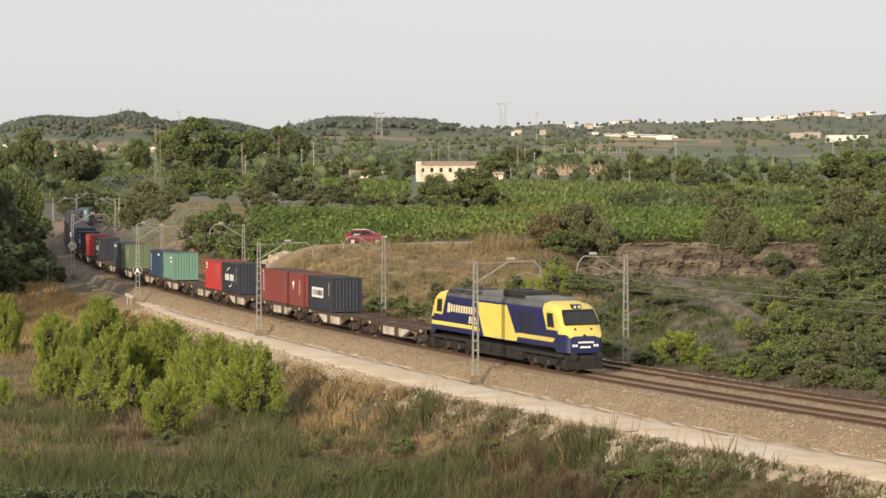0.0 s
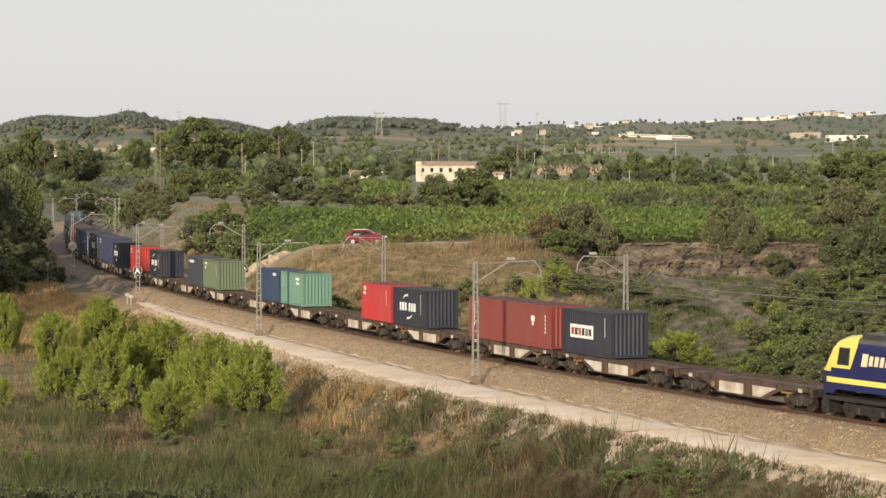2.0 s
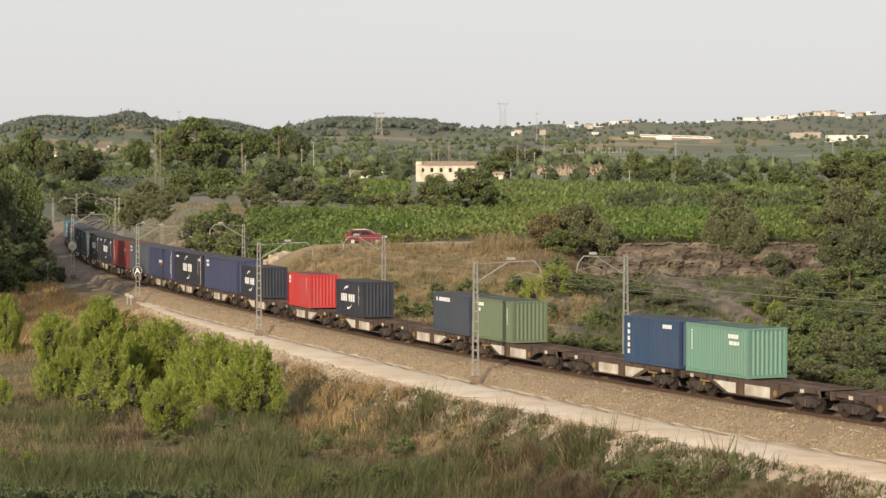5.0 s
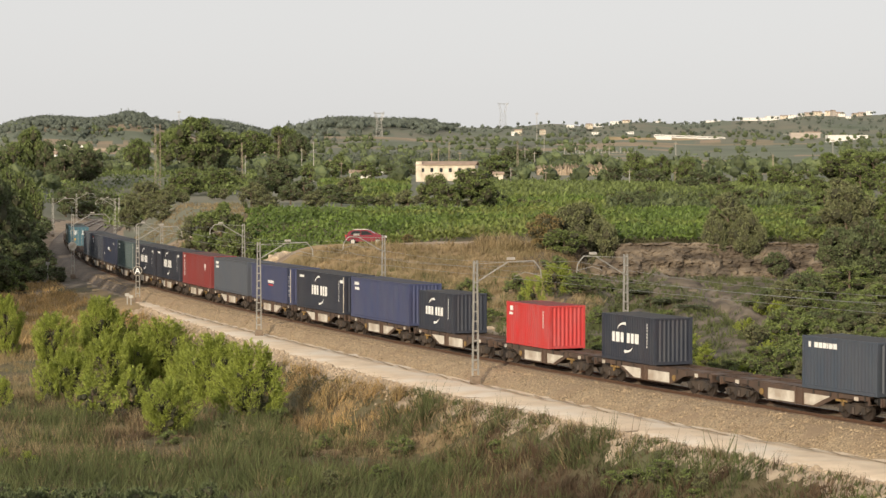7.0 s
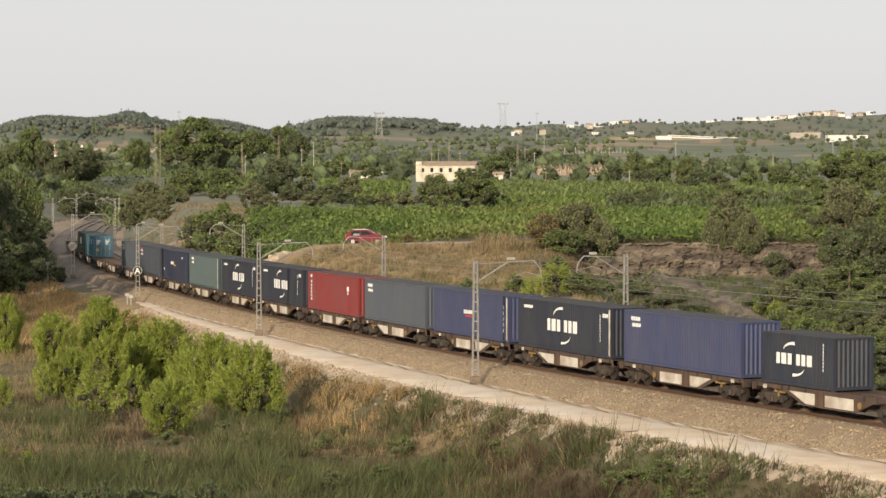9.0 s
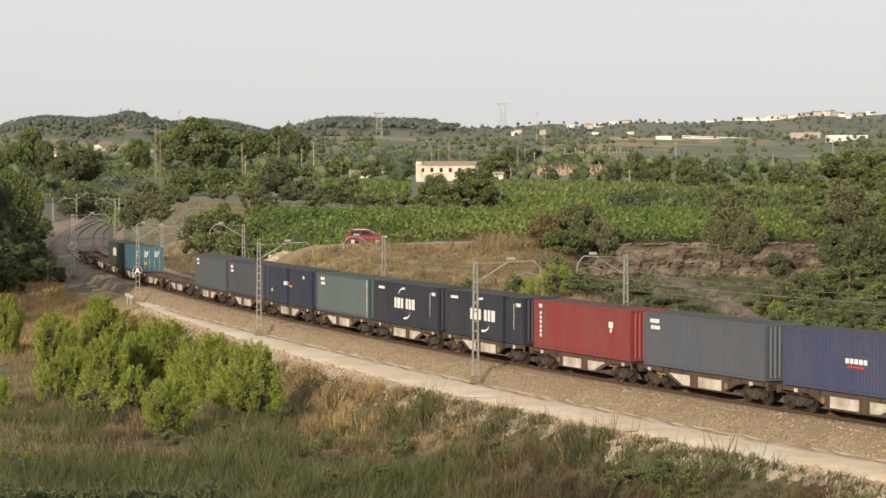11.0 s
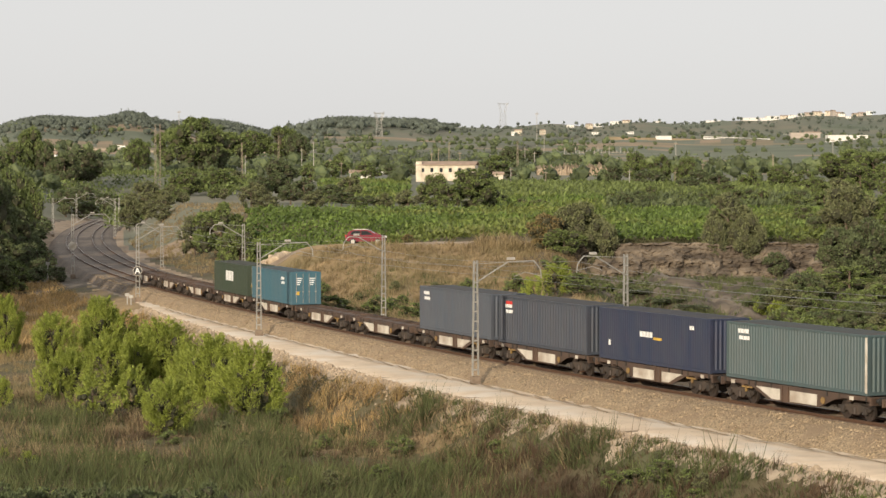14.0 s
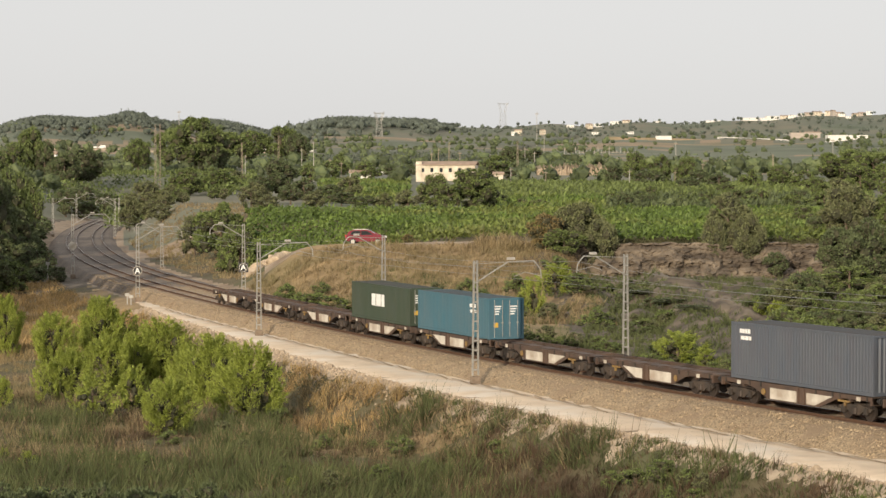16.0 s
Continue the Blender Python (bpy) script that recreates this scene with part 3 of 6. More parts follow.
def make_container(length, height, col, label, marks=(), door=False, pitch=0.278, band=None, depth=0.036):
    """A shipping container, base centre at its origin, x forward."""
    c = tagged(new("shipping_container"), label, "container", "containers of the freight train")
    p = PAINT[col]
    L, W, H = length / 2, 1.219, height
    for sy in (-1, 1):
        wv = wave(length - 0.3, pitch, depth)
        vs = [(x, sy * (W - 0.025 + d), z) for x, d in wv for z in (0.16, H - 0.1)]
        fs = [(2 * i, 2 * i + 2, 2 * i + 3, 2 * i + 1) if sy < 0 else (2 * i, 2 * i + 1, 2 * i + 3, 2 * i + 2) for i in range(len(wv) - 1)]
        link_mesh("side_wall", vs, fs, p, c)
        bm = B()
        box(bm, -L + 0.15, L - 0.15, sy * W - 0.05 - 0.02 * sy, sy * W + 0.05 - 0.06 * sy, 0.01, 0.17)
        part("bottom_rail", bm, p, c)
        bm = B()
        box(bm, -L + 0.15, L - 0.15, sy * W - 0.03 - 0.035 * sy, sy * W + 0.03 - 0.035 * sy, H - 0.12, H - 0.01)
        part("top_rail", bm, p, c)
        for sx in (-1, 1):
            bm = B()
            box(bm, sx * (L - 0.08) - 0.08, sx * (L - 0.08) + 0.08, sy * (W - 0.07) - 0.07, sy * (W - 0.07) + 0.07, 0.1, H - 0.1, 0.01)
            part("corner_post", bm, p, c)
            for z in (0.0, H - 0.118):
                bm = B()
                box(bm, sx * (L - 0.085) - 0.09, sx * (L - 0.085) + 0.09, sy * (W - 0.078) - 0.082, sy * (W - 0.078) + 0.082, z, z + 0.118, 0.012)
                part("corner_casting", bm, p, c)
    for sx in (-1, 1):
        if sx > 0 and door:
            for sy in (-1, 1):
                bm = B()
                box(bm, L - 0.10, L - 0.05, min(sy * 0.01, sy * 1.08), max(sy * 0.01, sy * 1.08), 0.18, H - 0.14, 0.01)
                for z in (0.3, 0.95, 1.6, 2.2):
                    box(bm, L - 0.06, L - 0.035, min(sy * 0.08, sy * 1.02), max(sy * 0.08, sy * 1.02), z, z + 0.42, 0.008)
                d = part("door", bm, p, c)
                for yy in (0.25, 0.8):
                    bm = B()
                    cyl(bm, (L - 0.02, sy * yy, 0.12), (L - 0.02, sy * yy, H - 0.1), 0.022, seg=6)
                    box(bm, L - 0.035, L, sy * yy - 0.07, sy * yy + 0.07, 1.0, 1.08)
                    part("lock_rod", bm, M["galv"], d, "galvanised locking rod")
                for i in range(4):
                    bm = B()
                    box(bm, L - 0.034, L - 0.03, sy * 0.55 - 0.25, sy * 0.55 + 0.22 - 0.06 * i, H - 0.55 - 0.16 * i, H - 0.47 - 0.16 * i)
                    part("marking", bm, M["white"], d)
            bm = B()
            box(bm, L - 0.032, L - 0.028, -0.85, -0.55, 0.75, 1.05)
            part("marking", bm, M["yellowmark"], c, "yellow hazard plate")
        else:
            wv = wave(2 * W - 0.28, 0.27, 0.07)
            vs = [(sx * (L - 0.03 + d), y, z) for y, d in wv for z in (0.16, H - 0.1)]
            fs = [(2 * i, 2 * i + 2, 2 * i + 3, 2 * i + 1) if sx > 0 else (2 * i, 2 * i + 1, 2 * i + 3, 2 * i + 2) for i in range(len(wv) - 1)]
            link_mesh("end_wall", vs, fs, p, c)
        for z0, z1 in ((0.01, 0.18), (H - 0.12, H - 0.01)):
            bm = B()
            box(bm, sx * (L - 0.06) - 0.05, sx * (L - 0.06) + 0.05, -1.08, 1.08, z0, z1)
            part("end_rail", bm, p, c)
    bm = B()
    box(bm, -L + 0.1, L - 0.1, -W + 0.05, W - 0.05, H - 0.05, H - 0.012)
    part("roof", bm, ROOF[col], c, "grimy painted roof panel")
    bm = B()
    box(bm, -L + 0.1, L - 0.1, -W + 0.08, W - 0.08, 0.03, 0.15)
    part("floor", bm, M["bogie"], c)
    if band:   # pale rear corner post
        bm = B()
        box(bm, band - 0.09, band + 0.09, -W - 0.006, -W + 0.1, 0.12, H - 0.12, 0.01)
        part("corner_cover", bm, M["panel"], c, "pale painted corner strip")
    for mk in marks:
        kind, x, z, w, h, material = mk
        y = -W + 0.012
        bm = B()
        if kind == "bar":
            box(bm, x, x + w, y - 0.012, y, z, z + h)
        elif kind == "swoosh":   # crescent stroke
            n = 10
            s = 1 if h > 0 else -1
            pts_o = [(x + w * (1 - math.cos(math.pi * 0.5 * i / n)), z + h * math.sin(math.pi * 0.5 * i / n)) for i in range(n + 1)]
            pts_i = [(px + 0.07 * w * math.sin(math.pi * i / n) + 0.02, pz - s * 0.17 * (i / n)) for i, (px, pz) in enumerate(pts_o)]
            poly = pts_o + pts_i[::-1]
            prism(bm, poly, y - 0.012, y)
        part("marking", bm, M[material], c)
    return c


def letters(x, z, h, widths, gap, material="white"):
    """A row of plain bars the size of letters."""
    out = []
    for w in widths:
        if w > 0:
            out.append(("bar", x, z, w, h, material))
        x += abs(w) + gap
    return out


def crest_marks(cx, cz, k, small_x=None, H=2.9):
    """Two three-letter groups as bars, a stroke above and one below."""
    m = letters(cx - 1.66 * k, cz - 0.30 * k, 0.60 * k, (0.32 * k, 0.46 * k, 0.36 * k, -0.14 * k, 0.34 * k, 0.34 * k, 0.46 * k), 0.15 * k)
    # the strokes curve round the name
    m.append(("swoosh", cx - 0.98 * k, cz + 0.50 * k, 1.03 * k, 0.45 * k, "white"))
    m.append(("swoosh", cx + 0.92 * k, cz - 0.48 * k, -1.05 * k, -0.45 * k, "white"))
    if small_x is not None:
        m += letters(small_x, H - 0.55, 0.18, (0.3, 0.25, 0.28, 0.3), 0.03)
    return m


def code_marks(x, z, H):
    return letters(x, z, 0.22, (0.2, 0.22, 0.18, 0.25), 0.04) + letters(x + 0.1, z - 0.34, 0.2, (0.35, 0.3, 0.2), 0.05)


def column_marks(x, z0, z1, n, w=0.12):
    h = (z1 - z0) / n
    return [("bar", x, z0 + i * h, w, h * 0.66, "white") for i in range(n)]


TRAIN = []   # (thing, its middle, metres back along the track at the start)


def build_train():
    wagon = make_wagon()
    for k in range(30):
        rear = 19.3 + GAP * k
        w = wagon if k == 0 else copy_thing(wagon, Matrix())
        TRAIN.append((w, rear - 6.1, 4.95, 0.0, 180 * (k % 2)))
    F20, F40, STD, HC = 6.058, 12.192, 2.591, 2.896
    hc = crest_marks(-0.1, 1.5, 1.18, -5.3) + code_marks(5.1, 2.3, HC)[:3] + column_marks(4.75, 0.9, 2.5, 9, 0.07)
    tw = crest_marks(-0.25, 1.32, 0.92) + column_marks(2.2, 0.9, 2.3, 8, 0.07)
    loads = [
        (1, "r", F20, STD, "navy", "navy blue short container with a white name board", [("bar", -2.0, 0.95, 2.9, 0.78, "white")] + [("bar", -1.85 + 0.44 * i, 1.12, 0.34, 0.42, "redmark" if i in (0, 2) else "blackp") for i in range(6)] + column_marks(2.3, 1.2, 2.3, 7, 0.07), False),
        (2, "c", F40, STD, "brown", "oxide red long container with white serial marks", column_marks(-5.35, 0.8, 2.2, 6, 0.2) + code_marks(-5.5, 2.25, STD)[:1] + [("bar", 3.35, 1.55, 0.5, 0.35, "white"), ("bar", 3.5, 1.3, 0.2, 0.22, "white")] + column_marks(5.3, 0.9, 2.1, 5, 0.1), False),
        (3, "r", F20, STD, "navy", "dark navy short container with white crest lettering bars", tw, False),
        (4, "f", F20, STD, "red", "bright red short container with a small white badge", [("bar", -2.5, 2.05, 0.42, 0.3, "white"), ("bar", -2.6, 1.8, 0.5, 0.16, "white")] + column_marks(2.2, 1.2, 2.3, 6, 0.08), False),
        (5, "r", F20, STD, "teal", "pale teal short container, slightly faded", column_marks(-2.45, 1.2, 2.3, 7, 0.1) + code_marks(1.2, 2.0, STD), False),
        (6, "f", F20, STD, "midblue", "strong blue short container with white edge marks", column_marks(-2.6, 0.5, 2.3, 5, 0.24) + code_marks(1.3, 2.1, STD)[:4], False),
        (7, "r", F20, STD, "green", "faded olive green short container", code_marks(-2.3, 2.1, STD)[:5] + column_marks(2.3, 1.1, 2.2, 6, 0.07), False),
        (8, "f", F20, STD, "bluegrey", "dark slate blue short container with a line of white lettering bars", letters(-2.5, 2.05, 0.26, (0.18, -0.2, 0.3, 0.3, 0.3, 0.1, 0.3, 0.3), 0.05), False),
        (9, "r", F20, STD, "navy", "dark navy short container with white crest lettering bars", tw, False),
        (10, "r", F20, STD, "red", "bright red short container with a small white badge", [("bar", -2.5, 2.05, 0.42, 0.3, "white"), ("bar", -2.6, 1.8, 0.5, 0.16, "white")] + column_marks(2.2, 1.2, 2.3, 6, 0.08), False),
        (11, "r", F20, STD, "navy", "dark navy short container with white crest lettering bars", tw, False),
        (12, "c", F40, HC, "blue", "deep blue long container with white serial bars", code_marks(-5.3, 2.35, HC), False),
        (13, "c", F40, HC, "navy", "charcoal navy long container with white crest lettering bars", hc, False),
        (14, "c", F40, HC, "blue", "royal blue long container with a small central mark", [("bar", -0.9 + 0.36 * i, 1.45, 0.28, 0.24, "white") for i in range(5)] + [("bar", -0.7, 1.25, 1.3, 0.1, "redmark")] + column_marks(5.4, 0.6, 2.4, 5, 0.12), False),
        (15, "c", F40, HC, "grey", "slate grey long container with a white badge", code_marks(-5.4, 2.35, HC), False),
        (16, "c", F40, HC, "crimson", "dull red long container with a column of white letters as bars", column_marks(-5.3, 0.7, 2.3, 6, 0.24) + [("bar", -5.4, 2.45, 0.4, 0.22, "white"), ("bar", 3.6, 1.75, 0.5, 0.35, "white"), ("bar", 3.75, 1.5, 0.2, 0.22, "white")], False),
        (17, "c", F40, HC, "navy", "charcoal navy long container with white crest lettering bars", hc, False),
        (18, "c", F40, HC, "navy", "charcoal navy long container with white crest lettering bars", hc, False),
        (19, "c", F40, HC, "tealgrey", "ribbed grey teal long container with a pale corner post", code_marks(-5.0, 2.35, HC), False),
        (20, "c", F40, HC, "indigo", "dark indigo long container with a small central mark", [("bar", -1.4 + 0.36 * i, 1.5, 0.3, 0.3, "white") for i in range(4)] + [("bar", 0.1, 1.4, 0.9, 0.14, "yellowmark")] + [("bar", -5.0, 0.8, 0.22, 0.3, "white")] + letters(4.0, 2.2, 0.2, (0.2, 0.2), 0.05), False),
        (21, "c", F40, HC, "slate", "dark slate blue ribbed container with a red and white badge", [("bar", -5.0, 2.4, 0.9, 0.2, "redmark")] + code_marks(-5.1, 2.2, HC), False),
        (22, "c", F40, HC, "grey", "slate grey long container with a white badge", code_marks(-5.3, 2.35, HC), False),
        (25, "c", F40, STD, "oceanblue", "ocean blue long container with closed end doors", code_marks(3.0, 1.9, STD), True),
        (26, "c", F40, STD, "darkgreen", "dark green long container with large white lettering bars", letters(-1.7, 1.05, 0.85, (0.8, 1.0, 0.6), 0.14), True),
    ]
    for k, where, ln, ht, col, label, marks, door in loads:
        rear = 19.3 + GAP * k
        mid = {"c": rear - ln / 2, "r": rear - ln / 2, "f": rear - 13.05 + ln / 2}[where] - {10: 1.3, 9: 0.4, 11: 0.4, 22: 0.4}.get(k, 0.0)
        c = make_container(ln, ht, col, label, marks, door, depth=0.05 if k in (19, 21) else 0.036 if k in (5, 7) else 0.022 if k in (15, 22, 12) else 0.007 if k in (2, 20) else 0.014, pitch=0.278 if ln < 7 else 0.36 if k == 21 else 0.25, band=(6.0 if k in (19,) else 5.95 if k in (13, 14) else None))
        TRAIN.append((c, mid, ln / 2 - 0.5, DECK + 0.036, 0))


build_train()


# ---------------------------------------------------------------- locomotive
M["cream"] = mat("cream_lettering", (0.78, 0.70, 0.46), (0.70, 0.62, 0.40), 2.0, 0.5)


def build_loco():
    lo = tagged(new("diesel_locomotive"), "navy and yellow diesel locomotive with sooty grey roof", "locomotive")
    # stations from nose to middle: x, half width, roof height; mirrored for the rear cab
    st = [(11.12, 1.00, 1.95), (11.02, 1.16, 2.20), (10.90, 1.25, 2.42), (10.62, 1.33, 2.78), (10.25, 1.38, 3.28), (9.95, 1.40, 3.66), (9.6, 1.41, 3.92), (9.1, 1.42, 4.08), (8.4, 1.425, 4.15), (7.9, 1.425, 4.17)]
    full = st + [(x, 1.425, 4.17) for x in (4, 0, -4)] + [(-x, w, r) for x, w, r in st[::-1]]
    cols, verts = 14, []

    def section(w, r):
        # from near-side skirt up over the roof to the far side
        sh = min(r - 0.42, 3.62) if r > 2.6 else r - 0.3
        half = [(-w, 1.18 if w < 1.41 else 1.42), (-w, 1.72), (-w, 2.26), (-w, max(2.28, sh - 0.25)), (-w * 0.985, max(2.0, sh + 0.12)), (-w * 0.90, r - 0.16), (-w * 0.6, r - 0.03)]
        half = [(y, min(z, r)) for y, z in half]
        return half + [(-y, z) for y, z in half[::-1]]

    for x, w, r in full:
        verts += [(x, y, z) for y, z in section(w, r)]
    faces, idx = [], []
    for i in range(len(full) - 1):
        for j in range(cols - 1):
            faces.append((i * cols + j, i * cols + j + 1, (i + 1) * cols + j + 1, (i + 1) * cols + j))
            x = (full[i][0] + full[i + 1][0]) / 2
            if abs(x) > 7.9:
                idx.append(1 if 2 <= j <= 10 and abs(x) < 11.0 else 0)
            else:
                idx.append(2 if 4 <= j <= 8 else 0)
    for i in (0, len(full) - 1):
        f = list(range(i * cols, (i + 1) * cols))
        faces.append(tuple(f if i else f[::-1]))
        idx.append(0)
    body = link_mesh("body", verts, faces, None, lo, "navy body with yellow cab ends", True, mats=[M["navy"], M["yellow"], M["roofgrey"]], idx=idx)
    me = body.data
    me.set_sharp_from_angle(angle=radians(32))
    W = 1.425

    def side_panel(name, poly, material, sides=(-1, 1), out=0.006, label=""):
        for sy in sides:
            bm = B()
            y0, y1 = sorted((sy * (W - 0.05), sy * (W + out)))
            prism(bm, poly if sy < 0 else [(x, z) for x, z in poly], y0, y1)
            part(name, bm, M[material], lo, label)

    # train faces +x: the band leans towards the rear cab at its top
    side_panel("livery_band", [(-2.6, 3.6), (-1.35, 1.45), (3.9, 1.45), (4.25, 1.95), (3.75, 1.95), (2.4, 3.6)], "yellow", label="slanted yellow middle band")
    side_panel("waist_stripe", [(-10.4, 1.74), (-2.0, 1.74), (-2.2, 2.0), (-10.4, 2.0)], "yellow", label="yellow waist stripe")
    side_panel("waist_stripe", [(4.1, 1.74), (9.45, 1.74), (9.7, 2.0), (4.1, 2.0)], "yellow", label="yellow waist stripe")
    # the cabs are navy below their windows, the yellow edge leaning forward
    side_panel("cab_patch", [(7.88, 1.9), (10.05, 1.9), (10.05, 2.46), (8.5, 2.46), (7.88, 3.62)], "navy", out=0.002)
    side_panel("cab_patch", [(-7.88, 3.62), (-8.5, 2.46), (-10.05, 2.46), (-10.05, 1.9), (-7.88, 1.9)], "navy", out=0.002)
    for x0 in (-7.7, -4.95):   # sloping cooler grilles in the roof's shoulder
        for sy in (-1, 1):
            bm = B()
            y0, y1 = sorted((sy * 1.10, sy * 1.30))
            box(bm, x0, x0 + 2.45, y0, y1, 3.78, 4.2, 0.05)
            g = part("roof_grille", bm, M["black"], lo, "dark cooler grille in the roof")
            for i in range(6):
                bm = B()
                yy = sy * 1.315
                box(bm, x0 + 0.08, x0 + 2.37, yy - 0.02, yy + 0.02, 3.82 + 0.06 * i, 3.845 + 0.06 * i)
                part("grille_bar", bm, M["roofgrey"], g)
    side_panel("name_bar", [(-7.62, 2.66), (-7.47, 3.28), (-7.0, 3.28), (-7.15, 2.66)], "cream", (-1,))
    for i in range(10):
        x = -7.02 + 0.43 * i
        side_panel("name_bar", [(x, 2.72), (x + 0.12, 3.2), (x + 0.42, 3.2), (x + 0.30, 2.72)], "cream", (-1,), label="pale lettering bar")
    for i in range(4):
        x = -3.9 + 0.42 * i
        side_panel("name_bar", [(x, 2.1), (x + 0.12, 2.58), (x + 0.41, 2.58), (x + 0.29, 2.1)], "cream", (-1,), label="pale lettering bar")
    side_panel("grille", [(4.4, 2.05), (4.4, 3.3), (6.5, 3.3), (6.5, 2.05)], "black", label="dark louvred side grille")
    for i in range(7):
        side_panel("louvre", [(4.5 + 0.29 * i, 2.1), (4.5 + 0.29 * i, 3.25), (4.58 + 0.29 * i, 3.25), (4.58 + 0.29 * i, 2.1)], "navy", (-1,), 0.03)
    for s in (1, -1):
        for sy in (-1, 1):
            bm = B()
            y0, y1 = sorted((sy * 1.36, sy * 1.432))
            prism(bm, [(s * 8.72, 2.72), (s * 8.60, 3.38), (s * 9.28, 3.38), (s * 9.46, 2.72)], y0, y1)
            part("cab_window", bm, M["glass"], lo, "dark cab side window")
            bm = B()
            y0, y1 = sorted((sy * 1.35, sy * 1.428))
            prism(bm, [(s * 8.60, 2.62), (s * 8.48, 3.48), (s * 9.36, 3.48), (s * 9.58, 2.62)], y0, y1)
            part("cab_window_frame", bm, M["black"], lo)
        # windscreen lies on the sloped nose
        vs = [(s * 10.575, -1.14, 2.86), (s * 10.575, 1.14, 2.86), (s * 9.98, 1.04, 3.63), (s * 9.98, -1.04, 3.63)]
        n = Vector((0.79 * s, 0, 0.61)) * 0.03
        vv = [tuple(Vector(v) + n) for v in vs] + [tuple(Vector(v) - n) for v in vs]
        fs = [(0, 1, 2, 3), (4, 7, 6, 5), (0, 4, 5, 1), (1, 5, 6, 2), (2, 6, 7, 3), (3, 7, 4, 0)]
        link_mesh("windscreen", vv, fs, M["glass"], lo, "dark raked windscreen")
        bm = B()
        for a, b in ((0, 1), (1, 2), (2, 3), (3, 0)):
            cyl(bm, vv[a], vv[b], 0.075, seg=6)
        part("windscreen_frame", bm, M["black"], lo)
        bm = B()
        cyl(bm, (s * 10.62, -0.3, 2.92), (s * 10.27, 0.2, 3.36), 0.018, seg=5)
        part("wiper", bm, M["black"], lo)
        for y in (-0.82, 0.82):
            for dy in (0, 0.2):
                bm = B()
                cyl(bm, (s * 11.0, y - math.copysign(dy, y), 1.62), (s * 11.16, y - math.copysign(dy, y), 1.62), 0.085, seg=12)
                part("headlight", bm, M["lampglass"], lo, "round white headlight")
        bm = B()
        box(bm, min(s * 9.45, s * 9.9), max(s * 9.45, s * 9.9), -0.3, 0.3, 3.74, 4.0, 0.06)
        lamp = part("top_headlight", bm, M["black"], lo, "dark lamp housing above the windscreen")
        for y in (-0.14, 0.14):
            bm = B()
            cyl(bm, (s * 9.89, y, 3.86), (s * 9.925, y, 3.86), 0.085, seg=12)
            part("lens", bm, M["lampglass"], lamp, "round white lamp lens")
        bm = B()
        cyl(bm, (s * 10.95, 0, 2.18), (s * 11.06, 0, 2.16), 0.11, seg=12)
        part("nose_badge", bm, M["black"], lo)
        for y in (-0.55, 0.55):
            bm = B()
            cyl(bm, (s * 10.75, y, 2.58), (s * 10.85, y, 2.58), 0.06, seg=8)
            part("nose_fitting", bm, M["black"], lo)
        bm = B()
        box(bm, min(s * 11.1, s * 11.135), max(s * 11.1, s * 11.135), -0.5, 0.6, 1.75, 1.86, 0.01)
        part("nose_lettering", bm, M["white"], lo, "white lettering bar")
        bm = B()
        box(bm, min(s * 11.1, s * 11.135), max(s * 11.1, s * 11.135), -0.35, 0.35, 1.46, 1.58, 0.01)
        part("number_bar", bm, M["white"], lo, "white number bar")
        bm = B()
        box(bm, min(s * 10.5, s * 11.05), max(s * 10.5, s * 11.05), -1.2, 1.2, 0.75, 1.02, 0.03)
        part("buffer_beam", bm, M["black"], lo)
        bm = B()
        prism(bm, [(s * 10.4, 0.18), (s * 11.0, 0.18), (s * 11.1, 0.75), (s * 10.4, 0.75)] if s > 0 else [(s * 10.4, 0.75), (s * 11.1, 0.75), (s * 11.0, 0.18), (s * 10.4, 0.18)], -1.25, 1.25)
        part("obstacle_deflector", bm, M["black"], lo)
        buffers(lo, s * 11.05, 1.02, 0.25)
        bogie(lo, s * 7.2, 3, 0.54, M["black"], 1.9)
    bm = B()
    prism(bm, [(-4.6, 0.95), (-4.6, 0.45), (-4.3, 0.3), (4.3, 0.3), (4.6, 0.45), (4.6, 0.95)], -1.2, 1.2)
    part("fuel_tank", bm, M["black"], lo)
    bm = B()
    box(bm, -10.6, 10.6, -1.3, 1.3, 0.86, 1.06)
    part("underframe", bm, M["black"], lo)
    for x in np.linspace(-4.2, 4.2, 6):
        bm = B()
        box(bm, x - 0.25, x + 0.25, -1.33, -1.2, 0.5, 0.85, 0.02)
        part("equipment_box", bm, M["black"], lo)
    for x0, x1, m, z in ((-7.6, -5.2, "roofgrey", 4.26), (-5.0, -2.6, "roofgrey", 4.26), (-2.4, 0.6, "lightroof", 4.34), (0.8, 4.2, "black", 4.56), (4.4, 7.4, "lightroof", 4.30)):
        bm = B()
        box(bm, x0, x1, -1.02, 1.02, 4.08, z, 0.04 if z < 4.5 else 0.2)
        part("roof_hatch", bm, M[m], lo)
    for x in (-6.4, -4.0):
        bm = B()
        cyl(bm, (x, 0, 4.2), (x, 0, 4.33), 0.75, seg=20)
        part("roof_fan", bm, M["black"], lo)
    bm = B()
    box(bm, 1.9, 2.7, -0.4, 0.4, 4.5, 4.62, 0.03)
    part("exhaust", bm, M["black"], lo)
    lo.scale = (0.952, 0.952, 0.99)
    TRAIN.append((lo, -4.5, 6.85, 0.0, 0))


build_loco()


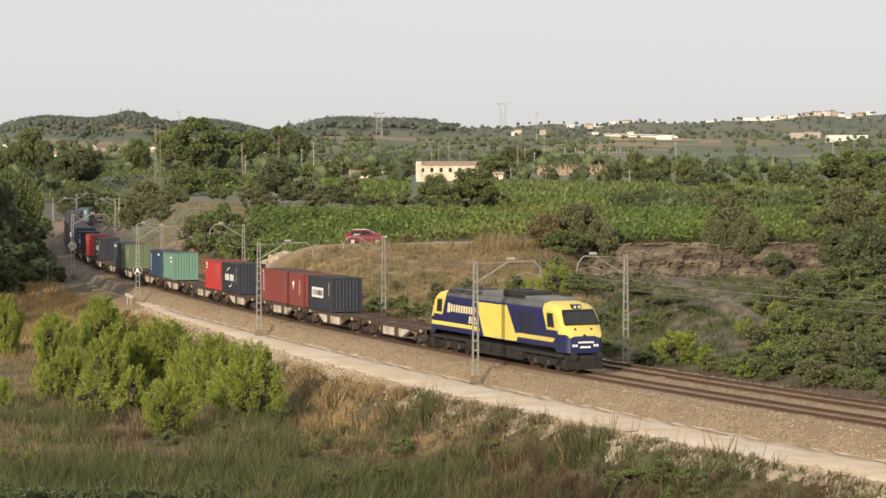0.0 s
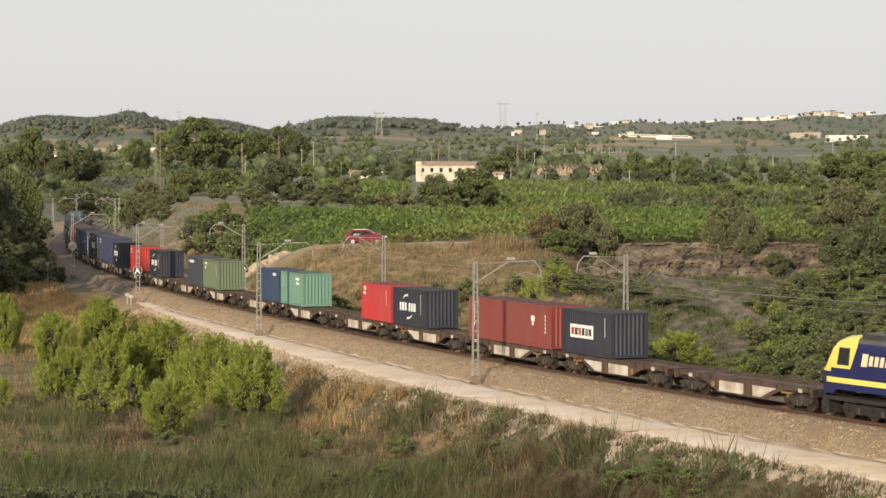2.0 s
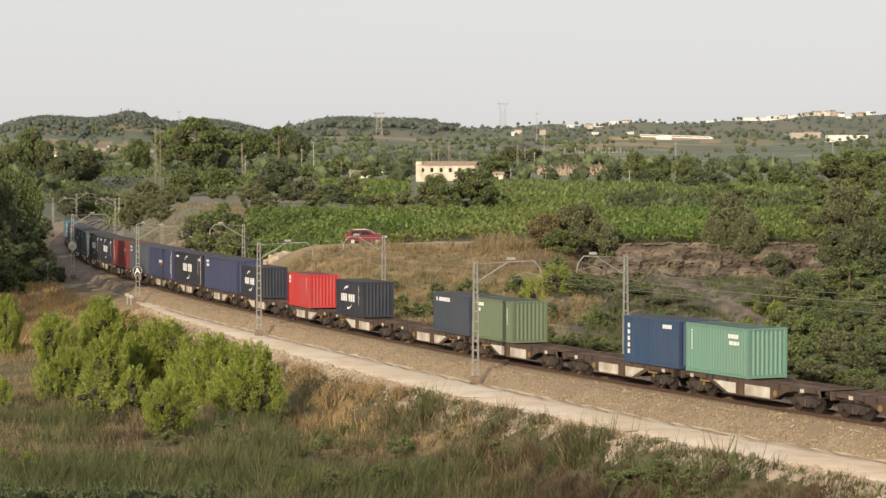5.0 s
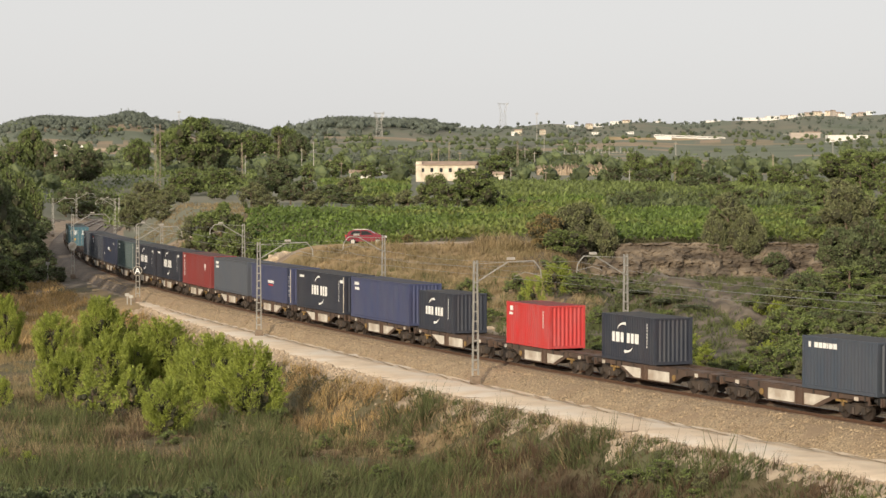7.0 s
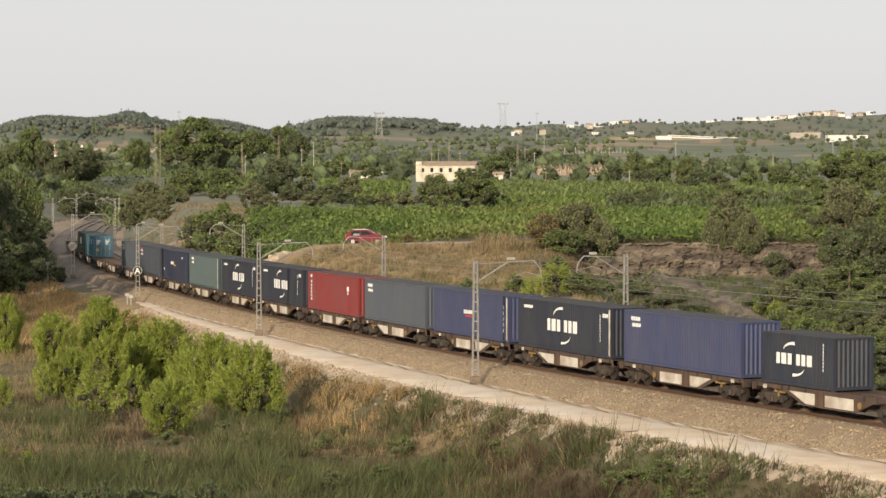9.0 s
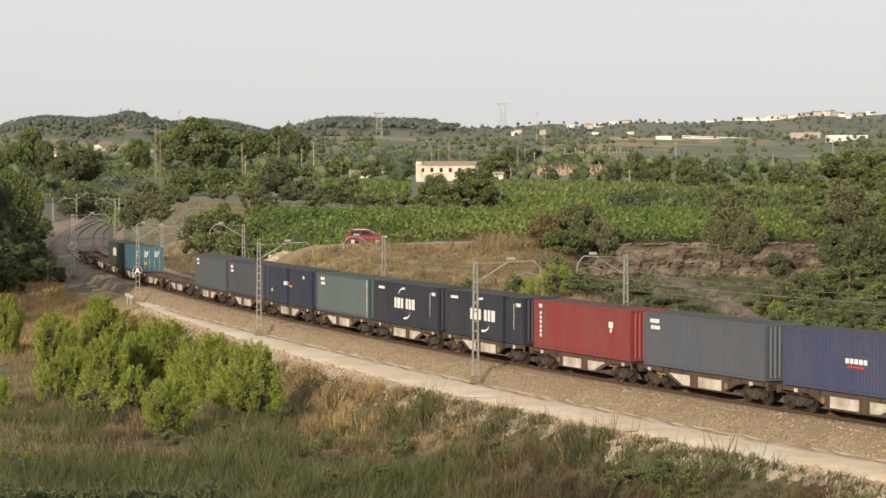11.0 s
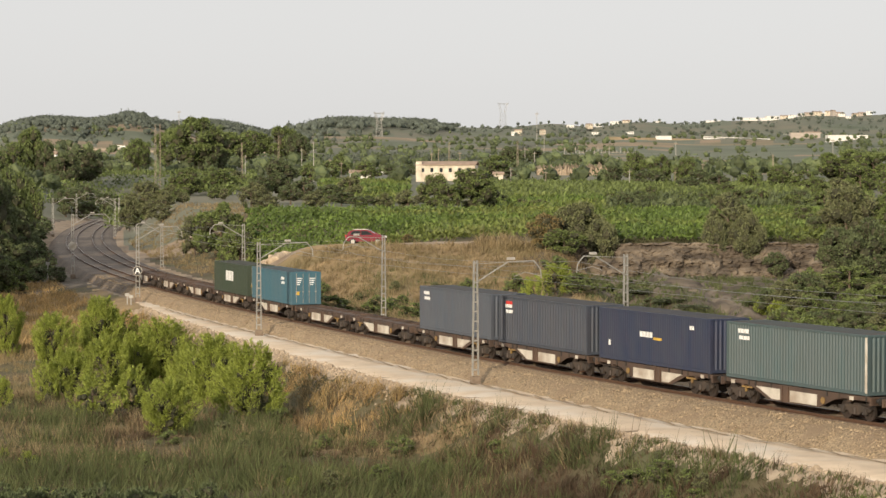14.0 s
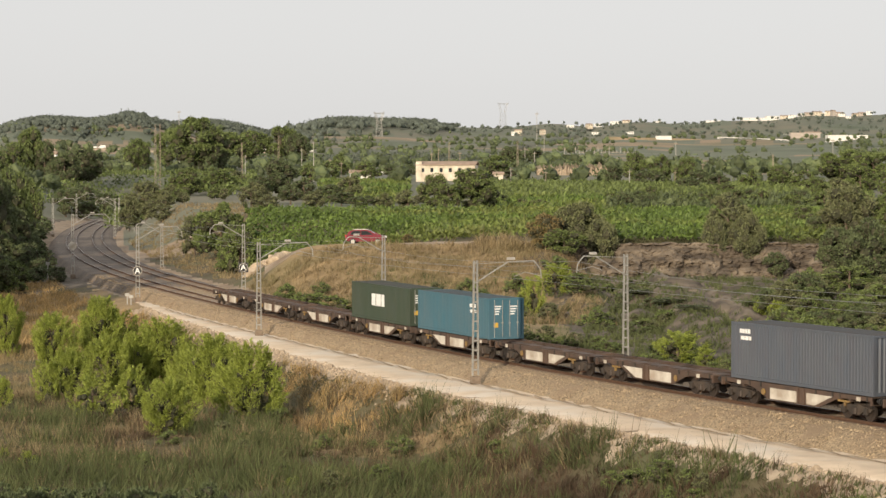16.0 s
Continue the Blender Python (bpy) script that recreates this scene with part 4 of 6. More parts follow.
# ---------------------------------------------------------------- overhead line
def make_mast(h, arm, flip):
    """A battened lattice mast, x towards its track; arm: reach of the cantilever."""
    m = tagged(new("catenary_mast"), "grey steel lattice catenary mast with tubular cantilever arm", "catenary mast", "masts along the railway")
    # the ladder-like face is turned to the viewer: legs lie apart along x
    legs = []
    for sx in (-1, 1):
        bm = B()
        b, t = 0.19, 0.10
        v = []
        for z, w in ((0.0, b), (h, t)):
            for dx, dy in ((-0.03, -0.09), (0.03, -0.09), (0.03, 0.09), (-0.03, 0.09)):
                v.append(bm.verts.new((sx * w + dx, dy, z)))
        bm.faces.new(v[0:4][::-1])
        bm.faces.new(v[4:8])
        for i in range(4):
            bm.faces.new((v[i], v[(i + 1) % 4], v[4 + (i + 1) % 4], v[4 + i]))
        part("leg", bm, M["galv"], m)
    n = 12
    for i in range(n):
        z = 0.35 + (h - 0.5) * i / (n - 1)
        w = 0.19 + (0.10 - 0.19) * z / h
        bm = B()
        box(bm, -w, w, -0.10, -0.085, z - 0.045, z + 0.045)
        box(bm, -w, w, 0.085, 0.10, z - 0.045, z + 0.045)
        part("batten", bm, M["galv"], m)
    bm = B()
    box(bm, -0.28, 0.28, -0.2, 0.2, -0.7, -0.06, 0.03)
    part("footing", bm, M["sleeper"], m, "concrete footing")
    z1 = h - 1.25
    bm = B()
    cyl(bm, (0.18, 0, z1), (2.15, 0, h - 0.12), 0.045, seg=8)
    part("bracket_tube", bm, M["galv"], m)
    bm = B()
    cyl(bm, (2.15, 0, h - 0.12), (arm, 0, h - 0.08), 0.045, seg=8)
    part("top_tube", bm, M["galv"], m)
    bm = B()
    cyl(bm, (0.15, 0, h - 0.2), (2.15, 0, h - 0.12), 0.018, seg=6)
    part("stay_rod", bm, M["galv"], m)
    bm = B()
    box(bm, 2.1, 2.6, -0.10, 0.10, h + 0.0, h + 0.17, 0.03)
    part("insulator", bm, M["concrete"], m)
    bm = B()
    cyl(bm, (arm, 0, h - 0.08), (arm + 0.45, 0, h - 0.6), 0.04, seg=8)
    cyl(bm, (arm + 0.45, 0, h - 0.6), (arm + 0.5, 0, h - 1.15), 0.035, seg=8)
    part("drop_bracket", bm, M["galv"], m)
    bm = B()
    cyl(bm, (arm + 0.48, 0, h - 1.0), (arm - 0.6, 0, h - 0.75), 0.022, seg=6)
    cyl(bm, (arm - 0.6, 0, h - 0.75), (arm - 1.3, 0, h - 1.0), 0.022, seg=6)
    part("steady_arm", bm, M["galv"], m)
    return m


def sign(name, label, square):
    """A small announcement board with the letter A, facing -y."""
    s = tagged(new(name), label, "railway sign")
    bm = B()
    if square:
        box(bm, -0.5, 0.5, -0.02, 0.02, -0.5, 0.5, 0.01)
        part("board", bm, M["blackp"], s)
    bm = B()
    cyl(bm, (0, -0.025, 0), (0, -0.045, 0), 0.45, seg=24)
    part("disc", bm, M["panel"], s)
    bm = B()
    cyl(bm, (0, -0.05, 0), (0, -0.06, 0), 0.405, seg=24)
    part("centre_disc", bm, M["blackp"], s)
    cu = bpy.data.curves.new("letter", "FONT")
    cu.body, cu.size, cu.align_x, cu.align_y = "A", 0.74, "CENTER", "CENTER"
    cu.extrude, cu.offset = 0.005, 0.02
    tmp = bpy.data.objects.new("letter", cu)
    scene.collection.objects.link(tmp)
    me = bpy.data.meshes.new_from_object(tmp.evaluated_get(bpy.context.evaluated_depsgraph_get()))
    bpy.data.objects.remove(tmp)
    me.materials.clear()
    me.materials.append(M["white"])
    me.transform(pose(0, -0.068, 0, 90))
    o = new("letter", me)
    o.parent = s
    return s


def build_overhead():
    near = ((-9.6, 6.95, -4.7), (34.8, 6.8, -4.7), (84.0, 7.0, -4.4), (137.0, 7.2, -4.4), (315.0, 7.0, -4.4), (405.0, 7.0, -4.4), (-60.0, 7.0, -5.2))
    far = ((-4.7, 6.9, 8.0), (42.3, 6.9, 8.0), (92.7, 6.8, 8.0), (152.0, 5.6, 8.0), (290.0, 7.0, 7.6), (356.0, 6.4, 7.4), (-56.0, 7.0, 8.0))
    protos = {}
    for grp, reach in ((near, 3.9), (far, 3.0)):
        for s, h, lat in grp:
            x, y, th = on_track(s, lat)
            side = 1 if lat < 0 else -1
            # a mast's x axis points across to its track
            a = math.degrees(th) - 90 + (0 if side > 0 else 180)
            z = -0.45 if lat < 0 else -0.35
            key = (round(h, 1), side)
            if key not in protos:
                protos[key] = make_mast(h, reach, side)
                protos[key].matrix_basis = pose(x, y, z, 0, 0, a)
            else:
                copy_thing(protos[key], pose(x, y, z, 0, 0, a))
    for tr, grp in ((0.0, near), (SPACING, far)):
        ms = sorted(g[0] for g in grp)
        ms = [-150.0] + ms
        full = []
        for a, b in zip(ms[:-1], ms[1:]):
            n = max(1, round((b - a) / 52))
            full += [a + (b - a) * i / n for i in range(n)]
        full.append(ms[-1])
        for nm, z0, sag in (("messenger_wire", 6.15, 0.65), ("contact_wire", 5.15, 0.04)):
            bm = B()
            prev = None
            for a, b in zip(full[:-1], full[1:]):
                for i in range(8):
                    u = i / 8
                    s = a + (b - a) * u
                    x, y, _ = on_track(s, tr)
                    p = (float(x), float(y), z0 - sag * 4 * u * (1 - u))
                    if prev:
                        cyl(bm, prev, p, 0.010, seg=4)
                    prev = p
            ob = part(nm, bm, M["wire"])
            tagged(ob, "thin grey overhead wire strung between masts", "overhead wire", "overhead wires", "structure")
    for s, lat, z, sq, nm in ((84.0, -4.4, 2.1, False, "yellowed round board with a black A disc on a mast"), (92.7, 8.0, 1.95, True, "black square board with a round A sign on a mast")):
        x, y, _ = on_track(s, lat)
        sg = sign("announcement_sign", nm, sq)
        sg.matrix_basis = pose(x, y - 0.2, z, 0, 0, -math.degrees(math.atan2(x, y)) * 1.0)
    # the back of a round board
    x, y, _ = on_track(137.0, -4.4)
    bm = B()
    cyl(bm, (0, -0.2, 0), (0, -0.23, 0), 0.5, seg=24)
    sg = part("announcement_sign", bm, M["panel"])
    sg.matrix_basis = pose(x, y, 2.9)
    tagged(sg, "pale round board seen on a lattice mast", "railway sign")
    for s, lat, h in ((139, -7.2, 1.6), (83, -5.6, 0.7), (81.5, -5.5, 0.6), (-35, 9.5, 1.0)):
        x, y, _ = on_track(s, lat)
        bm = B()
        cyl(bm, (0, 0, -0.4), (0, 0, h), 0.07, seg=8)
        box(bm, -0.22, 0.22, -0.12, 0.12, h, h + 0.3, 0.03)
        bx = part("lineside_box", bm, M["concrete"])
        bx.matrix_basis = pose(x, y, -1.0)
        tagged(bx, "small grey lineside cabinet on a short post", "signal box")


build_overhead()


# ---------------------------------------------------------------- plants
M["pine"] = mat("pine_needles", (0.30, 0.35, 0.058), (0.17, 0.205, 0.035), 0.5, 0.7, island=0.45, trans=0.15)
M["leaf"] = mat("broad_leaves", (0.160, 0.200, 0.058), (0.086, 0.115, 0.034), 0.5, 0.7, island=0.45, trans=0.15)
M["darkleaf"] = mat("dark_evergreen_leaves", (0.115, 0.138, 0.056), (0.06, 0.082, 0.034), 0.5, 0.75, island=0.45, trans=0.1)
M["olive"] = mat("grey_green_leaves", (0.175, 0.182, 0.082), (0.108, 0.122, 0.053), 0.5, 0.75, island=0.4, trans=0.12)
M["redleaf"] = mat("rusty_leaves", (0.20, 0.145, 0.058), (0.13, 0.112, 0.045), 0.9, 0.75, island=0.4, trans=0.12)
M["vine"] = mat("vine_leaves", (0.135, 0.195, 0.04), (0.075, 0.12, 0.026), 0.12, 0.65, island=0.5, trans=0.2, c3=(0.165, 0.185, 0.048), big=0.4)
M["goldstalk"] = mat("golden_grass_stalks", (0.50, 0.345, 0.155), (0.35, 0.235, 0.105), 0.25, 0.9, island=0.35, trans=0.3, c3=(0.26, 0.20, 0.09), big=0.5)
M["russet"] = mat("russet_weeds", (0.115, 0.072, 0.042), (0.066, 0.044, 0.026), 0.25, 0.9, island=0.35, trans=0.2)
M["drystalk"] = mat("dry_grass_stalks", (0.3344, 0.2596, 0.1452), (0.2288, 0.1672, 0.0924), 0.25, 0.9, island=0.35, trans=0.3, c3=(0.235, 0.20, 0.10), big=0.5)
M["paledry"] = mat("pale_dry_stalks", (0.145, 0.098, 0.058), (0.080, 0.054, 0.034), 0.25, 0.9, island=0.35, trans=0.2)
M["lowgrass"] = mat("low_field_grass", (0.096, 0.088, 0.038), (0.056, 0.058, 0.024), 0.3, 0.9, island=0.35, trans=0.2)
M["greengrass"] = mat("green_reeds", (0.132, 0.148, 0.056), (0.075, 0.092, 0.032), 0.25, 0.8, island=0.4, trans=0.3)
# the grey in this green stands in for distance haze
M["hillwood"] = mat("hazed_far_pine", (0.098, 0.115, 0.09), (0.07, 0.084, 0.067), 0.03, 0.9, island=0.3)
# inner mass of crowns; shade between leaf clumps is put in its dark colour
M["twig_shade"] = mat("tangled_inner_twigs", (0.07, 0.066, 0.035), (0.04, 0.042, 0.022), 6.0, 0.95)
M["bark"] = mat("grey_brown_bark", (0.15, 0.11, 0.08), (0.09, 0.07, 0.05), 3.0, 0.95, bump=0.6)


_g = (1 + 5 ** 0.5) / 2
ICO_V = np.array([(-1, _g, 0), (1, _g, 0), (-1, -_g, 0), (1, -_g, 0), (0, -1, _g), (0, 1, _g), (0, -1, -_g), (0, 1, -_g), (_g, 0, -1), (_g, 0, 1), (-_g, 0, -1), (-_g, 0, 1)]) / math.sqrt(1 + _g * _g)
ICO_F = np.array([(0, 11, 5), (0, 5, 1), (0, 1, 7), (0, 7, 10), (0, 10, 11), (1, 5, 9), (5, 11, 4), (11, 10, 2), (10, 7, 6), (7, 1, 8), (3, 9, 4), (3, 4, 2), (3, 2, 6), (3, 6, 8), (3, 8, 9), (4, 9, 5), (2, 4, 11), (6, 2, 10), (8, 6, 7), (9, 8, 1)])


def leaves(name, cen, dirs, ln, wd, material, parent=None, r=None, cores=None, inner=None):
    """Many small pointed leaves: base at cen, along dirs, given lengths and widths."""
    n = len(cen)
    side = np.cross(dirs, r.normal(size=(n, 3)))
    side /= np.linalg.norm(side, axis=1, keepdims=True) + 1e-9
    ln, wd = np.broadcast_to(ln, n)[:, None], np.broadcast_to(wd, n)[:, None]
    v = np.stack([cen + side * wd * 0.5, cen + dirs * ln, cen - side * wd * 0.5], 1).reshape(-1, 3)
    f = np.arange(3 * n).reshape(n, 3).tolist()
    if cores is not None:   # inner masses of twigs and leaves, shade-dark where inner is given: centres and radii
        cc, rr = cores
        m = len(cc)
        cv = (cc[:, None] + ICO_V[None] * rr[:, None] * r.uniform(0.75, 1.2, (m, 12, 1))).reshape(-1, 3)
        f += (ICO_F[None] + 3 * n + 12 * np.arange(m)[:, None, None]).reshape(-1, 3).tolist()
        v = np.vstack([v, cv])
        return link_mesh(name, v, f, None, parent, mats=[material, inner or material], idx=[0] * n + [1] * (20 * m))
    return link_mesh(name, v, f, material, parent)


def unit(v):
    return v / (np.linalg.norm(v, axis=1, keepdims=True) + 1e-9)


def trunk(bm, h, r0, limbs, rng, lean=0.04):
    p = Vector((0, 0, -0.03))
    top = Vector((rng.uniform(-lean, lean), rng.uniform(-lean, lean), h))
    cyl(bm, p, top, r0, r0 * 0.4, seg=7)
    for i in range(limbs):
        u = rng.uniform(0.35, 0.95)
        a = rng.uniform(0, 6.28)
        b = p.lerp(top, u)
        cyl(bm, b, b + Vector((math.cos(a) * 0.3, math.sin(a) * 0.3, rng.uniform(0.08, 0.28))), r0 * 0.35, r0 * 0.12, seg=5)


def make_tree(name, label, kind, seed, lod=0):
    """A tree or shrub of height 1 and width 1, scaled where it stands."""
    r = np.random.default_rng(seed)
    t = tagged(new(name), label, "tree" if "tree" in name or "pine" in name else "bush")
    material = M[{"pine": "pine", "broad": "leaf", "dark": "darkleaf", "olive": "olive", "red": "redleaf", "umb": "leaf", "shrub": "leaf"}[kind]]
    bm = B()
    trunk(bm, 0.75 if kind != "shrub" else 0.4, 0.028 if kind != "umb" else 0.022, 7, r)
    part("trunk", bm, M["bark"], t)
    if kind == "pine":
        # rising branch tips, each a plume of needle tufts, over a dense shade-dark inner mass
        n = 150 if lod == 0 else 80
        z = 0.05 + 0.9 * r.random(n) ** 0.85
        prof = 0.5 * np.sqrt(np.clip(1 - ((z - 0.33) / 0.68) ** 2, 0, 1)) * (0.82 + 0.18 * np.sin(9 * z + seed))
        a = r.uniform(0, 6.28, n)
        rr = prof * np.sqrt(r.uniform(0.55, 1.0, n)) * (0.88 + 0.2 * np.sin(3 * a + seed))
        tip = np.stack([rr * np.cos(a), rr * np.sin(a), z], 1)
        k = 96 if lod == 0 else 50
        out = unit(np.stack([np.cos(a) * 0.55, np.sin(a) * 0.55, np.full(n, 0.9)], 1))
        along = r.uniform(-0.16, 0.08, (n, k, 1))
        taper = 0.021 * np.clip(1.0 - along / 0.10, 0.2, 1.3)
        cen = (tip[:, None] + out[:, None] * along + r.normal(0, 1, (n, k, 3)) * taper).reshape(-1, 3)
        dirs = unit((np.repeat(out[:, None], k, 1) + r.normal(0, 0.45, (n, k, 3))).reshape(-1, 3))
        m = 26
        cz = r.uniform(0.1, 0.66, m)
        ca = r.uniform(0, 6.28, m)
        cr = 0.22 * np.sqrt(np.clip(1 - ((cz - 0.33) / 0.68) ** 2, 0, 1)) * np.sqrt(r.random(m))
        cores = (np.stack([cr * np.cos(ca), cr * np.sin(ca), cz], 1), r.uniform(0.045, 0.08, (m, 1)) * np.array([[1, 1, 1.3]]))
        leaves("crown", cen, dirs, r.uniform(0.026, 0.055, n * k), 0.0125 if lod == 0 else 0.024, material, t, r, cores, M["twig_shade"])
        return t
    n, k, ls = ((54, 160, 0.038), (42, 80, 0.05), (30, 44, 0.068))[lod]
    if kind == "shrub":
        n, k, ls = ((36, 130, 0.046), (28, 70, 0.062), (20, 38, 0.085))[lod]
        c = unit(r.normal(size=(n, 3))) * r.uniform(0.45, 1, (n, 1)) ** 0.5 * np.array([0.40, 0.40, 0.42])
        c[:, 2] = np.abs(c[:, 2]) * 1.65 + 0.06
    elif kind == "umb":
        c = unit(r.normal(size=(n, 3))) * r.uniform(0.5, 1, (n, 1)) ** 0.5 * np.array([0.40, 0.40, 0.34])
        c[:, 2] += 0.56
    else:
        # crown down to the ground, broadest below its middle, with lobes
        c = unit(r.normal(size=(n, 3))) * r.uniform(0.5, 1, (n, 1)) ** 0.5
        a = np.arctan2(c[:, 1], c[:, 0])
        lobe = 0.36 + 0.06 * np.sin(2 * a + seed) + 0.04 * np.sin(5 * a + 2 * seed)
        c = np.stack([c[:, 0] * lobe, c[:, 1] * lobe, 0.47 + c[:, 2] * (0.40 + 0.04 * np.sin(3 * a + seed))], 1)
    rad = r.uniform(0.075, 0.16, (n, 1, 1)) * (0.85 if kind == "umb" else 1.0)
    nd = unit(r.normal(size=(n * k, 3))).reshape(n, k, 3)
    nd[..., 2] = np.where(nd[..., 2] < -0.3, -nd[..., 2], nd[..., 2])
    cen = (c[:, None] + nd * rad * r.uniform(0.72, 1.04, (n, k, 1))).reshape(-1, 3)
    dirs = unit(nd.reshape(-1, 3) * 0.7 + r.normal(0, 0.55, (n * k, 3)) + np.array([0, 0, 0.25]))
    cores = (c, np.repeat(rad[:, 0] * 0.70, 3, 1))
    leaves("crown", cen, dirs, r.uniform(0.6, 1.4, n * k) * ls, r.uniform(0.5, 0.9, n * k) * ls, material, t, r, cores, M["twig_shade"])
    return t


LABELS = {
    "pine": ("young_pine_tree", "young bright green pine tree with tufted branch tips"),
    "broad": ("broadleaf_tree", "rounded mid-green broadleaf tree in full leaf"),
    "dark": ("evergreen_tree", "dense dark green evergreen tree"),
    "olive": ("olive_tree", "grey-green rounded tree with fine leaves"),
    "red": ("rusty_bush", "rusty red-brown bush in dry grass"),
    "umb": ("umbrella_pine", "umbrella pine with a broad green crown"),
    "shrub": ("green_shrub", "low spreading green shrub"),
}
PROTO = {}
F = 4213.0   # directions below are in units of 1/4213 of the distance


def plant(kind, c, top, width, D, seed=0, base=None):
    """A plant at direction c from the view's axis and distance D; top: elevation over eye level, width: both in those units."""
    x = c / F * D
    gz = float(ground_z(np.array([x]), np.array([D]))[0]) if base is None else base
    h = max(EYE[2] + top / F * D - gz, 0.5)
    w = width / F * D
    px = h / D * F
    lod = 2 if abs(c) > 850 else 0 if px > 95 else 1 if px > 45 else 2
    key = (kind, seed % 3, lod)
    m = pose(x, D, gz - 0.05, 0, 0, (seed * 67 + c) % 360)
    if key not in PROTO:
        PROTO[key] = make_tree(*LABELS[kind], kind, 11 + 7 * (seed % 3) + len(kind), lod)
        ob = PROTO[key]
        ob.matrix_basis = m
    else:
        ob = copy_thing(PROTO[key], m)
    ob.scale = (w, w, h)
    return ob


def build_plants():
    # young pines below the embankment: direction, top, width, base
    for i, (c, top, w, base) in enumerate(((-692, -253, 86, 353), (-610, -225, 88, 340), (-571, -246, 82, 335), (-498, -264, 124, 372), (-410, -292, 120, 426), (-339, -305, 132, 453), (-491, -369, 108, 472), (-667, -315, 90, 417),
                                           (-623, -365, 90, 444), (-778, -222, 70, 330), (-784, -365, 46, 426), (-290, -406, 50, 455), (-595, -290, 84, 385), (-455, -310, 70, 410), (-545, -290, 80, 375), (-700, -335, 56, 420), (-548, -345, 66, 430))):
        gz = -3.65 if base > 400 else -3.2
        plant("pine" if i != 11 else "shrub", c, top, w * 1.2, (EYE[2] - gz) * F / base, i)
    count = [0]

    def grow(*rows):
        for kind, c, top, w, D in rows:
            plant(kind, c, top, w, D, count[0])
            count[0] += 1

    # thick trees on the outer side of the curve
    grow(("dark", -800, 8, 120, 300), ("broad", -765, 10, 90, 345), ("dark", -775, -60, 100, 330), ("broad", -738, 0, 70, 400), ("dark", -790, -100, 100, 290), ("dark", -752, -70, 80, 380), ("dark", -640, -20, 70, 610), ("dark", -600, -36, 80, 640), ("dark", -668, -30, 60, 590), ("dark", -660, -45, 80, 640), ("dark", -620, -42, 70, 680), ("dark", -640, -50, 60, 600), ("broad", -590, -50, 60, 700), ("dark", -750, -130, 70, 300), ("shrub", -735, -150, 60, 320), ("dark", -800, -150, 80, 260), ("shrub", -770, -170, 70, 262))
    # inside the curve
    grow(("olive", -525, -18, 92, 500), ("olive", -555, -38, 50, 480), ("olive", -500, -60, 60, 420), ("broad", -455, 6, 75, 500), ("broad", -400, 8, 85, 520), ("shrub", -395, -36, 115, 320), ("shrub", -360, -72, 95, 285), ("olive", -440, -70, 70, 330), ("dark", -290, 26, 78, 500), ("dark", -325, -5, 60, 490), ("dark", -245, -14, 70, 470), ("dark", -270, -20, 60, 430), ("dark", -200, -22, 70, 440), ("olive", -165, -5, 46, 470), ("dark", -180, -35, 60, 420), ("olive", -225, -35, 50, 410), ("olive", -340, -30, 50, 400), ("olive", -310, -45, 60, 385))
    # behind the vineyard
    grow(("broad", -16, -4, 76, 385), ("olive", -62, -32, 50, 384), ("broad", 52, 6, 104, 386), ("broad", 10, -22, 60, 382), ("broad", 72, -14, 50, 388), ("olive", 92, -36, 56, 395), ("olive", -105, -40, 50, 400), ("olive", 135, -50, 50, 390), ("dark", -140, -42, 60, 400), ("olive", 170, -52, 60, 385))
    # on the bank and the cliff edge
    grow(("olive", 240, -48, 115, 246), ("red", 182, -72, 80, 243), ("olive", 280, -80, 80, 244), ("broad", 215, -100, 90, 240), ("red", -62, -112, 26, 257), ("olive", 505, -38, 100, 248), ("olive", 540, -70, 80, 244), ("olive", 480, -80, 60, 245), ("olive", 715, -18, 110, 250), ("dark", 758, -80, 120, 225), ("dark", 700, -95, 90, 240), ("broad", 790, -35, 80, 250), ("dark", 670, -75, 60, 262), ("broad", 640, -60, 60, 290), ("dark", 590, -140, 50, 240))
    # the wooded right of the cliff
    grow(("broad", 720, -165, 120, 212), ("shrub", 780, -190, 130, 196), ("broad", 650, -205, 100, 200), ("shrub", 600, -215, 90, 204), ("shrub", 700, -250, 130, 180), ("shrub", 770, -280, 120, 165), ("shrub", 640, -290, 100, 170), ("shrub", 690, -320, 90, 155), ("shrub", 760, -340, 90, 148), ("broad", 560, -230, 80, 205), ("shrub", 610, -330, 70, 158), ("shrub", 560, -290, 70, 180), ("olive", 745, -220, 90, 185))
    # bushes by the far rail
    grow(("pine", 418, -285, 120, 154), ("pine", 470, -318, 60, 152), ("pine", 520, -335, 60, 146), ("shrub", 300, -300, 40, 164), ("pine", 535, -345, 40, 143), ("dark", 360, -215, 90, 212), ("dark", 400, -240, 90, 200), ("dark", 440, -268, 80, 188), ("shrub", 350, -258, 70, 184))
    # scrub on the bank
    grow(("pine", 200, -165, 90, 214), ("pine", 160, -190, 60, 205), ("broad", 240, -180, 80, 212), ("shrub", 130, -175, 50, 220), ("shrub", -240, -205, 90, 214), ("shrub", -190, -215, 80, 208), ("shrub", -110, -215, 70, 210), ("shrub", -40, -225, 70, 204), ("shrub", -280, -190, 50, 225), ("shrub", 60, -200, 60, 220), ("shrub", 20, -235, 60, 204), ("shrub", 90, -240, 60, 196), ("shrub", 270, -235, 70, 190))
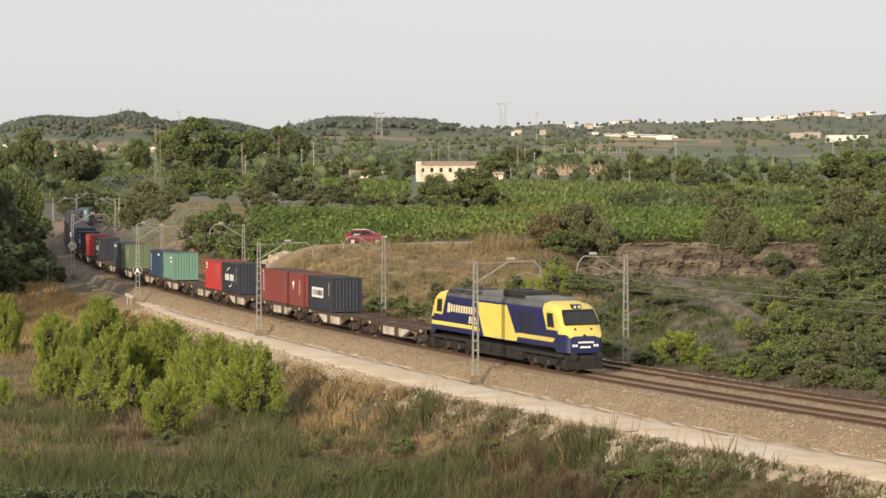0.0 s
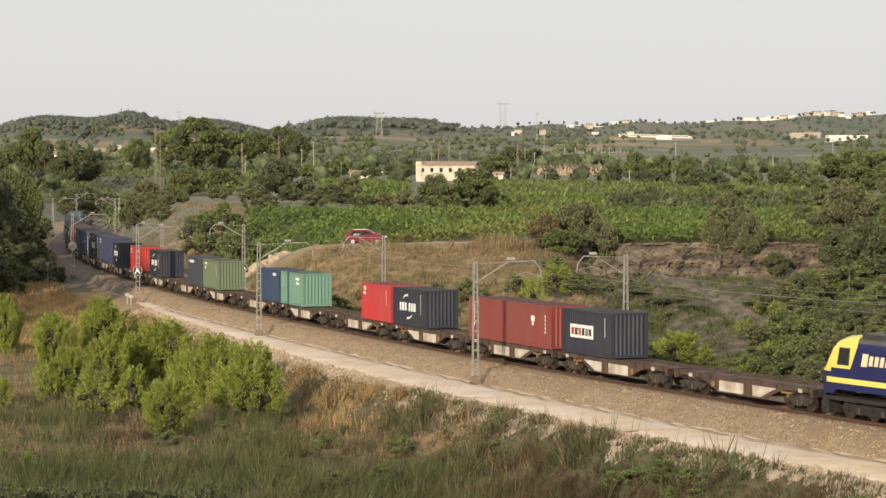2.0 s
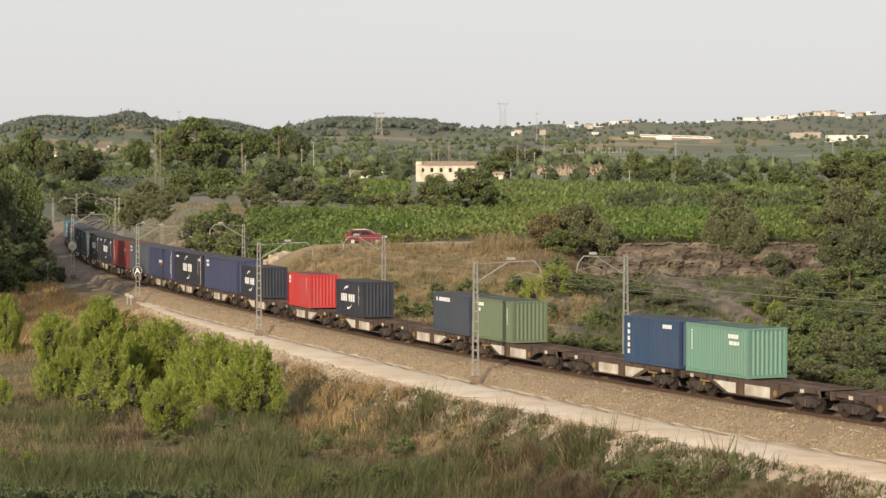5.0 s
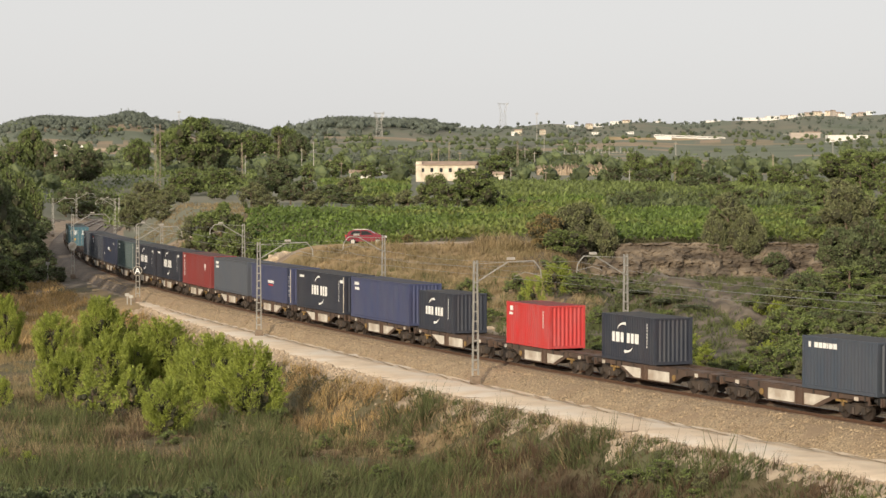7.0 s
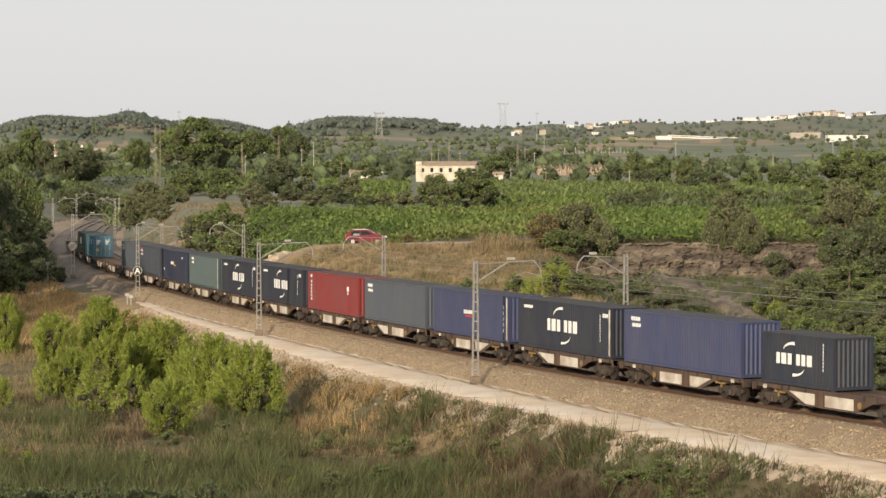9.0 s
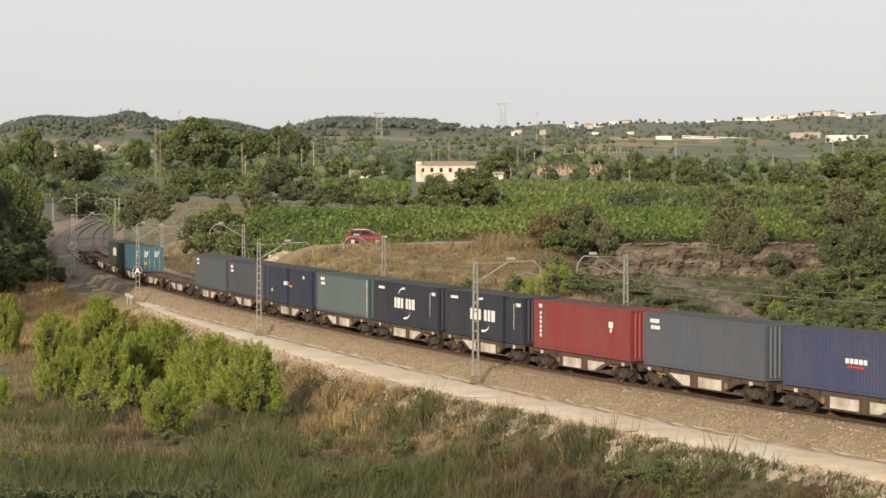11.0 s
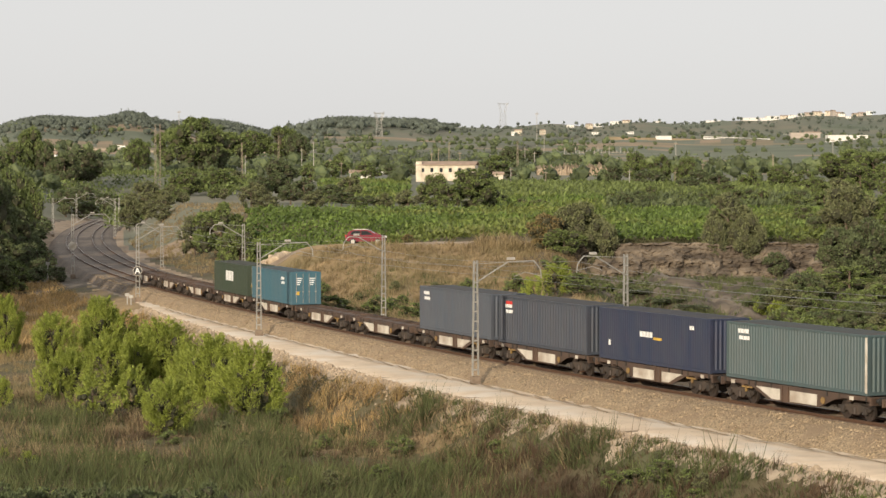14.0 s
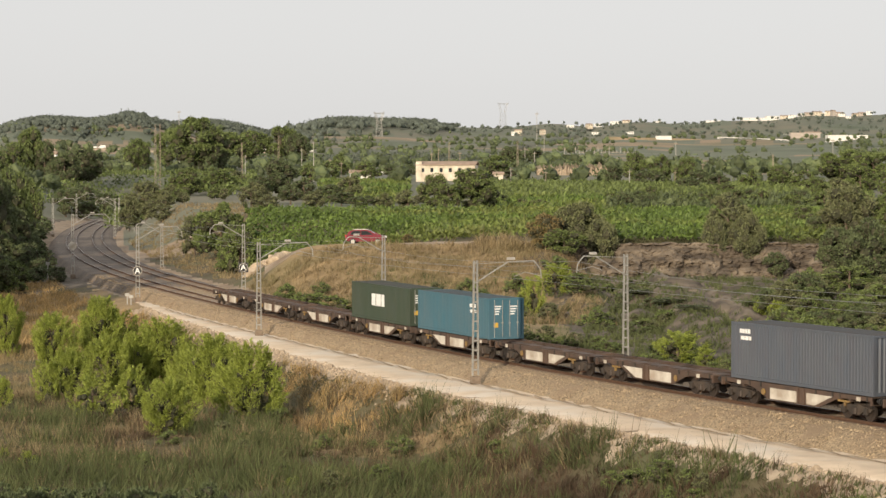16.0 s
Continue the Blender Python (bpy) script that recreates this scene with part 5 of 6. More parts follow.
    # orchard trees and pines across the plain
    grow(("broad", 340, 34, 60, 660), ("broad", 385, 32, 60, 640), ("dark", 300, 15, 50, 640), ("broad", 430, 25, 60, 630), ("dark", 455, 5, 50, 600), ("dark", 365, 5, 60, 600), ("broad", 545, 2, 50, 560), ("dark", 490, -4, 60, 560), ("broad", 595, 10, 60, 600), ("broad", 640, 0, 60, 560), ("umb", 705, 40, 100, 600), ("umb", 760, 36, 90, 580), ("broad", 740, 10, 80, 520), ("olive", 690, -12, 70, 480), ("broad", 660, -10, 50, 480), ("broad", 790, 5, 60, 480), ("dark", 430, -10, 60, 540), ("broad", 500, -22, 60, 480), ("umb", -440, 95, 110, 900), ("umb", -480, 78, 80, 950))
    grow(("dark", -405, 70, 70, 920), ("umb", -540, 56, 56, 860), ("dark", -640, 46, 90, 800), ("dark", -670, 36, 60, 780), ("broad", -730, 84, 62, 820), ("dark", -705, 60, 50, 820), ("broad", -760, 52, 70, 700), ("broad", -800, 40, 70, 650), ("umb", -380, 70, 80, 1150), ("umb", -340, 72, 80, 1200), ("umb", -285, 78, 70, 1200), ("dark", -255, 72, 60, 1180), ("dark", -420, 62, 60, 900), ("umb", 96, 26, 62, 830), ("dark", 122, 2, 46, 780), ("broad", -134, 16, 56, 800), ("dark", -88, 12, 44, 800), ("broad", -210, 18, 60, 760), ("dark", -64, 14, 50, 812), ("broad", -185, 30, 50, 850))
    grow(("broad", -235, 14, 46, 770), ("olive", 84, 2, 40, 800), ("dark", 260, 25, 60, 1100), ("dark", 210, 30, 50, 1300), ("dark", 160, 42, 50, 1300), ("dark", 120, 45, 60, 1200))
    r = random.Random(12)

    def scatter(n, c0, c1, d0, d1, h0, h1, kinds, near=False):
        for i in range(n):
            D = r.uniform(d0, d1)
            c = r.uniform(c0(D), c1(D))
            x = c / F * D
            gz = float(ground_z(np.array([x]), np.array([D]))[0])
            s, lat = (float(v[0]) for v in to_track([x], [D]))
            if (lat > path_edge(s) - 2.2) if near else (lat < 10.5):
                continue
            if abs(x - 22.5) < 3.2 and 172 < D < 240:
                continue
            h = r.uniform(h0, h1)
            plant(r.choice(kinds), c, (gz + h - EYE[2]) * F / D, h * r.uniform(1.1, 1.6) * F / D, D, r.randrange(99))
    scatter(60, lambda D: np.interp(D, (140, 200, 245), (590, 585, 640)), lambda D: 800, 142, 244, 1.3, 3.0, ("shrub", "broad", "shrub", "olive", "shrub", "dark"))
    scatter(14, lambda D: 520, lambda D: 610, 150, 200, 1.0, 2.0, ("shrub", "shrub", "pine", "olive"))
    scatter(26, lambda D: -330, lambda D: 250, 196, 232, 0.8, 1.9, ("shrub", "olive", "broad"))
    scatter(34, lambda D: -300, lambda D: 790, 92, 140, 0.5, 1.3, ("shrub", "olive", "broad", "shrub"), True)
    scatter(20, lambda D: -790, lambda D: -200, 104, 140, 0.5, 1.2, ("shrub", "olive", "pine"), True)
    scatter(40, lambda D: 300, lambda D: 690, 378, 425, 2.4, 3.8, ("dark", "broad", "shrub"))
    scatter(40, lambda D: -640, lambda D: -300, 430, 640, 2.0, 4.5, ("shrub", "dark", "olive", "broad"))
    scatter(44, lambda D: 290, lambda D: 430, 176, 232, 0.5, 1.3, ("dark", "shrub", "dark", "olive"))
    scatter(40, lambda D: 300, lambda D: 790, 92, 112, 0.5, 1.1, ("shrub", "olive", "shrub"), True)
    # low shrubs between the far rail and the slope
    for i in range(64):
        s, lat = r.uniform(-58, 30), r.uniform(9.6, 13.5)
        x, y, _ = (float(v) for v in on_track(s, lat))
        if 20 < s or (abs(x / y * F - 470) < 40 and i % 2):
            continue
        h = r.uniform(0.6, 1.2) * (1.6 if s < -14 else 1.0)
        gz = float(ground_z(np.array([x]), np.array([y]))[0])
        plant(("shrub", "olive", "shrub", "broad")[i % 4], x / y * F, (gz + h - EYE[2]) * F / y, h * 1.6 * F / y, y, i)
    # thicket on the outer side of the curve
    for i in range(90):
        s, lat = r.uniform(125, 340), -r.uniform(6.8, 30)
        x, y, _ = (float(v) for v in on_track(s, lat))
        h = r.uniform(1.5, 4.0) * (0.6 if lat > -10 else 1)
        gz = float(ground_z(np.array([x]), np.array([y]))[0])
        plant(("shrub", "dark", "dark")[i % 3], x / y * F, (gz + h - EYE[2]) * F / y, h * 1.5 * F / y, y, i)
    # a dark hedge hard beside the track
    for i in range(46):
        s, lat = 132 + 4.6 * i + r.uniform(-2, 2), -r.uniform(6.4, 8.6)
        x, y, _ = (float(v) for v in on_track(s, lat))
        h = r.uniform(1.4, 2.6) + 1.6 * min(1.0, (s - 128) / 80)
        gz = float(ground_z(np.array([x]), np.array([y]))[0])
        plant("dark", x / y * F, (gz + h - EYE[2]) * F / y, h * 1.5 * F / y, y, i)
    # tall trees on the near side that shade the curve
    for i, (x, y) in enumerate(((-66, 205), (-72, 222), (-64, 238), (-78, 250), (-70, 268), (-84, 280), (-76, 300), (-90, 262), (-86, 235), (-82, 210), (-92, 300), (-86, 322), (-94, 345), (-84, 340), (-100, 370), (-92, 385), (-104, 400), (-56, 215), (-58, 232), (-60, 252), (-62, 272), (-66, 290), (-70, 312), (-74, 335), (-60, 200), (-54, 198))):
        plant(("dark", "broad")[i % 2], x / y * F, (17 + 2 * (i % 3) - EYE[2]) * F / y, 10.5 * F / y, y, i)
    for i, c in enumerate((-790, -730, -665, -610, -540, -470, -420)):
        plant("dark", c, -548 - 5 * (i % 3), 135, 64 + 2 * (i % 3), i)


build_plants()


def spread(n, c0, c1, d0, d1, r):
    D = np.sqrt(r.uniform(d0 * d0, d1 * d1, n))
    return r.uniform(c0, c1, n) / F * D, D


def grass(name, label, n, area, material, hmin, hmax, test, seed, lean=0.25, width=0.03, per=5):
    r = np.random.default_rng(seed)
    x, y = spread(n, *area, r)
    ok = test(x, y)
    x, y = x[ok], y[ok]
    z = ground_z(x, y)
    m = len(x)
    cen = np.repeat(np.stack([x, y, z - 0.03], 1), per, 0) + r.normal(0, 0.13, (m * per, 3)) * np.array([1, 1, 0])
    d = unit(r.normal(0, lean, (m * per, 3)) * np.array([1, 1, 0.2]) + np.array([0.05, 0, 1]))
    lump = np.clip(0.8 + 0.5 * wob(x, y, 3.2, 1) + 0.25 * wob(x, y, 1.3, 2), 0.25, 1.5)
    sway = np.repeat(np.stack([0.35 * wob(x, y, 4.5, 2), 0.2 * wob(x, y, 6, 0), 0 * x], 1), per, 0)
    d = unit(d + sway)
    hh = np.repeat(r.uniform(hmin, hmax, m) * lump, per) * r.uniform(0.6, 1.1, m * per)
    ob = leaves(name, cen, d, hh, width, material, None, r)
    tagged(ob, label, "grass", kind="stuff")


def build_grass():
    def below(x, y):
        s, lat = to_track(x, y)
        return lat < path_edge(s) - np.interp(s, (-40, -20, 0), (0.5, 0.6, 1.2))

    def zone(x, y, k, lo):
        return wob(x, y, 13, k) + 0.4 * wob(x, y, 4, 2) > lo

    def golden(x, y):
        # dry patch in the middle of the field
        return (((x + 4.0 + 1.2 * wob(x, y, 7, 1)) / 6.5) ** 2 + ((y - 160) / 23) ** 2 < 1 + 0.5 * wob(x, y, 4, 2))

    grass("golden_grass", "golden dry grass patch in the field", 9000, (-330, 120, 134, 190), M["goldstalk"], 0.4, 1.15, lambda x, y: below(x, y) & golden(x, y), 21, 0.4, 0.045)
    grass("green_reeds", "tall green reeds and weeds in the field", 26000, (-800, 800, 86, 150), M["greengrass"], 0.6, 1.8, lambda x, y: below(x, y) & ~golden(x, y) & ((x < 2) | (wob(x, y, 6, 2) > 0.25)) & (zone(x, y, 0, 0.2) | ((y < 124) & (x < 4 + 6 * wob(x, y, 12, 1)) & zone(x, y, 2, -0.7))), 1, 0.45, 0.05)
    grass("dry_grass", "tall tan dry grass in the field", 30000, (-800, 800, 96, 215), M["drystalk"], 0.4, 1.2, lambda x, y: below(x, y) & zone(x, y, 1, -0.35) & (y > 113) & ~((y < 124) & (x < 0) & zone(x, y, 2, -0.5)), 2, 0.4, 0.045)
    grass("withered_weeds", "grey brown withered weeds", 16000, (-800, 800, 86, 160), M["paledry"], 0.3, 1.1, lambda x, y: below(x, y) & zone(x, y, 2, -0.1), 3, 0.4, 0.04)

    grass("short_field_grass", "low brown green grass covering the field", 26000, (-800, 800, 84, 165), M["lowgrass"], 0.15, 0.5, below, 12, 0.6, 0.05, 4)

    grass("tall_weeds", "thin tall seed stalks above the grass", 420, (-300, 780, 92, 140), M["paledry"], 1.3, 2.1, below, 15, 0.12, 0.035, 2)

    grass("russet_weeds", "dark russet withered weeds in the field", 22000, (20, 800, 86, 150), M["russet"], 0.4, 1.1, lambda x, y: below(x, y) & (to_track(x, y)[1] < path_edge(to_track(x, y)[0]) - 3 - 2 * wob(x, y, 4, 0)) & (wob(x, y, 7, 0) > -0.5), 23, 0.45, 0.05)

    def edge(x, y):
        s, lat = to_track(x, y)
        e = path_edge(s)
        return (lat < e - 0.35) & (lat > e - 3.2) & (wob(x, y, 3, 1) > -0.55)
    grass("edge_weeds", "patchy green weeds on the path's stony edge", 24000, (-60, 800, 86, 160), M["greengrass"], 0.2, 0.6, edge, 24, 0.45, 0.055, 5)

    def bank(x, y):
        s, lat = to_track(x, y)
        return (lat > 9) & (y < 252)
    grass("bank_dry_grass", "golden dry grass covering the railway bank", 16000, (-480, 330, 190, 251), M["drystalk"], 0.3, 1.0, lambda x, y: bank(x, y) & (y < 246.5) & ((y > 224) | (wob(x, y, 9, 1) > 0)) & (x < 14), 4, 0.3, 0.07)
    grass("bank_green_grass", "green weeds at the foot of the bank", 6000, (-420, 800, 140, 235), M["greengrass"], 0.4, 1.1, lambda x, y: bank(x, y) & (wob(x, y, 8, 0) > -0.1), 5, 0.4, 0.08)
    grass("golden_reeds", "tall golden dry reeds at the bank's top edge", 520, (60, 180, 242, 248), M["drystalk"], 0.8, 2.0, lambda x, y: wob(x, y, 4, 1) > -0.3, 31, 0.35, 0.08)
    grass("cliff_edge_grass", "brown and green grass on the cliff's top edge", 3200, (190, 800, 242.5, 256), M["lowgrass"], 0.3, 0.9, lambda x, y: x > 11, 32, 0.5, 0.09)
    grass("slope_weeds", "dark straggling weeds on the eroded slope", 8000, (250, 600, 152, 240), M["greengrass"], 0.3, 0.8, lambda x, y: (to_track(x, y)[1] > 10) & (wob(x, y, 6, 2) + 0.4 * wob(x, y, 2.3, 1) > 0.1) & (np.abs(x - 22.5 - 0.06 * (238 - y)) > 2.4), 33, 0.5, 0.09)
    grass("verge_grass", "dry pale verge grass beside the far rail", 3500, (150, 800, 105, 165), M["paledry"], 0.25, 0.7, lambda x, y: (to_track(x, y)[1] > 8.3) & (to_track(x, y)[1] < 11), 6, 0.4, 0.05)
    grass("cutting_dry_grass", "golden dry grass on the inner cutting slope", 6000, (-600, -320, 235, 430), M["drystalk"], 0.4, 1.0, lambda x, y: (to_track(x, y)[1] > 10) & (to_track(x, y)[1] < 30) & (wob(x, y, 8, 1) > -0.3), 8, 0.35, 0.09)
    grass("left_dry_grass", "dry grass on the outer side of the curve", 12000, (-790, -480, 190, 330), M["goldstalk"], 0.35, 1.0, lambda x, y: (to_track(x, y)[1] < -7) & (to_track(x, y)[0] < 135), 7, 0.35, 0.07)


build_grass()


def build_rubble():
    r = np.random.default_rng(9)
    n = 3000
    s = r.uniform(-60, 75, n)
    lat = path_edge(s) - np.abs(r.normal(0, 1, n)) * np.interp(s, (-60, -25, 0), (0.5, 0.6, 1.1)) + 0.1
    x, y, _ = on_track(s, lat)
    z = ground_z(x, y)
    size = r.uniform(0.04, 0.15, n) * np.where(r.random(n) < 0.05, 1.8, 1)
    base = np.array([(1, 0, -0.2), (0, 1, -0.2), (-1, 0, -0.2), (0, -1, -0.2), (0.4, 0.3, 0.7), (-0.4, 0.2, 0.8), (0.0, -0.5, 0.65)])
    tri = np.array([(0, 1, 4), (1, 5, 4), (1, 2, 5), (2, 3, 6), (2, 6, 5), (3, 0, 6), (0, 4, 6), (4, 5, 6)])
    d = base[None] * size[:, None, None] * r.uniform(0.7, 1.3, (n, 7, 3))
    a = r.uniform(0, 6.28, n)
    ca, sa = np.cos(a)[:, None], np.sin(a)[:, None]
    v = np.stack([d[..., 0] * ca - d[..., 1] * sa + x[:, None], d[..., 0] * sa + d[..., 1] * ca + y[:, None], d[..., 2] + z[:, None]], -1).reshape(-1, 3)
    f = (tri[None] + 7 * np.arange(n)[:, None, None]).reshape(-1, 3)
    tagged(link_mesh("embankment_rubble", v, f, M["rock"]), "pale limestone rubble on the embankment slope", "rubble", kind="stuff")


build_rubble()


def build_outcrops():
    """Pale rock beside the vineyard, and a stone terrace on the plain."""
    r = random.Random(6)
    for i in range(24):
        x = -18.6 + r.uniform(-2.4, 2.4)
        y = 257 + r.uniform(-2, 4)
        if i >= 16:
            s, lat = (r.uniform(16, 30), r.uniform(10, 13))
            x, y = (float(v) for v in on_track(s, lat)[:2])
        bm = B()
        bmesh.ops.create_icosphere(bm, subdivisions=2, radius=r.uniform(0.35, 1.0) * (1 if i < 16 else 0.5))
        for v in bm.verts:
            n = noise.noise(v.co * 1.7 + Vector((i, 0, 0)))
            v.co *= 1 + 0.5 * n
            v.co.z *= 0.7
        o = part("boulder", bm, M["rock"])
        o.matrix_basis = pose(x, y, float(ground_z(np.array([x]), np.array([y]))[0]) + 0.1, 0, 0, r.uniform(0, 360))
        tagged(o, "pale weathered limestone boulder on dry ground", "rock", "boulders on the slopes")
    D = 880.0
    xs = np.arange(165, 292, 1.5) / F * D
    gz = ground_z(xs, np.full(len(xs), D))
    rr = np.random.default_rng(2)
    vs = []
    for x, z in zip(xs, gz):
        t = float(z) + 2.6 + rr.normal(0, 0.5)
        vs += [(float(x), D - 1.5 + rr.normal(0, 0.4), float(z) - 1), (float(x), D - 0.5 + rr.normal(0, 0.5), t - 1.2), (float(x), D, t), (float(x), D + 14, t + 1.2)]
    f = [(4 * i + j, 4 * i + 4 + j, 4 * i + 5 + j, 4 * i + 1 + j) for i in range(len(xs) - 1) for j in range(3)]
    idx = [1 if j == 2 else 0 for i in range(len(xs) - 1) for j in range(3)]
    tagged(link_mesh("stone_terrace", vs, f, None, mats=[M["rock"], M["farfield"]], idx=idx), "pale rough stone terrace at a field's edge", "terrace", kind="structure")


build_outcrops()


def build_vines():
    r = np.random.default_rng(21)

    def rows(name, label, ys, c0, c1, per_m, size, height, material):
        cen, sz = [], []
        for y in ys:
            x0, x1 = c0(y) / F * y, c1(y) / F * y
            m = int((x1 - x0) * per_m)
            x = r.uniform(x0, x1, m)
            yy = y + r.normal(0, 0.28, m)
            gz = ground_z(x, yy)
            lump = 0.7 + 0.3 * np.sin(x * 2.1 + y) * np.sin(x * 0.7 + 2 * y)
            cen.append(np.stack([x, yy, gz + 0.25 + (height - 0.4) * lump * r.random(m) ** 0.55], 1))
        cen = np.concatenate(cen)
        d = unit(r.normal(0, 0.8, cen.shape) + np.array([0.25, -0.2, 0.55]))
        ob = leaves(name, cen, d, size * r.uniform(0.7, 1.5, len(cen)), size * r.uniform(0.5, 0.8, len(cen)), material, None, r)
        tagged(ob, label, "vineyard", kind="stuff")

    rows("vineyard", "rows of bright green vines on the terrace", np.arange(261, 362, 3.0), lambda y: np.interp(y, (261, 275, 362), (-300, -345, -350)), lambda y: 150 if y < 0 else 690, 20, 0.5, 1.9, M["vine"])
    rows("vineyard", "bright green vines at the cliff's top edge", np.arange(250.5, 260, 3.0), lambda y: 215, lambda y: 690, 20, 0.5, 1.7, M["vine"])
    rows("orchard_rows", "dark green citrus rows behind the vines", np.arange(374, 450, 5.0), lambda y: 290, lambda y: 720, 9, 0.8, 2.3, M["darkleaf"])
    rows("vineyard", "further green vineyard rows on the plain", np.arange(455, 650, 4.5), lambda y: np.interp(y, (455, 500, 650), (90, 85, 30)), lambda y: 760, 7, 0.85, 1.8, M["leaf"])
    rows("vineyard", "green vineyard rows before the hedge", np.arange(372, 452, 4.0), lambda y: 95, lambda y: 285, 9, 0.8, 1.8, M["vine"])
    rows("vineyard", "green vines before the white houses", np.arange(430, 700, 5.0), lambda y: -220, lambda y: -60, 7, 0.9, 1.6, M["vine"])
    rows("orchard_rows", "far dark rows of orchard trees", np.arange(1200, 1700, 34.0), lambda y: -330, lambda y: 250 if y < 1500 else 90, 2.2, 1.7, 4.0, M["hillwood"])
    rows("orchard_rows", "green orchard rows beyond the railway", np.arange(500, 900, 13.0), lambda y: -720 if y > 620 else -600, lambda y: -330, 7, 0.85, 3.0, M["leaf"])


build_vines()


def build_woods():
    """Far woods on hills and plain, beyond counting."""
    r = np.random.default_rng(33)

    def wood(name, label, spots, material, k=16):
        x, y, h = spots
        n = len(x)
        z = ground_z(x, y)
        nd = unit(r.normal(size=(n * k, 3)))
        rad = np.repeat(h, k)
        cen = np.repeat(np.stack([x, y, z + h * 0.55], 1), k, 0) + nd * rad[:, None] * np.array([0.48, 0.48, 0.42]) * r.uniform(0.55, 1, (n * k, 1))
        d = unit(nd + r.normal(0, 0.6, nd.shape))
        ob = leaves(name, cen, d, rad * r.uniform(0.14, 0.26, n * k), rad * r.uniform(0.10, 0.2, n * k), material, None, r, (np.stack([x, y, z + h * 0.52], 1), h[:, None] * np.array([[0.40, 0.40, 0.38]])))
        tagged(ob, label, "woods", kind="stuff")

    def blob(c, D, sc, sd, n, hmin, hmax):
        cc, dd = r.normal(c, sc, n), r.normal(D, sd, n)
        return cc / F * dd, dd, r.uniform(hmin, hmax, n)

    def join(*bs):
        return [np.concatenate(v) for v in zip(*bs)]

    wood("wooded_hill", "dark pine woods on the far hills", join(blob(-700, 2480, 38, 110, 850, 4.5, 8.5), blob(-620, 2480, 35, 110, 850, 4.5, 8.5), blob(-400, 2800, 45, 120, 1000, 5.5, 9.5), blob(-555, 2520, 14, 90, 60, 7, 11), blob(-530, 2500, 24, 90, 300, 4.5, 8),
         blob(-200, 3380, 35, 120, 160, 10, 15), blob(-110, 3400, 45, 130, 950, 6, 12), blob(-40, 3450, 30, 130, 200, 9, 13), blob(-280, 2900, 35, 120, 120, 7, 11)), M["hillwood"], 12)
    u = r.uniform
    n = 3800
    D = u(900, 3300, n)
    c = u(-790, 790, n)
    X_ = c / F * D
    keep = (np.abs(wob(X_ * 0.3, D, 230, 1) + 0.3 * wob(X_ * 0.5, D, 70, 2) + 0.1) < 0.16) | (wob(X_, D, 330, 0) > 0.75)
    keep &= ~((c > 300) & (c < 700) & (D > 1250) & (D < 2950) & (u(0, 1, n) > 0.08)) & ~((np.abs(c - 8) < 80) & (D < 1000))
    wood("scattered_trees", "scattered dusty trees over the far plain", (c[keep] / F * D[keep], D[keep], u(4, 9, keep.sum())), M["darkleaf"], 18)
    n = 900
    D = u(620, 1300, n)
    c = u(-790, 790, n)
    keep = (wob(c / F * D, D, 120, 2) > 0.35) & ~((np.abs(c - 8) < 80) & (D < 830))
    wood("scattered_trees", "dark trees and hedges across the plain", (c[keep] / F * D[keep], D[keep], u(3, 7, keep.sum())), M["darkleaf"], 28)
    # hedgerows and tree lines lying across the plain
    xs_, ds_, hs_ = [], [], []
    for i in range(46):
        d0 = float(np.exp(u(np.log(880), np.log(3000))))
        c0, ln = u(-800, 760), u(40, 220)
        if 300 < c0 < 700 and 1200 < d0 < 2900 and i % 3:
            continue
        m = int(ln / F * d0 / (2.4 + 0.0012 * d0))
        cc = c0 + ln * r.random(m)
        dd = d0 * (1 + 0.03 * np.sin(cc / 40 + i)) + r.normal(0, 6, m)
        ok = ~((np.abs(cc - 8) < 85) & (dd < 1000))
        xs_.append((cc / F * dd)[ok])
        ds_.append(dd[ok])
        hs_.append(r.uniform(2.5, 6.0, m)[ok])
    wood("hedgerows", "dusty green hedgerows and tree lines across the plain", (np.concatenate(xs_), np.concatenate(ds_), np.concatenate(hs_)), M["darkleaf"], 12)
    n = 520
    D = u(3300, 4300, n)
    c = u(0, 800, n)
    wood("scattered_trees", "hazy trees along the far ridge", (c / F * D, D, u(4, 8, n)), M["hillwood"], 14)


build_woods()


# ---------------------------------------------------------------- car on the terrace road
M["carred"] = mat("red_car_paint", (0.17, 0.006, 0.02), (0.15, 0.006, 0.018), 1.5, 0.25)
M["tyre"] = mat("black_tyre", (0.02, 0.02, 0.02), (0.03, 0.03, 0.03), 3.0, 0.85)
M["cream"] = mat("cream_render_wall", (0.62, 0.54, 0.42), (0.40, 0.34, 0.26), 0.9, 0.9, c3=(0.72, 0.65, 0.53), big=0.5)
M["tileroof"] = mat("faded_clay_tiles", (0.38, 0.28, 0.21), (0.30, 0.22, 0.16), 0.6, 0.9)
M["whitewall"] = mat("whitewashed_wall", (0.74, 0.72, 0.68), (0.66, 0.63, 0.58), 0.4, 0.9)
M["pinkwall"] = mat("ochre_wall", (0.44, 0.38, 0.325), (0.38, 0.33, 0.285), 0.4, 0.9)
M["timber"] = mat("weathered_pole_timber", (0.34, 0.28, 0.21), (0.26, 0.21, 0.16), 1.0, 0.9)
M["asphalt"] = mat("road_dirt", (0.42, 0.34, 0.25), (0.34, 0.27, 0.19), 0.5, 0.95, bump=0.3)


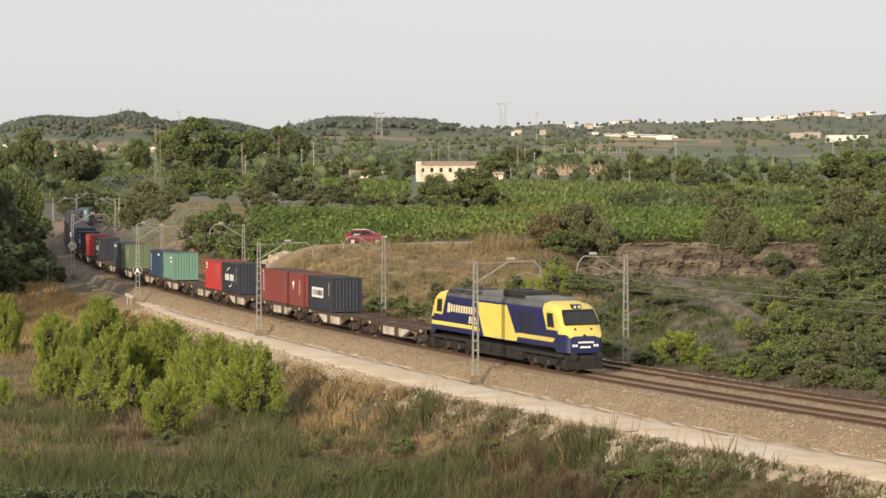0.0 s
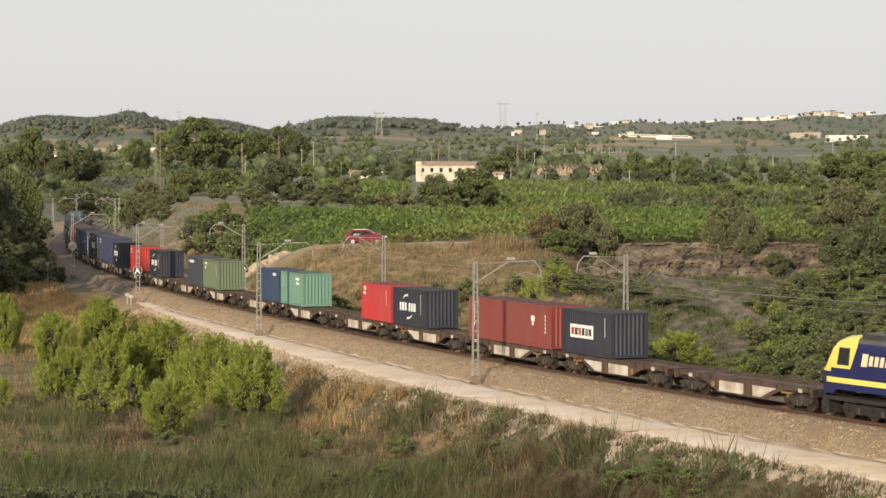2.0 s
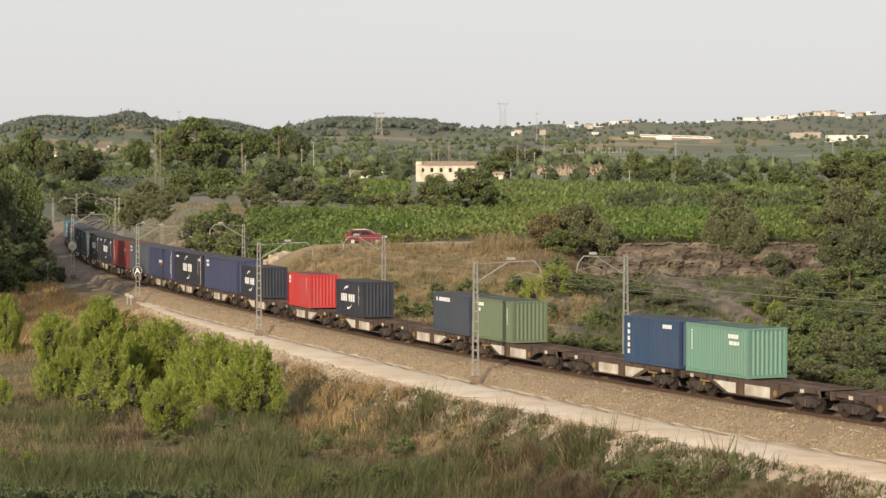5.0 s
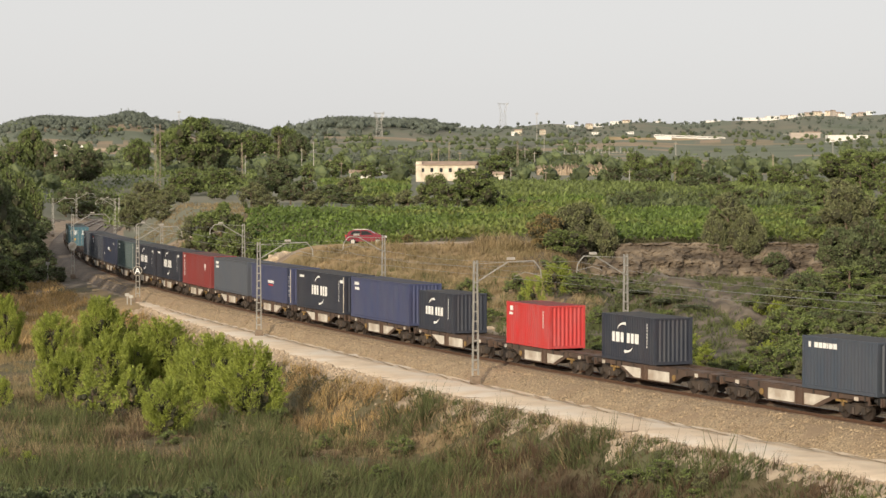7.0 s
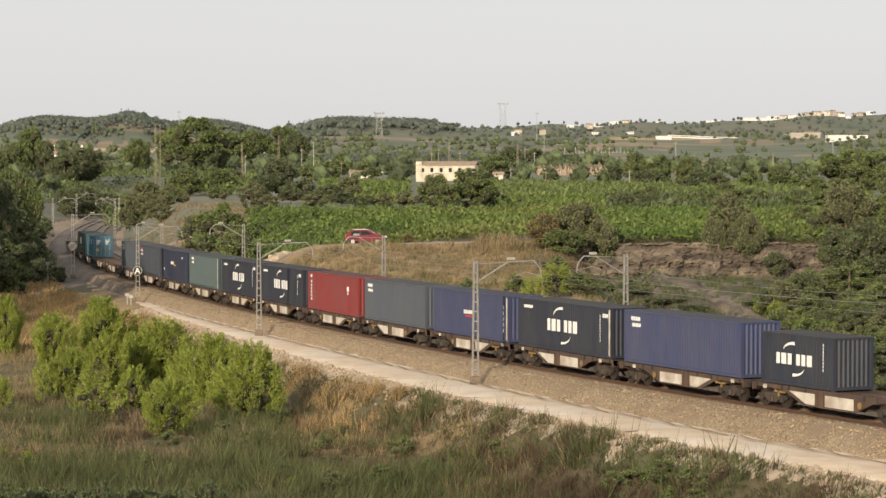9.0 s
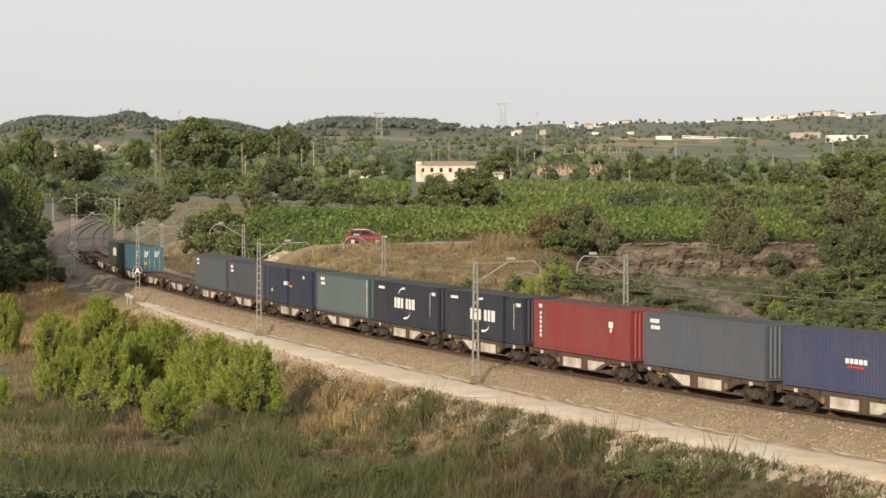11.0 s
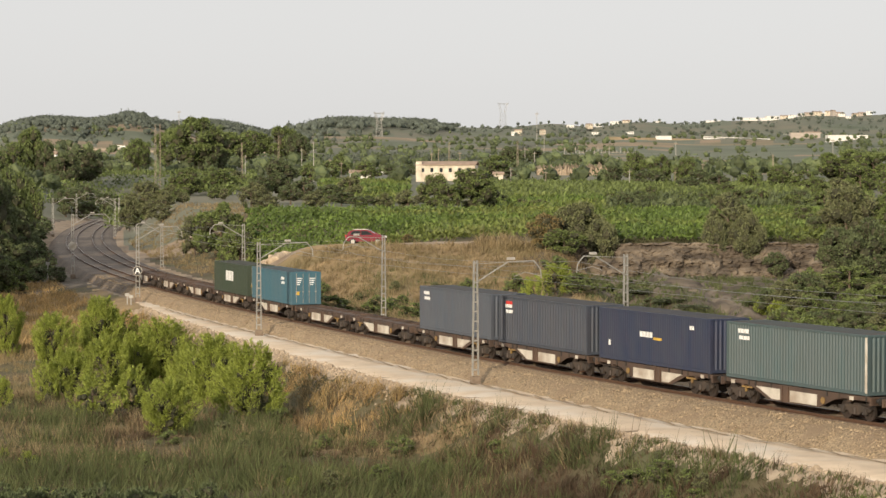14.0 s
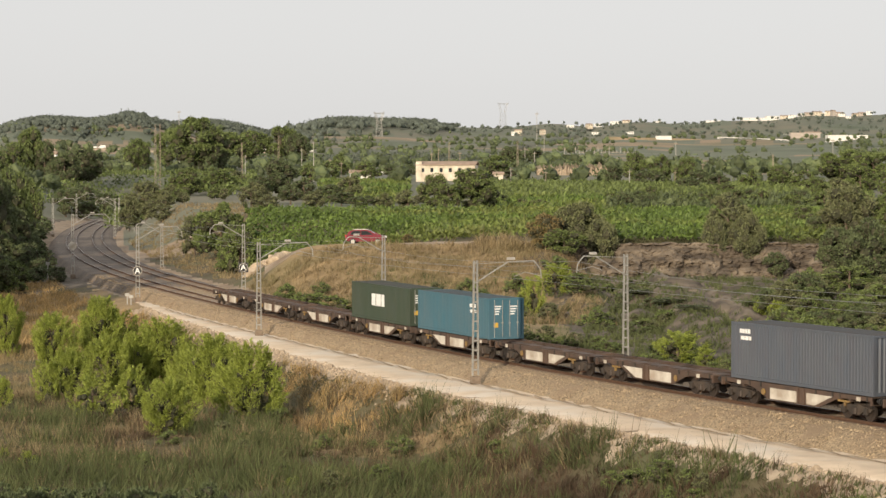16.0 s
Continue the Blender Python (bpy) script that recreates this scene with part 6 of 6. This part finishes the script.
def build_car():
    car = tagged(new("parked_car"), "dark red family car parked beside the vines", "car")
    prof = [(-2.1, 0.45), (-2.15, 0.8), (-2.0, 1.0), (-1.75, 1.42), (-1.3, 1.56), (0.0, 1.58), (0.45, 1.5), (1.15, 1.06), (1.85, 0.95), (2.12, 0.72), (2.15, 0.42), (1.75, 0.32), (-1.75, 0.32)]
    bm = B()
    prism(bm, prof, -0.86, 0.86)
    bmesh.ops.bevel(bm, geom=list(bm.edges), offset=0.07, segments=2, affect="EDGES")
    part("body", bm, M["carred"], car)
    for sy in (-1, 1):
        y0, y1 = sorted((sy * 0.82, sy * 0.868))
        bm = B()
        prism(bm, [(-1.6, 1.04), (-1.45, 1.36), (-1.1, 1.46), (-0.5, 1.47), (-0.5, 1.02)], y0, y1)
        part("side_window", bm, M["glass"], car)
        bm = B()
        prism(bm, [(-0.42, 1.02), (-0.42, 1.47), (0.25, 1.45), (0.85, 1.06)], y0, y1)
        part("side_window", bm, M["glass"], car)
        for x in (-1.32, 1.35):
            bm = B()
            cyl(bm, (x, sy * 0.72, 0.33), (x, sy * 0.9, 0.33), 0.34, seg=18)
            wh = part("wheel", bm, M["tyre"], car)
            bm = B()
            cyl(bm, (x, sy * 0.9, 0.33), (x, sy * 0.915, 0.33), 0.22, seg=14)
            part("rim", bm, M["galv"], wh, "pale alloy rim")
        bm = B()
        box(bm, 1.85, 2.13, sy * 0.62 - 0.18, sy * 0.62 + 0.18, 0.72, 0.86, 0.03)
        part("headlight", bm, M["lampglass"], car)
        bm = B()
        box(bm, -2.16, -1.98, sy * 0.7 - 0.12, sy * 0.7 + 0.12, 0.8, 1.0, 0.02)
        part("tail_light", bm, M["redmark"], car)
        bm = B()
        box(bm, -1.3, 0.2, sy * 0.6 - 0.02, sy * 0.6 + 0.02, 1.58, 1.62)
        part("roof_rail", bm, M["galv"], car)
    x, y = -136 / F * 252.2, 252.2
    gz = float(ground_z(np.array([x]), np.array([y]))[0])
    car.matrix_basis = pose(x, y, gz + 0.02, 0, 0, -6)


build_car()


# ---------------------------------------------------------------- houses
def house(name, label, c, D, w, d, h, wall, roof=None, rise=0.8, wins=0, turn=0.0, base=None, cat="house"):
    x = c / F * D
    gz = float(ground_z(np.array([x]), np.array([float(D)]))[0]) if base is None else base
    o = tagged(new(name), label, cat)
    bm = B()
    box(bm, -w / 2, w / 2, -d / 2, d / 2, -2.0, h)
    part("wall", bm, M[wall], o)
    bm = B()
    if roof:
        for a in (-1, 1):
            v = [bm.verts.new(p) for p in ((-w / 2 - 0.4, a * (d / 2 + 0.4), h - 0.05), (w / 2 + 0.4, a * (d / 2 + 0.4), h - 0.05), (w / 2 + 0.4, 0, h + rise), (-w / 2 - 0.4, 0, h + rise))]
            u = [bm.verts.new(q.co + Vector((0, 0, 0.25))) for q in v]
            for q in ((v[0], v[1], v[2], v[3]), (u[3], u[2], u[1], u[0]), (v[0], u[0], u[1], v[1]), (v[1], u[1], u[2], v[2]), (v[3], u[3], u[0], v[0]), (v[2], u[2], u[3], v[3])):
                bm.faces.new(q)
        part("roof", bm, M[roof], o)
    else:
        box(bm, -w / 2 - 0.1, w / 2 + 0.1, -d / 2 - 0.1, d / 2 + 0.1, h, h + 0.3)
        part("parapet", bm, M[wall], o)
    for i in range(wins):
        wx = -w / 2 + w * (i + 0.7) / (wins + 0.4)
        bm = B()
        box(bm, wx - 0.5, wx + 0.5, -d / 2 - 0.03, -d / 2 + 0.1, h * 0.56, h * 0.56 + 1.35)
        part("window", bm, M["glass"], o)
    o.matrix_basis = pose(x, D, gz, 0, 0, turn)
    return o


def build_houses():
    fh = house("farmhouse", "long cream farmhouse with a faded clay tile roof", 8, 790, 19.5, 9, 5.2, "cream", "tileroof", 1.1, 6, -8)
    bm = B()
    box(bm, -9.9, -8.0, -4.8, -2.0, -1.5, 6.4)
    part("stair_block", bm, M["cream"], fh)
    house("garden_house", "small white house among garden trees", -146, 800, 7, 5, 3.0, "whitewall", "tileroof", 0.8, 2)
    house("garden_house", "small white outhouse among garden trees", -110, 815, 4, 4, 2.6, "whitewall", None, 0, 1)
    house("garden_house", "small pale shed beside the hedge", 98, 770, 3, 3, 1.9, "cream", "tileroof", 0.6, 0)
    house("villa", "white house half hidden by dark trees", -694, 1100, 5.5, 5, 4, "whitewall", "tileroof", 1.2, 2, base=15)
    house("roadside_house", "pale roadside house on the plain", -345, 1600, 7, 5, 2.6, "whitewall", "tileroof", 1.0, 2, base=21)
    house("roadside_house", "pale roadside house on the plain", -408, 1650, 6, 5, 2.6, "whitewall", "tileroof", 1.0, 2, base=23)
    wh = house("warehouse", "long low white warehouse on the plain", 714, 2980, 50, 20, 8, "whitewall", None, 0, 0, 0, cat="warehouse")
    house("warehouse", "flat grey shed beside the far line", 390, 3050, 20, 12, 5, "whitewall", None, 0, 0, 0, cat="warehouse")
    house("warehouse", "low pale building on the plain", 640, 3200, 40, 14, 7, "pinkwall", None, 0, 0, 0, cat="warehouse")
    r = random.Random(4)
    # hill town and scattered houses on the ridge
    ridge_west = ((716, 86, 16, 7, "whitewall"), (610, 62, 40, 6, "whitewall"), (650, 60, 60, 9, "pinkwall"), (275, 85, 30, 6, "whitewall"), (305, 86, 36, 6, "whitewall"), (325, 84, 30, 6, "cream"), (268, 70, 24, 5, "whitewall"), (245, 71, 30, 6, "whitewall"), (225, 84, 30, 6, "whitewall"), (135, 70, 26, 9, "cream"), (128, 66, 20, 8, "whitewall"), (175, 74, 14, 8, "cream"), (500, 88, 14, 6, "whitewall"), (260, 86, 22, 6, "cream"), (380, 84, 20, 5, "whitewall"), (330, 68, 20, 5, "whitewall"))
    hill_town = ((480, 85, 42, 6, "whitewall"), (555, 87, 90, 10, "whitewall"), (580, 92, 40, 12, "whitewall"), (605, 86, 30, 8, "cream"), (620, 90, 24, 9, "whitewall"), (635, 93, 30, 10, "whitewall"), (648, 95, 22, 9, "pinkwall"), (660, 94, 26, 10, "cream"), (672, 97, 20, 10, "whitewall"), (683, 99, 24, 12, "cream"), (692, 100, 9, 15, "pinkwall"), (700, 99, 26, 11, "pinkwall"), (730, 96, 20, 10, "cream"), (742, 96, 26, 10, "pinkwall"), (754, 96, 18, 10, "whitewall"), (704, 86, 20, 7, "whitewall"))
    for c, e, w, h, wall in hill_town + ridge_west:
        D = 4000 + r.uniform(-60, 60) if e > 80 else 3500
        zb = EYE[2] + (e - 4.0) / F * D
        gz = float(ground_z(np.array([c / F * D]), np.array([D]))[0])
        house("town_house", "pale distant town house on the ridge", c + r.uniform(-3, 3), D, w * (0.55 if c > 450 else 0.42), 14, max(h * 0.45, min(zb - gz + h * 0.45, h * 0.9)), wall, "tileroof" if wall != "whitewall" else None, 1.5, 2, r.uniform(-15, 15))["group"] = "houses of the hill town"


build_houses()


# ---------------------------------------------------------------- poles and pylons
def pole_at(c, top, base, D, kind="timber"):
    """A slim pole between two elevations; it may stand in a dip behind plants."""
    x = c / F * D
    gz = float(ground_z(np.array([x]), np.array([float(D)]))[0])
    h = EYE[2] + top / F * D - gz
    w = max(0.10, 0.00016 * D)
    if kind == "lattice":
        p = tagged(new("lattice_pole"), "slender grey lattice power pole", "power pole")
        for sx in (-1, 1):
            bm = B()
            cyl(bm, (sx * w * 2.4, 0, -0.5), (sx * w * 1.3, 0, h), w * 0.55, seg=5)
            part("leg", bm, M["timber"], p)
        for i in range(8):
            z = h * (i + 0.5) / 8
            bm = B()
            cyl(bm, (-w * 2.2, 0, z - h / 18), (w * 2.2, 0, z + h / 18), w * 0.35, seg=4)
            part("brace", bm, M["timber"], p)
    else:
        p = tagged(new("utility_pole"), "thin pale concrete utility pole" if kind == "concrete" else "thin weathered wooden utility pole", "power pole")
        bm = B()
        cyl(bm, (0, 0, -0.5), (0, 0, h), w, w * 0.7, seg=8)
        part("shaft", bm, M["concrete"] if kind == "concrete" else M["timber"], p)
        bm = B()
        box(bm, -w * 5, w * 5, -w * 0.6, w * 0.6, h - w * 6, h - w * 4.5)
        part("crossarm", bm, M["timber"], p)
    p.matrix_basis = pose(x, D, gz, 0, 0, (c * 7) % 50 - 25)


def pylon(c, top, D, label, thin=1.0):
    x = c / F * D
    gz = float(ground_z(np.array([x]), np.array([float(D)]))[0])
    h = EYE[2] + top / F * D - gz
    p = tagged(new("transmission_pylon"), label, "pylon")
    # a waisted portal tower: legs in, then two horns carrying a beam
    b, wst, zt = 0.13 * h, 0.04 * h, 0.58 * h
    r = 0.0085 * h * thin
    for sx in (-1, 1):
        for sy in (-1, 1):
            bm = B()
            cyl(bm, (sx * b, sy * b * 0.7, -2), (sx * b * 0.75, sy * b * 0.4, zt), r, seg=4)
            cyl(bm, (sx * b * 0.75, sy * b * 0.4, zt), (sx * 0.19 * h, 0, 0.93 * h), r, seg=4)
            cyl(bm, (sx * wst, sy * b * 0.4, zt), (sx * 0.13 * h, 0, 0.93 * h), r, seg=4)
            part("leg", bm, M["galv"], p)
    for i in range(6):
        z0, z1 = zt * i / 6, zt * (i + 1) / 6
        u0, u1 = b * (1 - 0.25 * i / 6), b * (1 - 0.25 * (i + 1) / 6)
        bm = B()
        for s in (-1, 1):
            cyl(bm, (-u0 * s, -b * 0.5, z0), (u1 * s, -b * 0.5, z1), r * 0.7, seg=4)
        part("bracing", bm, M["galv"], p)
    bm = B()
    cyl(bm, (-0.23 * h, 0, 0.93 * h), (0.23 * h, 0, 0.93 * h), r * 1.3, seg=4)
    cyl(bm, (-0.18 * h, 0, 0.90 * h), (0.18 * h, 0, 0.90 * h), r, seg=4)
    part("crossbeam", bm, M["galv"], p)
    for sx in (-1, 1):
        bm = B()
        cyl(bm, (sx * 0.17 * h, 0, 0.93 * h), (sx * 0.20 * h, 0, h), r, seg=4)
        part("peak", bm, M["galv"], p)
    p.matrix_basis = pose(x, D, gz, 0, 0, 12)


def build_poles():
    for a in ((-509, 80, 0, 720, "lattice"), (-501, 80, 0, 722, "lattice"), (-467, 105, 0, 1000, "concrete"), (-419, 38, 0, 900, "concrete"), (-291, 60, 0, 1000, "lattice"), (-229, 50, 0, 800, "concrete"), (-250, 38, 0, 900, "concrete"), (132, 50, 0, 850, "lattice"), (11, 48, 0, 1100, "lattice"), (182, -2, 0, 590, "timber"), (330, 0, 0, 560, "concrete"), (120, 4, 0, 640, "concrete"), (584, 28, 0, 620, "lattice"), (166, 102, 0, 2600, "concrete"), (179, 66, 0, 1500, "concrete")):
        pole_at(*a)
    for a in ((412, 50, 0, 1800, "concrete"), (411, -2, 0, 620, "timber"), (740, -8, 0, 560, "concrete"), (-356, 48, 0, 700, "lattice"), (-8, 38, 0, 1000, "timber"), (-20, 30, 0, 950, "timber"), (-350, 26, 0, 700, "concrete"), (30, 32, 0, 900, "timber"), (145, 40, 0, 1200, "concrete"), (162, 32, 0, 1250, "concrete"), (-180, 14, 0, 760, "timber"), (-200, 20, 0, 770, "timber"), (460, 12, 0, 620, "timber"), (690, 55, 0, 1800, "concrete"), (-615, 30, 0, 900, "timber")):
        pole_at(*a)
    pylon(-113, 103, 3000, "steel high-voltage pylon before a wooded hill")
    pylon(106, 120, 4100, "faint steel high-voltage pylon on the plain", 0.45)
    # substation posts
    for i in range(20):
        c = 215 + i * 6.6
        pole_at(c, 34 + 6 * (i % 3 == 0), 0, 1900 + 40 * (i % 4), "concrete")


build_poles()


# ---------------------------------------------------------------- distant line and road traffic
TRAFFIC = []


def far_line_z(c):
    return EYE[2] + np.interp(c, (300, 420, 600, 700), (58, 55, 48, 44)) / F * 3050


def build_far_line():
    cs = np.arange(290, 700, 8)
    vs, fs = [], []
    for c in cs:
        x = c / F * 3050
        z = far_line_z(c)
        vs += [(x, 3035, z - 11), (x, 3046, z - 0.2), (x, 3062, z - 0.2), (x, 3080, z - 10)]
    for i in range(len(cs) - 1):
        for j in range(3):
            fs.append((4 * i + j, 4 * i + 4 + j, 4 * i + 5 + j, 4 * i + 1 + j))
    tagged(link_mesh("far_embankment", [tuple(map(float, v)) for v in vs], fs, M["farfield"]), "bare brown embankment of a distant railway line", "embankment", kind="structure")
    tr = tagged(new("white_train"), "long white passenger train far across the plain", "train")
    n = 7
    for i in range(n):
        bm = B()
        x0, x1 = -47 + i * 13.6, -47 + (i + 1) * 13.6 - 0.5
        if i == n - 1:
            prism(bm, [(x0, 0.4), (x0, 4.0), (x1 - 6, 4.0), (x1 - 1.5, 2.4), (x1, 0.8), (x1, 0.4)], -1.5, 1.5)
        else:
            box(bm, x0, x1, -1.5, 1.5, 0.4, 4.0, 0.15)
        car = part("carriage", bm, M["whitewall"], tr)
        bm = B()
        box(bm, x0 + 0.6, x1 - (6 if i == n - 1 else 0.6), -1.53, -1.45, 2.2, 3.0)
        part("window_band", bm, M["glass"], car)
    rows = []
    for t in (0, 4, 8, 12, 16):
        c = 411 + 12.5 * t - 60
        a = math.degrees(math.atan2(far_line_z(c + 30) - far_line_z(c - 30), 60 / F * 3050))
        rows.append((float(t), pose(c / F * 3050, 3053, float(far_line_z(c)), 0, -a, 0)))
    TRAFFIC.append((tr, rows))
    # road on the plain
    D = 2000.0
    xs = np.arange(-800, -290, 6) / F * D
    z = ground_z(xs, np.full(len(xs), D))
    z = np.convolve(np.pad(z, 6, mode="edge"), np.ones(13) / 13, "valid")
    v = [(float(x), D + dy, float(zz) + 1.0 + dz) for x, zz in zip(xs, z) for dy, dz in ((-9, -2.5), (-5, 0), (5, 0), (9, -1.5))]
    f = [(4 * i + j, 4 * i + 4 + j, 4 * i + 5 + j, 4 * i + 1 + j) for i in range(len(xs) - 1) for j in range(3)]
    tagged(link_mesh("far_road", v, f, M["asphalt"]), "pale country road across the plain", "road", kind="structure")
    for c0, t0, vel, ln, ht, label, name in ((-584, 1.5, 24, 6.0, 2.8, "white delivery van on the country road", "van"), (-565, 4.0, -25, 5.5, 2.6, "white delivery van on the country road", "van"), (-406, 8.5, 13, 8.0, 3.4, "white box lorry on the country road", "lorry"),
                                       (-602, 11.5, 15, 6.0, 2.8, "white delivery van on the country road", "van"), (-567, 14.0, -25, 4.4, 1.6, "small white car on the country road", "car"), (-590, 15.0, -14, 6.0, 2.8, "white delivery van on the country road", "van")):
        o = tagged(new(name), label, name)
        bm = B()
        if name == "lorry":
            box(bm, -ln / 2, ln / 2 - 2.2, -1.2, 1.2, 0.9, ht, 0.05)
            part("cargo_box", bm, M["whitewall"], o)
            bm = B()
            box(bm, ln / 2 - 2.1, ln / 2, -1.1, 1.1, 0.5, ht * 0.8, 0.2)
            part("cab", bm, M["whitewall"], o)
        else:
            prism(bm, [(-ln / 2, 0.35), (-ln / 2, ht), (ln * 0.2, ht), (ln * 0.36, ht * 0.6), (ln / 2, ht * 0.5), (ln / 2, 0.35)], -0.95, 0.95)
            part("body", bm, M["whitewall"], o)
        bm = B()
        box(bm, ln * 0.22, ln * 0.32, -1.0, 1.0, ht * 0.62, ht * 0.8)
        part("window", bm, M["glass"], o)
        for x in (-ln * 0.32, ln * 0.32):
            bm = B()
            cyl(bm, (x, -1.0, 0.38), (x, 1.0, 0.38), 0.38, seg=12)
            part("wheel", bm, M["tyre"], o)
        rows = []
        for k in range(9):
            t = 2.0 * k
            x = (c0 + vel * (t - t0)) / F * D
            zz = float(np.interp(x, xs, z)) + 1.02
            rows.append((t, pose(x, D + (2.2 if vel < 0 else -2.2), zz, 0, 0, 0 if vel > 0 else 180)))
        TRAFFIC.append((o, rows))


build_far_line()


# ---------------------------------------------------------------- what moves
def motions():
    for thing, mid, half, z, turn in TRAIN:
        rows = []
        for t in range(17):
            s = mid - travelled(t)
            x0, y0, _ = on_track(s - half)
            x1, y1, _ = on_track(s + half)
            rows.append((float(t), pose((x0 + x1) / 2, (y0 + y1) / 2, z, 0, 0, math.degrees(math.atan2(y0 - y1, x0 - x1)) + turn)))
        walk(thing, rows)
    for thing, rows in TRAFFIC:
        walk(thing, rows)


motions()
